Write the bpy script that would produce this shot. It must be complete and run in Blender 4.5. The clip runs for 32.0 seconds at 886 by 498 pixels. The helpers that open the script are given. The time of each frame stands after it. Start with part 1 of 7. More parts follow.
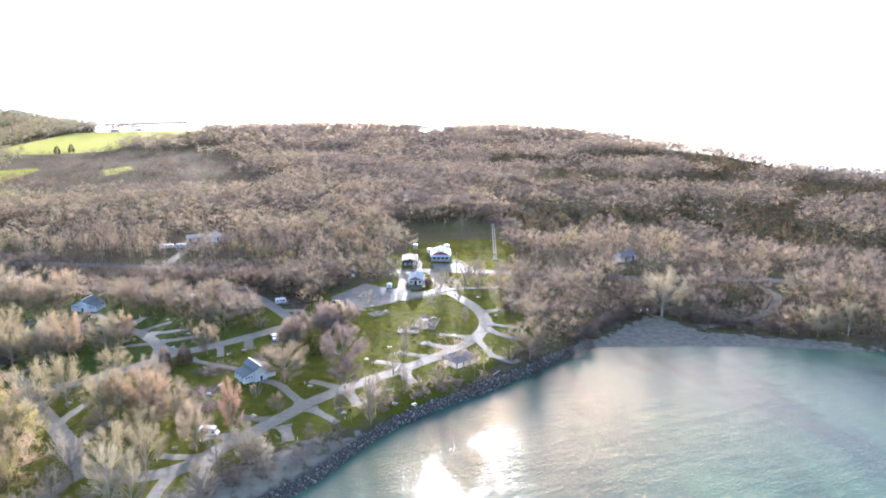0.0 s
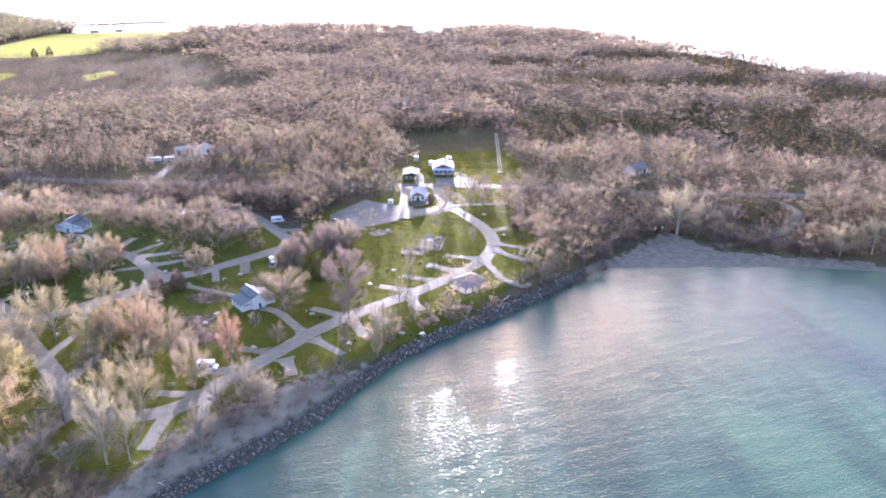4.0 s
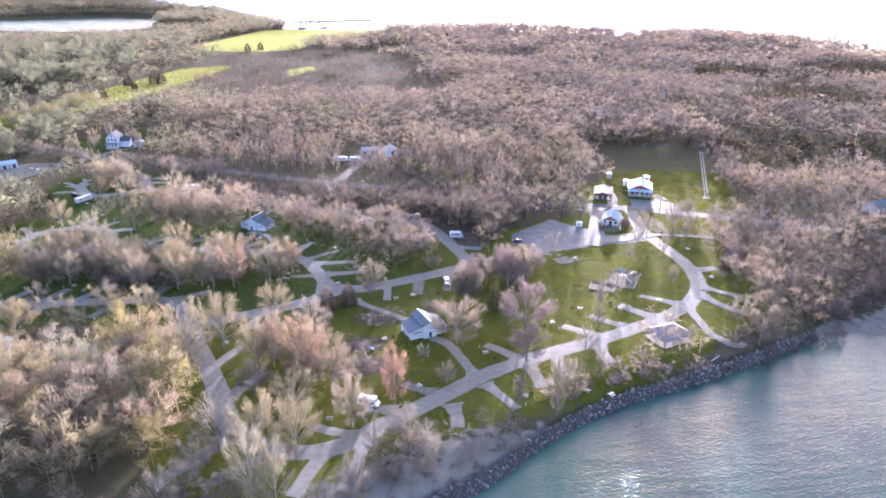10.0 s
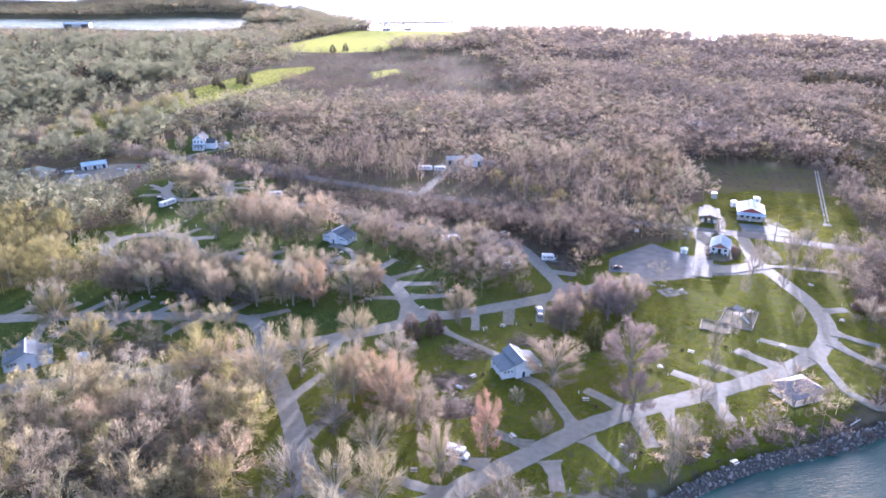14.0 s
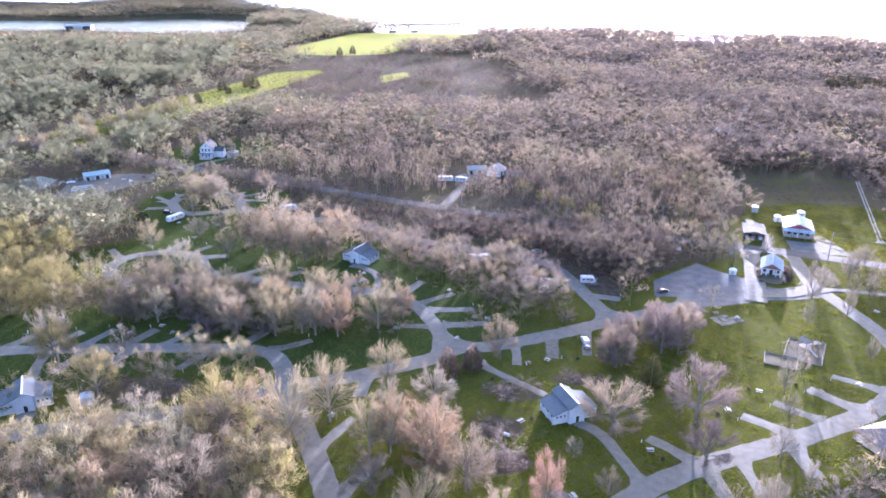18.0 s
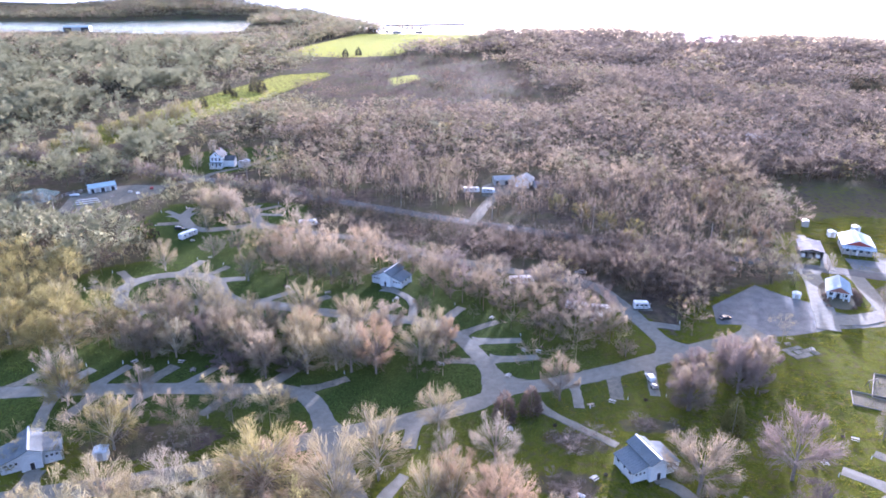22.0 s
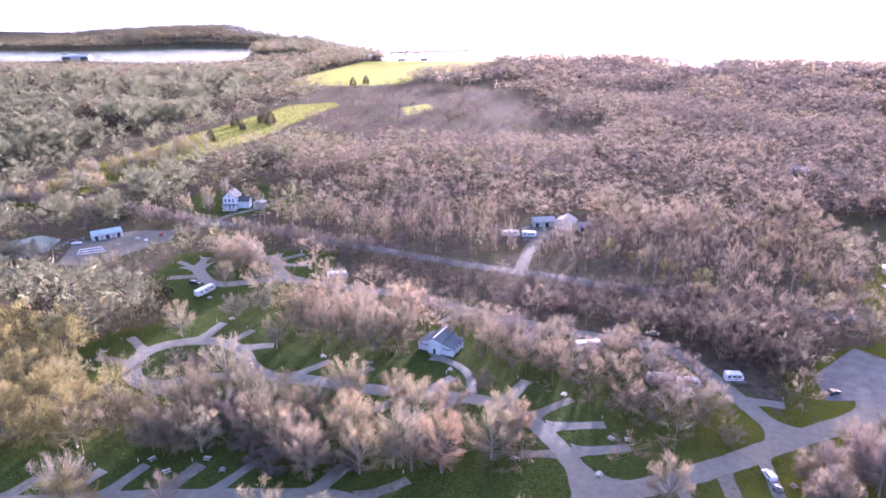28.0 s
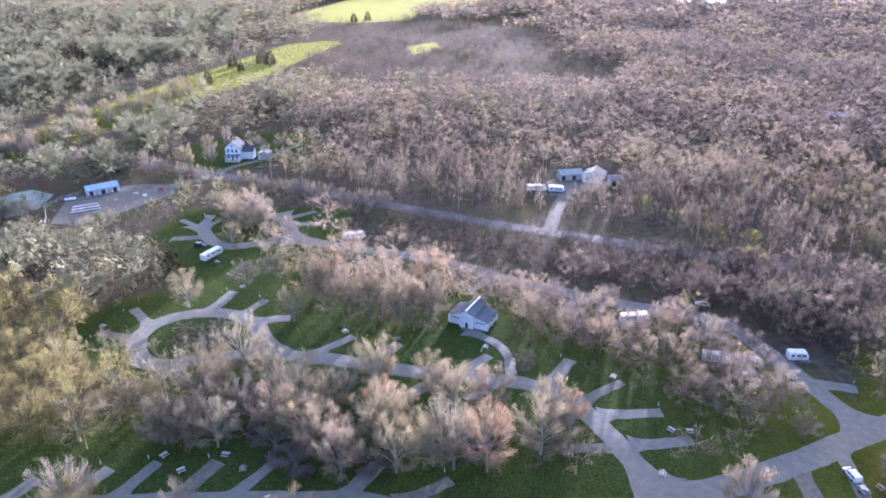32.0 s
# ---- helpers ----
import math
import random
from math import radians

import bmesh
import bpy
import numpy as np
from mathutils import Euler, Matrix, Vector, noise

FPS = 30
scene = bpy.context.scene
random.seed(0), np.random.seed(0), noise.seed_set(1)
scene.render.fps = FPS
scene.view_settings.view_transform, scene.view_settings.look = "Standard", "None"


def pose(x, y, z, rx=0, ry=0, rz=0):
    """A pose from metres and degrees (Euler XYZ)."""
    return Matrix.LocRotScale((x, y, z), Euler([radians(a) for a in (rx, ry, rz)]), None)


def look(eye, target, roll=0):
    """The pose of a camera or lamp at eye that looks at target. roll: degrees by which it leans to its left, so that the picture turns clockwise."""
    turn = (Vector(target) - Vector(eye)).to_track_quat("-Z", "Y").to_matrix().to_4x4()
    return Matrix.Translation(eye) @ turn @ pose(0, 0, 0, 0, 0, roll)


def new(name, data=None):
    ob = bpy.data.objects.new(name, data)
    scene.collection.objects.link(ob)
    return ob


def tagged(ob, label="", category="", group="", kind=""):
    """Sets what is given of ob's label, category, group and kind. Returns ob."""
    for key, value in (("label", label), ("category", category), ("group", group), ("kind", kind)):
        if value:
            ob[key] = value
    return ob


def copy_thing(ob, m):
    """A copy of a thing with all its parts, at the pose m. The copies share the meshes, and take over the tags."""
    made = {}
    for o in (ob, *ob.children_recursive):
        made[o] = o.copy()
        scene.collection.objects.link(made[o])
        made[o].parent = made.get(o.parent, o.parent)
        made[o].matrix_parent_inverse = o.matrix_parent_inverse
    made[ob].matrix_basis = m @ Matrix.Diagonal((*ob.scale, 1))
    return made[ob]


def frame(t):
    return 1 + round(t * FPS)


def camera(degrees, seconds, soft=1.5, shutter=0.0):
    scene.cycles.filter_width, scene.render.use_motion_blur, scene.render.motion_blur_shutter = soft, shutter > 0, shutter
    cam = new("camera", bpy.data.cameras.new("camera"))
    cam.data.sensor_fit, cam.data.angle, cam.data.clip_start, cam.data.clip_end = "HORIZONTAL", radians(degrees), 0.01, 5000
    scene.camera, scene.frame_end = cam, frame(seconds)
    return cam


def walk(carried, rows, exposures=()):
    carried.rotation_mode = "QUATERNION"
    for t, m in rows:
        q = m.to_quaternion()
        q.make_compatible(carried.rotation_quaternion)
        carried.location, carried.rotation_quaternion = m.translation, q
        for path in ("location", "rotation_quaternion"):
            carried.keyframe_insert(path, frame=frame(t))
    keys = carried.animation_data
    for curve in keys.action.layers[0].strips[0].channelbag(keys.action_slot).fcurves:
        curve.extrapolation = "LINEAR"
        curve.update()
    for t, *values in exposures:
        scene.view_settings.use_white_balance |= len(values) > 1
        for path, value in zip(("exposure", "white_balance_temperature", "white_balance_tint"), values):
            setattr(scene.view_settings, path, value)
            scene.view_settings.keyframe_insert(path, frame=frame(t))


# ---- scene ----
# The path was worked out from marks on the ground; the camera is a small aircraft about 120 m over a lake shore.
cam = camera(64.1, 32.0, soft=1.7)
PATH = [
    (0, (10.07, -93.00, 121.10), (43.95, -2.09, 96.90), 0.32),
    (0.5, (10.37, -90.77, 121.20), (44.17, -0.58, 94.27), 0.29),
    (1, (10.51, -88.41, 121.23), (44.15, 0.86, 91.27), 0.28),
    (1.5, (10.87, -85.91, 121.35), (44.26, 2.33, 88.20), 0.36),
    (2, (11.10, -83.29, 121.02), (44.23, 3.84, 84.82), 0.30),
    (2.5, (11.09, -80.92, 121.37), (44.27, 5.91, 84.49), 0.34),
    (3, (11.37, -78.41, 121.48), (44.60, 8.37, 84.55), 0.28),
    (3.5, (11.70, -75.71, 121.69), (44.95, 11.04, 84.68), 0.29),
    (5.5, (13.11, -64.67, 121.05), (46.32, 22.08, 84.03), 0.29),
    (6, (13.33, -61.95, 121.00), (46.51, 24.80, 83.95), 0.29),
    (6.5, (13.40, -59.42, 121.02), (46.57, 27.31, 83.90), 0.32),
    (7, (13.72, -56.76, 121.06), (46.26, 30.21, 83.95), 0.29),
    (7.5, (13.76, -53.69, 120.91), (42.51, 34.61, 83.81), 0.27),
    (8, (14.17, -50.62, 120.61), (38.04, 39.14, 83.54), 0.19),
    (8.5, (14.23, -48.06, 120.16), (34.11, 42.72, 83.23), 0.21),
    (9, (14.35, -45.26, 119.87), (30.62, 46.25, 82.96), 0.24),
    (9.5, (14.46, -42.57, 120.34), (27.34, 49.42, 83.32), 0.25),
    (10, (14.25, -39.89, 120.26), (24.39, 52.46, 83.25), 0.18),
    (10.5, (13.97, -37.37, 120.69), (21.30, 55.23, 83.65), 0.22),
    (11, (13.55, -34.66, 120.56), (18.07, 58.16, 83.62), 0.17),
    (11.5, (12.94, -31.94, 120.95), (14.66, 60.96, 83.97), 0.09),
    (12, (12.29, -29.08, 120.83), (12.05, 63.87, 83.95), 0.13),
    (12.5, (11.41, -26.19, 120.91), (11.26, 66.74, 83.98), 0.19),
    (13, (10.41, -23.19, 120.94), (10.28, 69.75, 84.02), 0.20),
    (13.5, (9.63, -20.13, 120.84), (9.53, 72.79, 83.88), 0.18),
    (14.5, (7.04, -14.21, 120.51), (7.15, 78.74, 83.63), 0.21),
    (16.5, (1.77, -2.50, 120.10), (2.02, 90.49, 83.34), 0.17),
    (17, (0.00, -0.00, 120.08), (-0.01, 93.00, 83.32), 0.17),
    (18, (-3.42, 6.10, 119.75), (-3.53, 99.11, 83.01), 0.21),
    (19, (-7.32, 11.93, 119.99), (-7.38, 104.92, 83.20), 0.22),
    (20, (-11.22, 18.26, 119.45), (-11.22, 111.26, 82.69), 0.15),
    (21, (-15.24, 24.18, 119.31), (-15.08, 117.20, 82.60), 0.20),
    (22, (-19.16, 30.06, 119.29), (-18.89, 123.06, 82.55), 0.14),
    (23, (-22.73, 35.90, 119.09), (-22.42, 128.92, 82.39), 0.14),
    (24, (-26.63, 41.70, 119.05), (-26.28, 134.71, 82.30), 0.08),
    (25, (-30.12, 47.34, 119.29), (-29.74, 140.30, 82.43), 0.02),
    (25.5, (-32.23, 49.86, 119.39), (-31.75, 142.81, 82.50), 0.05),
    (27.5, (-37.74, 62.15, 119.55), (-37.12, 155.41, 83.47), -0.27),
    (28, (-39.20, 65.35, 119.45), (-38.45, 159.51, 85.79), -0.26),
    (28.5, (-40.72, 68.38, 119.27), (-39.84, 162.65, 85.92), -0.26),
    (29, (-42.01, 71.21, 118.96), (-41.02, 164.17, 82.12), -0.28),
    (29.5, (-43.35, 74.37, 119.25), (-42.32, 165.36, 77.78), -0.30),
    (30, (-44.68, 77.47, 119.21), (-43.61, 168.44, 77.71), -0.24),
    (30.5, (-45.76, 80.66, 119.20), (-44.72, 171.62, 77.68), -0.31),
    (31, (-46.97, 83.75, 119.01), (-45.96, 174.70, 77.46), -0.30),
    (31.5, (-48.55, 86.74, 119.20), (-47.49, 177.66, 77.59), -0.35),
    (32, (-49.99, 89.65, 118.89), (-48.91, 180.59, 77.32), -0.21),
]
walk(cam, [(t, look(eye, target, roll)) for t, eye, target, roll in PATH],
     exposures=[(0.0, 2.58, 5095, 22), (2.5, 2.68, 5115, 33), (9.0, 2.70, 5075, 38), (12.0, 2.66, 4925, 35), (25.0, 2.62, 4775, 35), (28.2, 2.72, 5075, 53), (29.6, 2.57, 4850, 24), (30.9, 2.57, 4830, 28), (32.0, 2.58, 4800, 37)])

# ---- light: low sun ahead of the camera, hazy bright sky ----
SUN_AZ, SUN_EL = 19.8, 7.2   # degrees to the right of +y, and above the horizon
world = bpy.data.worlds.new("sky")
scene.world = world
world.use_nodes = True
sky_node = world.node_tree.nodes.new("ShaderNodeTexSky")
sky_node.sky_type = "NISHITA"
sky_node.sun_disc = False
sky_node.sun_elevation = radians(SUN_EL)
sky_node.sun_rotation = radians(SUN_AZ)
sky_node.dust_density = 3.0
sky_node.ozone_density = 0.4
world.node_tree.links.new(sky_node.outputs[0], world.node_tree.nodes["Background"].inputs[0])
world.node_tree.nodes["Background"].inputs[1].default_value = 0.15
sun_data = bpy.data.lights.new("sun", "SUN")
sun_data.energy, sun_data.angle, sun_data.color = 4.0, radians(0.9), (1.0, 0.88, 0.72)
sun = new("sun", sun_data)
a, e = radians(SUN_AZ), radians(SUN_EL)
SUN_WAY = Vector((math.sin(a) * math.cos(e), math.cos(a) * math.cos(e), math.sin(e)))
sun.matrix_world = look(SUN_WAY * 300, (0, 0, 0))


# ---- materials ----
def mat(name, colour, rough=0.7, metal=0.0, vary=0.15, scale=1.0, bump=0.0, fine=8.0, spec=0.3):
    """A painted, stained or worn surface: noise at two scales over one base colour."""
    m = bpy.data.materials.new(name)
    m.use_nodes = True
    nt = m.node_tree
    b = nt.nodes["Principled BSDF"]
    b.inputs["Roughness"].default_value = rough
    b.inputs["Metallic"].default_value = metal
    b.inputs["Specular IOR Level"].default_value = spec
    geo = nt.nodes.new("ShaderNodeNewGeometry")
    n1 = nt.nodes.new("ShaderNodeTexNoise")
    n1.inputs["Scale"].default_value = scale
    n1.inputs["Detail"].default_value = 6
    nt.links.new(geo.outputs["Position"], n1.inputs["Vector"])
    n2 = nt.nodes.new("ShaderNodeTexNoise")
    n2.inputs["Scale"].default_value = scale * fine
    n2.inputs["Detail"].default_value = 4
    nt.links.new(geo.outputs["Position"], n2.inputs["Vector"])
    add = nt.nodes.new("ShaderNodeMath")
    add.operation = "ADD"
    nt.links.new(n1.outputs[0], add.inputs[0])
    nt.links.new(n2.outputs[0], add.inputs[1])
    mr = nt.nodes.new("ShaderNodeMapRange")
    mr.inputs[1].default_value, mr.inputs[2].default_value = 0.65, 1.35
    mr.inputs[3].default_value, mr.inputs[4].default_value = 1 - vary * 1.6, 1 + vary * 1.2
    nt.links.new(add.outputs[0], mr.inputs[0])
    mul = nt.nodes.new("ShaderNodeVectorMath")
    mul.operation = "SCALE"
    mul.inputs[0].default_value = colour
    nt.links.new(mr.outputs[0], mul.inputs["Scale"])
    nt.links.new(mul.outputs[0], b.inputs["Base Color"])
    if bump:
        bp = nt.nodes.new("ShaderNodeBump")
        bp.inputs["Strength"].default_value = bump
        bp.inputs["Distance"].default_value = 0.1
        nt.links.new(n2.outputs[0], bp.inputs["Height"])
        nt.links.new(bp.outputs[0], b.inputs["Normal"])
    return m


def mix_rgb(nt, fac, a, b):
    n = nt.nodes.new("ShaderNodeMix")
    n.data_type = "RGBA"
    for sock, v in ((n.inputs[0], fac), (n.inputs[6], a), (n.inputs[7], b)):
        if hasattr(v, "links"):
            nt.links.new(v, sock)
        else:
            sock.default_value = (*v, 1) if isinstance(v, tuple) else v
    return n.outputs[2]


def noise_out(nt, vec, scale, detail=5.0, low=0.35, high=0.65):
    n = nt.nodes.new("ShaderNodeTexNoise")
    n.inputs["Scale"].default_value = scale
    n.inputs["Detail"].default_value = detail
    nt.links.new(vec, n.inputs["Vector"])
    r = nt.nodes.new("ShaderNodeMapRange")
    r.inputs[1].default_value, r.inputs[2].default_value = low, high
    nt.links.new(n.outputs[0], r.inputs[0])
    return r.outputs[0]


def ground_material():
    """Leaf litter, mown grass, hay field and shore sand, by the cover that each spot has."""
    m = bpy.data.materials.new("ground")
    m.use_nodes = True
    nt = m.node_tree
    b = nt.nodes["Principled BSDF"]
    b.inputs["Roughness"].default_value = 1.0
    b.inputs["Specular IOR Level"].default_value = 0.02
    pos = nt.nodes.new("ShaderNodeNewGeometry").outputs["Position"]
    at = nt.nodes.new("ShaderNodeAttribute")
    at.attribute_name = "cover"
    sep = nt.nodes.new("ShaderNodeSeparateColor")
    nt.links.new(at.outputs["Color"], sep.inputs[0])
    big, mid, fine = noise_out(nt, pos, 0.06), noise_out(nt, pos, 0.35), noise_out(nt, pos, 2.2)
    litter = mix_rgb(nt, mid, (0.06, 0.046, 0.036), (0.13, 0.1, 0.072))
    litter = mix_rgb(nt, big, litter, (0.09, 0.085, 0.04))
    grass = mix_rgb(nt, fine, (0.034, 0.044, 0.0055), (0.09, 0.098, 0.0105))
    # a darker green that carries the shade of the back lawns
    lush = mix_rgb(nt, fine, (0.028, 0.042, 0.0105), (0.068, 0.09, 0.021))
    patchy = nt.nodes.new("ShaderNodeMath")
    patchy.operation = "MULTIPLY"
    nt.links.new(big, patchy.inputs[0])
    patchy.inputs[1].default_value = 0.7
    grass = mix_rgb(nt, patchy.outputs[0], grass, (0.132, 0.136, 0.02))
    thatch = noise_out(nt, pos, 0.5, 6.0, 0.5, 0.68)
    grass = mix_rgb(nt, thatch, grass, (0.1, 0.084, 0.036))
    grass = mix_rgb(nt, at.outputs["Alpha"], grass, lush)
    hay = mix_rgb(nt, mid, (0.30, 0.31, 0.05), (0.36, 0.35, 0.08))
    sand = mix_rgb(nt, mid, (0.15, 0.139, 0.112), (0.215, 0.2, 0.162))
    # the borders between covers are ragged
    def ragged(out):
        s = nt.nodes.new("ShaderNodeMath")
        s.operation = "ADD"
        nt.links.new(out, s.inputs[0])
        k = nt.nodes.new("ShaderNodeMapRange")
        k.inputs[3].default_value, k.inputs[4].default_value = -0.25, 0.25
        nt.links.new(mid, k.inputs[0])
        nt.links.new(k.outputs[0], s.inputs[1])
        r = nt.nodes.new("ShaderNodeMapRange")
        r.inputs[1].default_value, r.inputs[2].default_value = 0.35, 0.65
        nt.links.new(s.outputs[0], r.inputs[0])
        return r.outputs[0]
    c = mix_rgb(nt, ragged(sep.outputs[0]), litter, grass)
    c = mix_rgb(nt, ragged(sep.outputs[1]), c, hay)
    c = mix_rgb(nt, ragged(sep.outputs[2]), c, sand)
    nt.links.new(c, b.inputs["Base Color"])
    bp = nt.nodes.new("ShaderNodeBump")
    bp.inputs["Strength"].default_value, bp.inputs["Distance"].default_value = 0.35, 0.3
    nt.links.new(mid, bp.inputs["Height"])
    bp2 = nt.nodes.new("ShaderNodeBump")
    bp2.inputs["Strength"].default_value, bp2.inputs["Distance"].default_value = 0.7, 0.15
    nt.links.new(fine, bp2.inputs["Height"])
    nt.links.new(bp.outputs[0], bp2.inputs["Normal"])
    nt.links.new(bp2.outputs[0], b.inputs["Normal"])
    return m


def water_material():
    m = bpy.data.materials.new("water")
    m.use_nodes = True
    nt = m.node_tree
    b = nt.nodes["Principled BSDF"]
    pos = nt.nodes.new("ShaderNodeNewGeometry").outputs["Position"]
    # green shallows over pale bottom between bluer, deeper or weedy stretches
    mp0 = nt.nodes.new("ShaderNodeMapping")
    mp0.inputs["Rotation"].default_value = (0, 0, radians(35))
    mp0.inputs["Scale"].default_value = (1.0, 0.4, 1.0)
    nt.links.new(pos, mp0.inputs["Vector"])
    deep, weed = noise_out(nt, mp0.outputs[0], 0.016, 3.0, 0.4, 0.6), noise_out(nt, mp0.outputs[0], 0.035, 4.0, 0.52, 0.72)
    c = mix_rgb(nt, deep, (0.037, 0.087, 0.074), (0.064, 0.128, 0.083))
    nt.links.new(mix_rgb(nt, weed, c, (0.026, 0.06, 0.058)), b.inputs["Base Color"])
    b.inputs["Roughness"].default_value = 0.12
    b.inputs["IOR"].default_value = 1.33
    b.inputs["Specular IOR Level"].default_value = 0.4
    mp = nt.nodes.new("ShaderNodeMapping")
    mp.inputs["Rotation"].default_value = (0, 0, radians(-15))
    mp.inputs["Scale"].default_value = (0.3, 1.0, 1.0)
    nt.links.new(pos, mp.inputs["Vector"])
    swell, ripple = noise_out(nt, mp.outputs[0], 0.2, 2.0, 0.2, 0.8), noise_out(nt, mp.outputs[0], 2.2, 3.0, 0.2, 0.8)
    b1 = nt.nodes.new("ShaderNodeBump")
    b1.inputs["Strength"].default_value, b1.inputs["Distance"].default_value = 0.24, 0.45
    nt.links.new(swell, b1.inputs["Height"])
    b2 = nt.nodes.new("ShaderNodeBump")
    b2.inputs["Strength"].default_value, b2.inputs["Distance"].default_value = 0.62, 0.13
    nt.links.new(ripple, b2.inputs["Height"])
    nt.links.new(b1.outputs[0], b2.inputs["Normal"])
    nt.links.new(b2.outputs[0], b.inputs["Normal"])
    return m


def twig_material(name, colour, vary=0.18, thin=0.45, puff=False):
    """Bark and budding twigs: each twig a little different, thin enough to let some light through.
    puff: fine round twigs that together turn the way their crown does, kept with the mesh as 'out'."""
    m = bpy.data.materials.new(name)
    m.use_nodes = True
    nt = m.node_tree
    b = nt.nodes["Principled BSDF"]
    b.inputs["Roughness"].default_value = 0.85
    b.inputs["Specular IOR Level"].default_value = 0.15
    geo = nt.nodes.new("ShaderNodeNewGeometry")
    info = nt.nodes.new("ShaderNodeObjectInfo")
    s = nt.nodes.new("ShaderNodeMath")
    s.operation = "MULTIPLY_ADD"
    s.inputs[1].default_value = vary * 1.6
    s.inputs[2].default_value = 1 - vary * 0.8
    nt.links.new(geo.outputs["Random Per Island"], s.inputs[0])
    s2 = nt.nodes.new("ShaderNodeMath")
    s2.operation = "MULTIPLY_ADD"
    s2.inputs[1].default_value = 0.3
    s2.inputs[2].default_value = 0.85
    nt.links.new(info.outputs["Random"], s2.inputs[0])
    k = nt.nodes.new("ShaderNodeMath")
    k.operation = "MULTIPLY"
    nt.links.new(s.outputs[0], k.inputs[0])
    nt.links.new(s2.outputs[0], k.inputs[1])
    mul = nt.nodes.new("ShaderNodeVectorMath")
    mul.operation = "SCALE"
    mul.inputs[0].default_value = colour
    nt.links.new(k.outputs[0], mul.inputs["Scale"])
    nt.links.new(mul.outputs[0], b.inputs["Base Color"])
    tr = nt.nodes.new("ShaderNodeBsdfTranslucent")
    nt.links.new(mul.outputs[0], tr.inputs[0])
    mx = nt.nodes.new("ShaderNodeMixShader")
    mx.inputs[0].default_value = thin
    if puff:
        out = nt.nodes.new("ShaderNodeAttribute")
        out.attribute_name = "out"
        turn = nt.nodes.new("ShaderNodeVectorTransform")
        turn.vector_type, turn.convert_from, turn.convert_to = "NORMAL", "OBJECT", "WORLD"
        nt.links.new(out.outputs["Vector"], turn.inputs[0])
        own = nt.nodes.new("ShaderNodeVectorMath")
        own.operation = "MULTIPLY_ADD"
        own.inputs[1].default_value = (0.22, 0.22, 0.22)
        nt.links.new(geo.outputs["Normal"], own.inputs[0])
        nt.links.new(turn.outputs[0], own.inputs[2])
        nrm = nt.nodes.new("ShaderNodeVectorMath")
        nrm.operation = "NORMALIZE"
        nt.links.new(own.outputs[0], nrm.inputs[0])
        nt.links.new(nrm.outputs[0], b.inputs["Normal"])
        nt.links.new(nrm.outputs[0], tr.inputs["Normal"])
    nt.links.new(b.outputs[0], mx.inputs[1])
    nt.links.new(tr.outputs[0], mx.inputs[2])
    nt.links.new(mx.outputs[0], nt.nodes["Material Output"].inputs[0])
    return m


def woods_material(name, stops, puff=True):
    """Far woods: the kind of tree, kept with each tree as 'tone', picks its colour."""
    m = twig_material(name, (0.3, 0.25, 0.22), 0.1, 0.55, puff)
    nt = m.node_tree
    at = nt.nodes.new("ShaderNodeAttribute")
    at.attribute_name = "tone"
    ramp = nt.nodes.new("ShaderNodeValToRGB")
    els = ramp.color_ramp.elements
    while len(els) < len(stops):
        els.new(0.5)
    for el, (p, c) in zip(els, stops):
        el.position, el.color = p, (*c, 1)
    nt.links.new(at.outputs["Fac"], ramp.inputs[0])
    mul = [n for n in nt.nodes if n.type == "VECT_MATH" and n.operation == "SCALE"][0]
    nt.links.new(ramp.outputs[0], mul.inputs[0])
    return m


GROUND = ground_material()
WATER = water_material()
ROAD = mat("road_surface", (0.188, 0.18, 0.145), 0.85, vary=0.2, scale=0.5, bump=0.3)
ASPHALT = mat("asphalt", (0.148, 0.147, 0.138), 0.85, vary=0.25, scale=0.3, bump=0.3)
HIGHWAY = mat("highway_surface", (0.1, 0.098, 0.09), 0.85, vary=0.2, scale=0.3, bump=0.3)
GRAVEL = mat("gravel_pad", (0.155, 0.145, 0.11), 0.9, vary=0.3, scale=0.8, bump=0.6)
RUT = mat("bare_rut", (0.25, 0.24, 0.2), 0.9, vary=0.2, scale=0.8, bump=0.4)
ROCK = twig_material("rock", (0.165, 0.152, 0.142), 0.6, 0.0)
# bed kept dark for the shade in the gaps between rocks
ROCK_BED = mat("dark_gap_bed", (0.065, 0.06, 0.056), 0.8, vary=0.3, scale=1.0, bump=0.6)
WHITE = mat("white_paint", (0.72, 0.73, 0.74), 0.6, vary=0.08, scale=0.6)
SIDING = mat("white_siding", (0.62, 0.65, 0.68), 0.65, vary=0.1, scale=0.5)
ROOF = mat("grey_metal_roof", (0.168, 0.188, 0.196), 0.8, vary=0.14, scale=0.4, spec=0.12)
WHITE_ROOF = mat("white_metal_roof", (0.6, 0.64, 0.68), 0.6, vary=0.1, scale=0.3, spec=0.25)
BLUE_ROOF = mat("blue_metal_roof", (0.36, 0.47, 0.52), 0.6, vary=0.12, scale=0.4, spec=0.5)
SHINGLE = mat("brown_shingle", (0.23, 0.21, 0.215), 0.9, vary=0.25, scale=0.8, bump=0.4)
# flat dark for the shade inside openings; plain doors and pier timber use it too
DARK = mat("dark_opening", (0.035, 0.035, 0.04), 0.6, vary=0.2)
GLASS_D = mat("window_glass", (0.05, 0.06, 0.07), 0.08, vary=0.1, spec=0.6)
WOOD = mat("weathered_wood", (0.30, 0.26, 0.215), 0.85, vary=0.25, scale=2.0, bump=0.3)
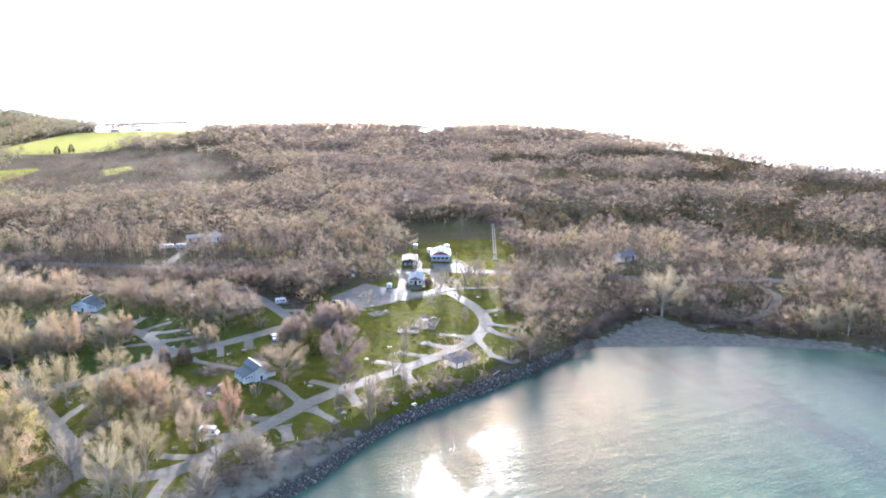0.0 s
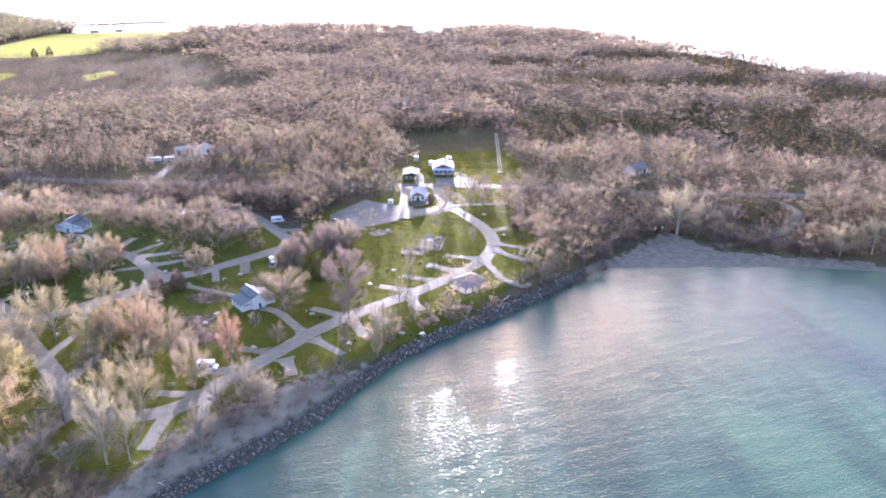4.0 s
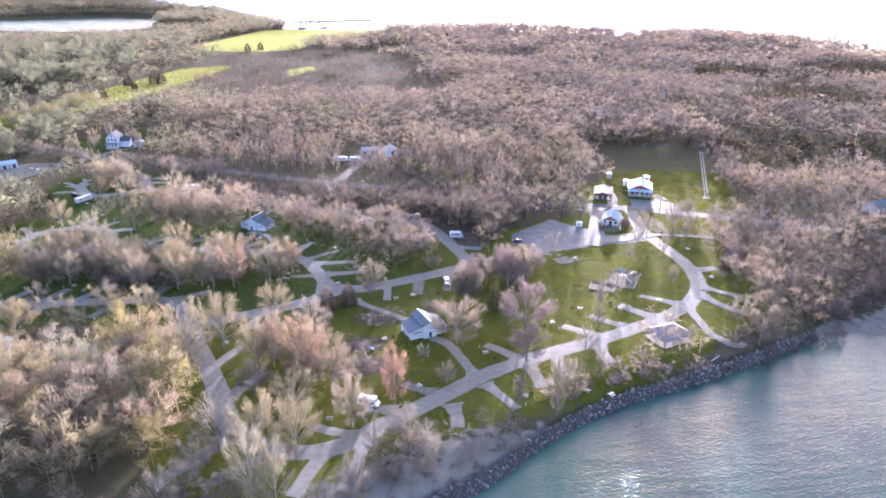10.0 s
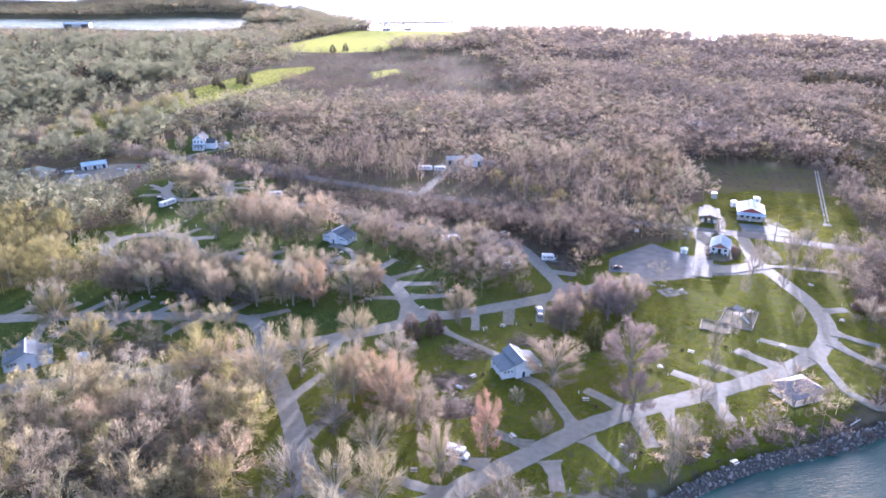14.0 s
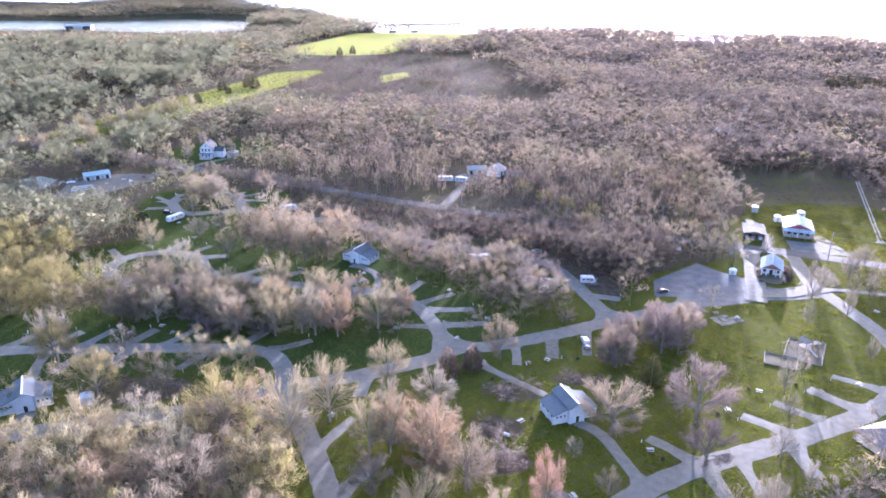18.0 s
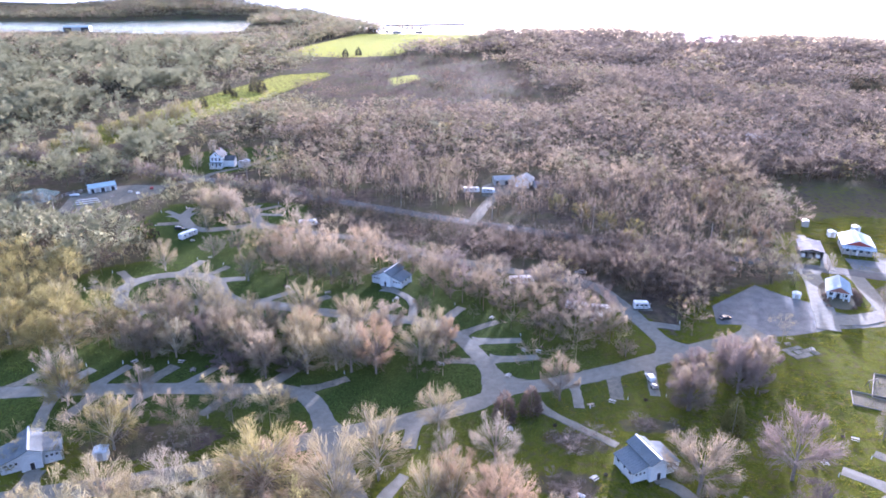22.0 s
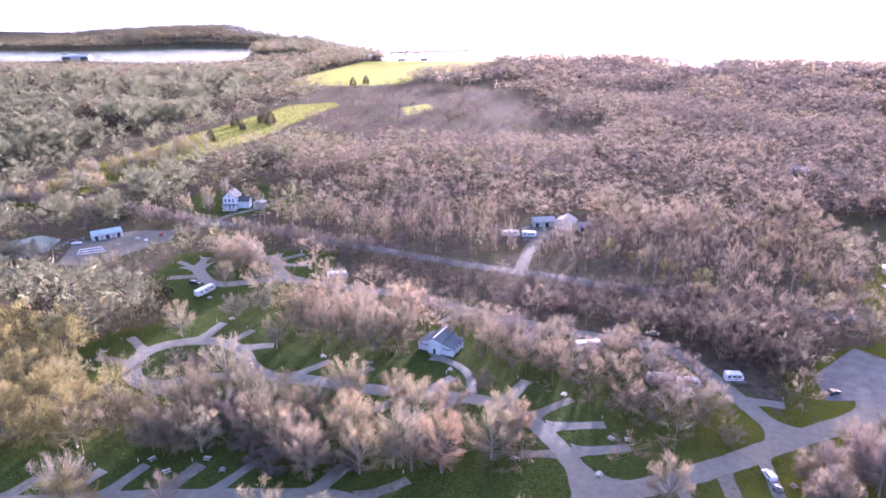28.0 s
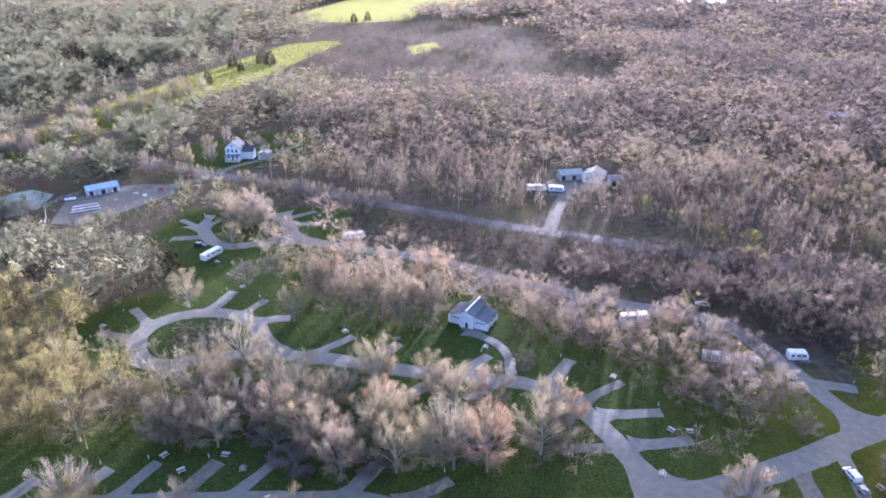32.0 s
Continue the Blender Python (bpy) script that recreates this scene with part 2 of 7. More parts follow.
WOOD_L = mat("pale_wood", (0.50, 0.47, 0.42), 0.8, vary=0.2, scale=2.0)
RED = mat("barn_red", (0.28, 0.07, 0.06), 0.75, vary=0.2)
TAN = mat("tan_siding", (0.42, 0.40, 0.37), 0.7, vary=0.12)
STEEL = mat("galvanised_steel", (0.5, 0.5, 0.5), 0.4, 0.7, vary=0.15)
BLACK = mat("black_rubber", (0.02, 0.02, 0.02), 0.8, vary=0.2)
VEH_W = mat("white_vehicle_paint", (0.75, 0.75, 0.76), 0.25, vary=0.04, spec=0.6)
VEH_D = mat("dark_vehicle_paint", (0.03, 0.035, 0.045), 0.25, vary=0.1, spec=0.6)
VEH_G = mat("silver_vehicle_paint", (0.4, 0.42, 0.45), 0.3, 0.4, vary=0.06, spec=0.6)
CHROME = mat("chrome", (0.6, 0.6, 0.6), 0.2, 0.9, vary=0.05)
BLUE_P = mat("blue_plastic", (0.05, 0.12, 0.3), 0.5, vary=0.1)
MULCH = mat("wood_chip_mulch", (0.12, 0.104, 0.062), 0.95, vary=0.3, scale=1.5, bump=0.6)
BRICK_M = mat("brick_face", (0.27, 0.13, 0.1), 0.85, vary=0.25, scale=2.0)
FIRE = mat("rusty_iron", (0.09, 0.055, 0.04), 0.85, vary=0.3, scale=3.0)
TRUNK = mat("bark", (0.22, 0.185, 0.155), 0.9, vary=0.3, scale=2.0, bump=0.5)
TRUNK_P = mat("pale_bark", (0.34, 0.30, 0.24), 0.9, vary=0.25, scale=2.0, bump=0.4)
KIND = {
    "c": twig_material("cream_budding_twigs", (0.277, 0.236, 0.14)),
    "w": twig_material("pale_twigs", (0.287, 0.257, 0.17)),
    "p": twig_material("pinkish_budding_twigs", (0.262, 0.216, 0.15)),
    "o": twig_material("orange_budding_twigs", (0.292, 0.21, 0.132)),
    "r": twig_material("red_budding_twigs", (0.31, 0.195, 0.14)),
    "g": twig_material("bare_grey_twigs", (0.235, 0.208, 0.16)),
    "y": twig_material("yellow_budding_twigs", (0.27, 0.232, 0.1)),
    "m": twig_material("mauve_bare_twigs", (0.2, 0.16, 0.142)),
    "b": twig_material("grey_brush_twigs", (0.23, 0.19, 0.165)),
    "k": twig_material("russet_evergreen", (0.15, 0.112, 0.088)),
    "d": twig_material("dark_evergreen", (0.075, 0.068, 0.042)),
    "e": twig_material("olive_evergreen", (0.16, 0.15, 0.055)),
}
WOODS = woods_material("woods_twigs", [(0.0, (0.207, 0.176, 0.155)), (0.25, (0.355, 0.291, 0.222)), (0.5, (0.437, 0.35, 0.24)),
                                       (0.7, (0.315, 0.31, 0.2)), (0.85, (0.39, 0.335, 0.17)), (1.0, (0.36, 0.36, 0.22))])
# darker copy of the woods colours, to take down the sun on open brush
SCRUB = woods_material("dimmed_brown_scrub", [(0.0, (0.105, 0.083, 0.076)), (0.5, (0.16, 0.122, 0.095)), (1.0, (0.3, 0.225, 0.15))])
KIND_TONE = {"m": 0.0, "g": 0.15, "b": 0.15, "p": 0.35, "o": 0.5, "c": 0.7, "w": 0.85, "y": 1.0}
GROVE_TWIGS = woods_material("grove_twigs", [(0.0, (0.165, 0.138, 0.122)), (0.15, (0.215, 0.19, 0.145)), (0.35, (0.235, 0.195, 0.138)), (0.5, (0.265, 0.198, 0.126)),
                                             (0.7, (0.29, 0.252, 0.14)), (0.85, (0.295, 0.277, 0.19)), (1.0, (0.26, 0.228, 0.09))], False)
PALE_ROOF = mat("pale_blue_roof", (0.36, 0.42, 0.46), 0.7, vary=0.12, scale=0.4, spec=0.15)
PINES = woods_material("conifer_needles", [(0.0, (0.055, 0.06, 0.04)), (0.5, (0.105, 0.092, 0.055)), (1.0, (0.165, 0.125, 0.075))])

SHED_ROOF = mat("dull_shed_roof", (0.36, 0.345, 0.325), 0.7, vary=0.15, scale=0.5, spec=0.15)

# emission in place of bright haze on the horizon
HAZE = bpy.data.materials.new("glowing_backdrop")
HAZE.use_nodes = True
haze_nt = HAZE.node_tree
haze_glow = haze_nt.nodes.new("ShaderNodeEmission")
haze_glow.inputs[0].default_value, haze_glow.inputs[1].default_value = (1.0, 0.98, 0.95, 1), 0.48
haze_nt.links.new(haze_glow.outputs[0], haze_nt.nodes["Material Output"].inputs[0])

CHARCOAL = mat("charcoal_shingle", (0.085, 0.09, 0.098), 0.9, vary=0.2, scale=0.8, spec=0.1)

# ---- helpers for shapes ----
rng = np.random.default_rng(7)
Z0 = 4.0   # level of the camp over the lake
UNIT = 1.42   # the plan below is drawn in units of this many metres, and set out at full size at the end
TRUE = 1 / UNIT   # scale of things whose parts are given in metres


def box(bm, x, y, z, sx, sy, sz, turn=0.0, tilt=0.0):
    """A box with its base centre at x, y, z."""
    m = Matrix.Translation((x, y, z + sz / 2)) @ Euler((tilt, 0, turn)).to_matrix().to_4x4() @ Matrix.Diagonal((sx, sy, sz, 1))
    return bmesh.ops.create_cube(bm, size=1.0, matrix=m)["verts"]


def rod(bm, a, b, r0, r1=None, sides=6):
    """A tapered rod from a to b."""
    a, b = Vector(a), Vector(b)
    d = b - a
    m = Matrix.Translation((a + b) / 2) @ d.to_track_quat("Z", "Y").to_matrix().to_4x4()
    bmesh.ops.create_cone(bm, cap_ends=True, segments=sides, radius1=r0, radius2=r0 if r1 is None else r1, depth=d.length, matrix=m)


def prism(bm, profile, y0, y1, x=0.0, z=0.0):
    """A profile in x and z, run from y0 to y1."""
    front = [bm.verts.new((x + px, y0, z + pz)) for px, pz in profile]
    back = [bm.verts.new((x + px, y1, z + pz)) for px, pz in profile]
    bm.faces.new(front)
    bm.faces.new(back[::-1])
    n = len(profile)
    for i in range(n):
        bm.faces.new((front[i], back[i], back[(i + 1) % n], front[(i + 1) % n])[::-1])


def soften(bm, width=0.03):
    bmesh.ops.bevel(bm, geom=bm.edges[:], offset=width, segments=1, affect="EDGES", clamp_overlap=True)


def part(name, bm, material, parent=None, label="", smooth=False):
    bmesh.ops.recalc_face_normals(bm, faces=bm.faces[:])
    me = bpy.data.meshes.new(name)
    bm.to_mesh(me)
    bm.free()
    me.materials.append(material)
    if smooth:
        me.polygons.foreach_set("use_smooth", [True] * len(me.polygons))
    ob = new(name, me)
    if parent is not None:
        ob.parent = parent
    if label:
        tagged(ob, label)
    return ob


def boxes(name, rows, material, parent, label="", bevel=0.0):
    bm = bmesh.new()
    for r in rows:
        box(bm, *r)
    if bevel:
        soften(bm, bevel)
    return part(name, bm, material, parent, label)


def thing(name, x, y, z, turn, label, category, group="", size=1.0):
    ob = new(name)
    ob.empty_display_size = 0.5
    ob.matrix_basis = pose(x, y, z, 0, 0, turn) @ Matrix.Scale(size, 4)
    return tagged(ob, label, category, group)


def mesh_from(name, verts, faces, material):
    """A mesh of triangles from arrays."""
    me = bpy.data.meshes.new(name)
    n, k = len(verts), len(faces)
    me.vertices.add(n)
    me.vertices.foreach_set("co", np.asarray(verts, np.float32).ravel())
    me.loops.add(3 * k)
    me.loops.foreach_set("vertex_index", np.asarray(faces, np.int32).ravel())
    me.polygons.add(k)
    me.polygons.foreach_set("loop_start", np.arange(0, 3 * k, 3, dtype=np.int32))
    me.update(calc_edges=True)
    me.materials.append(material)
    return me


# ---- the plan: shores, roads, open ground ----
SHORE_BACK = [(-1500, 1040), (-614, 1029), (-522, 1045), (-422, 1013), (-341, 997), (-289, 1050), (-340, 1325), (-470, 1362), (-590, 1278),
              (-770, 1289), (-1500, 1295), (-1500, 2100), (-560, 1750), (-250, 1380), (-115, 1095), (-90, 1015), (42, 1000), (120, 975),
              (205, 975), (300, 905), (430, 908), (505, 800), (520, 680), (520, 577), (535, 513), (520, 423), (545, 350)]
SHORE_FRONT = [(620, 200), (760, 20), (700, -90), (430, -40), (300, 22), (245, 62), (210, 83), (185, 96), (160, 106), (138, 113), (124, 118),
               (100, 107), (79, 99), (62, 93.5), (50, 87.5), (41, 81.5), (28.5, 71.5), (17, 65), (8, 61), (0, 57), (-7, 51.5), (-22, 44), (-60, 25),
               (-150, -10), (-400, -60), (-1500, -120)]
COAST = SHORE_BACK + SHORE_FRONT

SHORE_ROAD = [(-34, 130), (-30.5, 120), (-25.5, 108.5), (-21.8, 99), (-19, 90.5), (-15.5, 84.5), (-10, 80), (-2.5, 78), (5, 80), (12, 85.5), (21.6, 92),
              (31.3, 99), (37.3, 102.6), (46, 106.5), (54, 109.6), (62, 112.6), (70.3, 116.2), (79.2, 120.6), (88.7, 126.8), (96.5, 135),
              (100.2, 143.5), (101.6, 152.5), (101.2, 162), (100.1, 172), (99.2, 182), (100.8, 192), (102.5, 200), (103.5, 208)]
CAMP_ROAD = [(-110, 105), (-85, 112.5), (-66, 117), (-52, 121.5), (-38, 128.2), (-22.5, 133.5), (-11.8, 138), (-5, 141.5), (1, 146), (8, 147),
             (18, 150.5), (27, 154.2), (36, 158.5), (51, 164.8), (62.5, 170)]
LOOP_ROAD = [(-0.5, 146.5), (-2, 149.5), (-4, 155.8), (-6.2, 161.5), (-9.5, 168), (-14, 172.8), (-19, 175.6), (-25.5, 177), (-33, 178.4), (-41.5, 180.2),
             (-48.5, 182), (-56, 184.3), (-65.5, 186), (-74, 186.6), (-84, 184.4), (-89, 182.8), (-94, 184.2), (-97.8, 189.5), (-98.6, 195.3),
             (-96, 200.3), (-90.8, 203.2), (-84.5, 203.8), (-78.7, 201.7), (-74, 197), (-71.5, 191), (-70, 186.5)]
SITE_ROAD = [(-33.5, 128.5), (-36, 135), (-39.7, 141.8), (-46, 145.2), (-57.4, 145.6), (-78, 145.6), (-102, 144), (-125, 140)]
BACK_ROAD = [(39.5, 161.5), (37.2, 168.5), (34.6, 178.5), (32.2, 187), (28.4, 196), (22, 200.8), (10.3, 205.2), (-2, 211), (-15, 217.8), (-29, 227),
             (-41, 233), (-53.5, 237.2), (-65, 241.2), (-73.8, 246.6), (-77.5, 252.6), (-79.5, 258.4), (-83.3, 264.5)]
RV_ROAD = [(-73.8, 246), (-84, 242.3), (-91.3, 240.5), (-97, 243.8), (-101, 250), (-104.2, 256.6)]
MAIN_HIGHWAY = [(-300, 372), (-200, 336), (-160, 320), (-126, 308), (-112, 302), (-96, 294.7), (-81, 287.2), (-64.6, 278.4), (-46, 269), (-28, 260), (-12, 252.2),
                (3.8, 245.4), (18.7, 239.2), (33, 233.4), (46, 228.5), (64, 220.5), (82, 213), (92.5, 209.5), (103.5, 205.5), (121, 198), (137, 190.5),
                (160, 178), (191.6, 162.5), (252.6, 136), (330, 100), (420, 60)]
BARN_TRACK = [(-3.4, 246.5), (-1.9, 251), (1.7, 264), (6, 276), (9, 284)]
HOUSE_TRACK = [(-112, 303), (-108, 312), (-98, 322), (-90, 340)]
YARD_TRACK = [(-112, 301), (-122, 292), (-134, 280), (-142, 270)]
PATH_A = [(31.2, 100.5), (29.4, 106.6), (27.8, 112), (26, 115.5), (23.6, 117.3)]
PATH_B = [(5.2, 139.5), (9.4, 135.4), (14.2, 131), (18.5, 127)]
PATH_C = [(-28.8, 195), (-26, 193), (-23, 190), (-20.6, 184.9), (-20.6, 178)]
PATH_D = [(-91.6, 144), (-90.4, 137), (-88.5, 131)]
PATH_E = [(-82, 114.5), (-82.6, 117.5), (-82.8, 120)]
PATH_F = [(99.8, 178.5), (106, 178), (120, 174)]
PATH_G = [(90, 126.5), (89.6, 118), (89.6, 112), (93, 108.5), (96, 109.5)]
PATH_H = [(96.8, 133), (99.5, 126.5), (104, 121)]
PATH_I = [(99.5, 138), (103, 134.5), (107, 131.5)]
DRIVE_L = [(91.8, 207.5), (88.5, 196), (84.8, 186), (81.8, 178), (79.2, 171)]
DRIVE_B = [(80.5, 176.5), (87.5, 176.2), (94, 177.8), (100, 179.5)]
DRIVE_P = [(97.5, 208), (101, 216), (102.5, 224), (103, 236)]
BEACH_LANE = [(170, 119), (184, 117.5), (199, 120), (208, 124), (216, 132), (217, 150)]
ROADS = [("shore_road", SHORE_ROAD, 4.3, ROAD), ("camp_road", CAMP_ROAD, 4.6, ROAD), ("loop_road", LOOP_ROAD, 3.9, ROAD), ("site_road", SITE_ROAD, 4.0, ROAD),
         ("back_road", BACK_ROAD, 4.0, ROAD), ("rv_road", RV_ROAD, 3.8, ROAD), ("main_highway", MAIN_HIGHWAY, 5.2, HIGHWAY), ("barn_track", BARN_TRACK, 4.0, GRAVEL),
         ("house_track", HOUSE_TRACK, 2.6, GRAVEL), ("yard_track", YARD_TRACK, 5.0, GRAVEL), ("washhouse_path", PATH_A, 2.2, ROAD),
         ("washhouse_path", PATH_B, 1.8, ROAD), ("washhouse_path", PATH_C, 2.0, ROAD), ("washhouse_path", PATH_D, 2.2, ROAD), ("washhouse_path", PATH_E, 3.0, ROAD),
         ("lawn_path", PATH_F, 1.8, ROAD), ("shore_path", PATH_G, 2.0, ROAD), ("shore_path", PATH_H, 2.2, ROAD), ("lawn_path", PATH_I, 2.0, ROAD),
         ("office_drive", DRIVE_L, 5.0, ROAD), ("office_drive", DRIVE_B, 5.2, ROAD), ("pavilion_drive", DRIVE_P, 2.6, ROAD), ("beach_lane", BEACH_LANE, 2.6, GRAVEL)]
# camp site pads: where each leaves its road, and where it ends
PADS_SHORE = [(24.9, 90.5, 25.1, 82.5), (32.6, 97, 37.6, 87.3), (43.3, 104.5, 44.3, 94.2), (50.2, 107, 50.4, 98), (61.3, 111, 61.5, 102.2), (22, 94.5, 15.6, 98.8),
              (41.8, 106, 35.4, 113.1), (62.5, 114, 55.5, 120.2), (70.6, 118.5, 63.7, 124.8), (79.4, 122.5, 73, 129.8), (88.4, 129, 80.5, 134.8),
              (102, 149.5, 109.3, 150.5), (7, 81.9, -1.8, 85.4), (14, 89, 7, 91), (-19.6, 97.5, -13.6, 106.4), (-25.3, 109.2, -19.6, 118.9)]
PADS_WEST = [(-16.6, 84.4, -28, 71.5), (-8.3, 78.5, -19.5, 70.5), (0.3, 77.8, -4.3, 66.6), (7.9, 80.5, 3.8, 66.8)]
PADS_SITE = [(-103, 144.5, -98.8, 151.2), (-92, 146, -88.2, 153.3), (-84.8, 145.9, -80.8, 154.6), (-75.4, 146, -71, 154.6), (-67.2, 146, -61.3, 154.8),
             (-49.6, 145.8, -44.8, 153.6), (-41.6, 144.8, -33, 149.6), (-83, 144.5, -86, 134.5), (-73.2, 144.5, -75.4, 137), (-54.4, 144.5, -59.8, 136.4),
             (-18, 136.5, -19.4, 126.2), (14, 148.5, 13.7, 138.8), (22.8, 152, 21.8, 141.8), (31.8, 156, 29.8, 143)]
PADS_LOOP = [(-86.5, 183, -91, 175.6), (-98, 192.5, -108.3, 195.6), (-98.2, 198.6, -104.6, 206), (-87.2, 203.6, -83.6, 214.2), (-80.4, 202, -75, 209.7),
             (-76, 199.5, -67.8, 201.3), (-60.2, 186, -52.7, 193), (-50.3, 182.8, -42.8, 189.9), (-31.2, 178.3, -24.4, 185.1), (-59.1, 184.6, -66.6, 179.8),
             (-33.5, 178, -41.2, 171.6), (-23.5, 176.3, -29.9, 170.3), (-14.5, 173.5, -8.2, 183.3), (-9.2, 168.5, 0.5, 175.4), (-6.2, 165.5, 5.3, 166),
             (-2.6, 157.5, 8.2, 158.5), (-4, 156.5, -12.8, 156.9)]
PADS_BACK = [(35.6, 174.3, 44, 172.3), (33, 183, 40, 182.4), (-100, 247.5, -109.2, 246), (-102.5, 253, -110.9, 260), (-103, 255, -103, 263.7), (-80, 260.7, -71.8, 266.4),
             (-78, 256.5, -68.5, 255.9), (26, 198, 20, 190), (14, 204, 8, 196.5), (0, 210.5, -6, 203), (-20, 221, -27, 213)]
PADS = PADS_SHORE + PADS_WEST + PADS_SITE + PADS_LOOP + PADS_BACK
PARKING = [(53.5, 174.2), (56, 184.3), (72.3, 197.2), (77, 190.6), (80.4, 187.6), (84.5, 184), (80.5, 172), (76, 170.2), (70, 168.6), (62, 167.6), (60.5, 173.8)]

# open ground
LAWN_MAIN = [(-8, 82), (12, 84), (40, 88), (62, 96), (72, 104), (92, 114), (108, 134), (114, 152), (106, 172), (118, 176), (104, 200), (84, 196), (78, 166), (62, 163),
             (40, 157), (12, 146), (4, 142), (-4, 136), (-10, 118), (-14, 98)]
LAWN_LOOP = [(-112, 192), (-106, 207), (-92, 214), (-84, 222), (-72, 216), (-58, 196), (-44, 191), (-28, 192), (-22, 182), (-34, 176), (-60, 181), (-90, 180), (-102, 184)]
LAWN_SITE = [(-112, 141), (-108, 156), (-60, 157), (-40, 154), (-30, 150), (-6, 148), (-9, 138), (-34, 133), (-54, 136), (-84, 128), (-96, 118), (-112, 112)]
LAWN_MID = [(-101, 232), (-86, 237), (-80, 227), (-78, 216), (-92, 211), (-101, 214)]
LAWN_RV = [(-116, 240), (-112, 264), (-96, 268), (-66, 270), (-62, 252), (-74, 238), (-92, 226), (-104, 230)]
OFFICE_YARD = [(52, 166), (52, 185), (72, 198.5), (84, 189), (88, 210), (92, 236), (104, 240), (108, 252), (126, 246), (142, 222), (150, 200), (134, 186), (112, 176), (86, 166)]
MEADOW = [(104, 246), (109, 291), (132, 296), (168, 290), (160, 262), (150, 232), (146, 214), (136, 196), (120, 204), (110, 230)]
SUNLIT_MEADOW = [(108, 236), (112, 250), (128, 256), (146, 252), (158, 246), (152, 226), (146, 208), (136, 197), (120, 204)]
YARD = [(-149, 258), (-153, 276), (-147, 289), (-134, 293), (-122, 291), (-121, 282), (-131, 267), (-140, 256.5)]
POND = [(-176, 268), (-164, 263), (-158.5, 270), (-160, 283), (-170, 288), (-178, 280)]
HOUSE_LAWN = [(-128, 312), (-134, 338), (-122, 352), (-98, 360), (-84, 344), (-92, 322), (-104, 308)]
BARN_YARD = [(-8, 279.5), (-8, 290), (4, 303), (28, 300), (31, 284), (14, 279)]
BEACH = [(120, 113), (125, 119.5), (133, 122), (142, 126), (150, 129.5), (158, 132), (163.5, 131), (165, 124), (167, 116), (178, 109), (191, 100.5), (206, 92), (208, 78), (160, 100)]
STRIP = [(-205, 330), (-206, 392), (-185, 462), (-162, 543), (-145, 607), (-110, 626), (-102, 606), (-120, 534), (-135, 465), (-149, 432), (-165, 392), (-174, 366), (-186, 334), (-192, 318)]
HAY = [(-182, 752), (-158, 862), (-122, 1000), (-80, 1004), (36, 1000), (46, 940), (32, 862), (-40, 842), (-58, 750), (-102, 730)]
SMALL_FIELD = [(-54, 590), (-35, 612), (-30, 586), (-48, 554)]
SHORE_SAND = [(44, 85), (31, 82), (20.5, 80.5), (10.5, 74.6), (-0.5, 70), (-6, 62), (-12, 54), (-8, 49), (2, 54), (20, 64), (32, 72), (44, 82)]
OPEN = [POND, LAWN_MAIN, LAWN_LOOP, LAWN_SITE, LAWN_RV, LAWN_MID, OFFICE_YARD, MEADOW, YARD, HOUSE_LAWN, BARN_YARD, BEACH, STRIP, HAY, SMALL_FIELD, SHORE_SAND]
GRASSY = [(-118, 104), (-70, 112), (-34, 122), (-30, 76), (-8, 60), (12, 76), (44, 87), (64, 94), (90, 108), (112, 124), (116, 160), (124, 178), (104, 202), (80, 200), (50, 186),
          (42, 168), (32, 190), (18, 198), (-20, 212), (-60, 232), (-60, 268), (-112, 268), (-118, 240), (-84, 222), (-112, 208), (-118, 190), (-80, 172), (-118, 160)]


LITTER = [(11, 128, 6.5, 2.8, -0.35), (8, 116.5, 5.5, 3.5, 0.0), (26, 133, 6, 2.6, -0.15), (-66, 128, 12, 5.2, 0.15), (7.5, 106, 6, 3.5, 0.1)]


def inside(poly, x, y):
    """Which of the points x, y lie in the polygon."""
    res = np.zeros(x.shape, bool)
    for (x0, y0), (x1, y1) in zip(poly, poly[1:] + poly[:1]):
        cut = (y0 > y) != (y1 > y)
        res ^= cut & (x < (x1 - x0) * (y - y0) / (y1 - y0 + 1e-12) + x0)
    return res


def away(line, x, y, closed=False):
    """Distance from the points to a line of corners."""
    best = np.full(x.shape, 1e9)
    for (x0, y0), (x1, y1) in zip(line, line[1:] + (line[:1] if closed else [])):
        dx, dy = x1 - x0, y1 - y0
        t = np.clip(((x - x0) * dx + (y - y0) * dy) / (dx * dx + dy * dy + 1e-9), 0, 1)
        best = np.minimum(best, np.hypot(x - x0 - t * dx, y - y0 - t * dy))
    return best


def soft_noise(x, y, size, seed=0.0):
    """Cheap smooth noise, about -1 to 1."""
    u, v = x / size + seed, y / size - seed * 1.7
    return (np.sin(u * 2.1 + 1.3 * np.sin(v * 1.7 + seed)) + np.sin(v * 2.3 + 1.1 * np.sin(u * 1.9)) + np.sin((u + v) * 1.37 + 2.0)) / 3


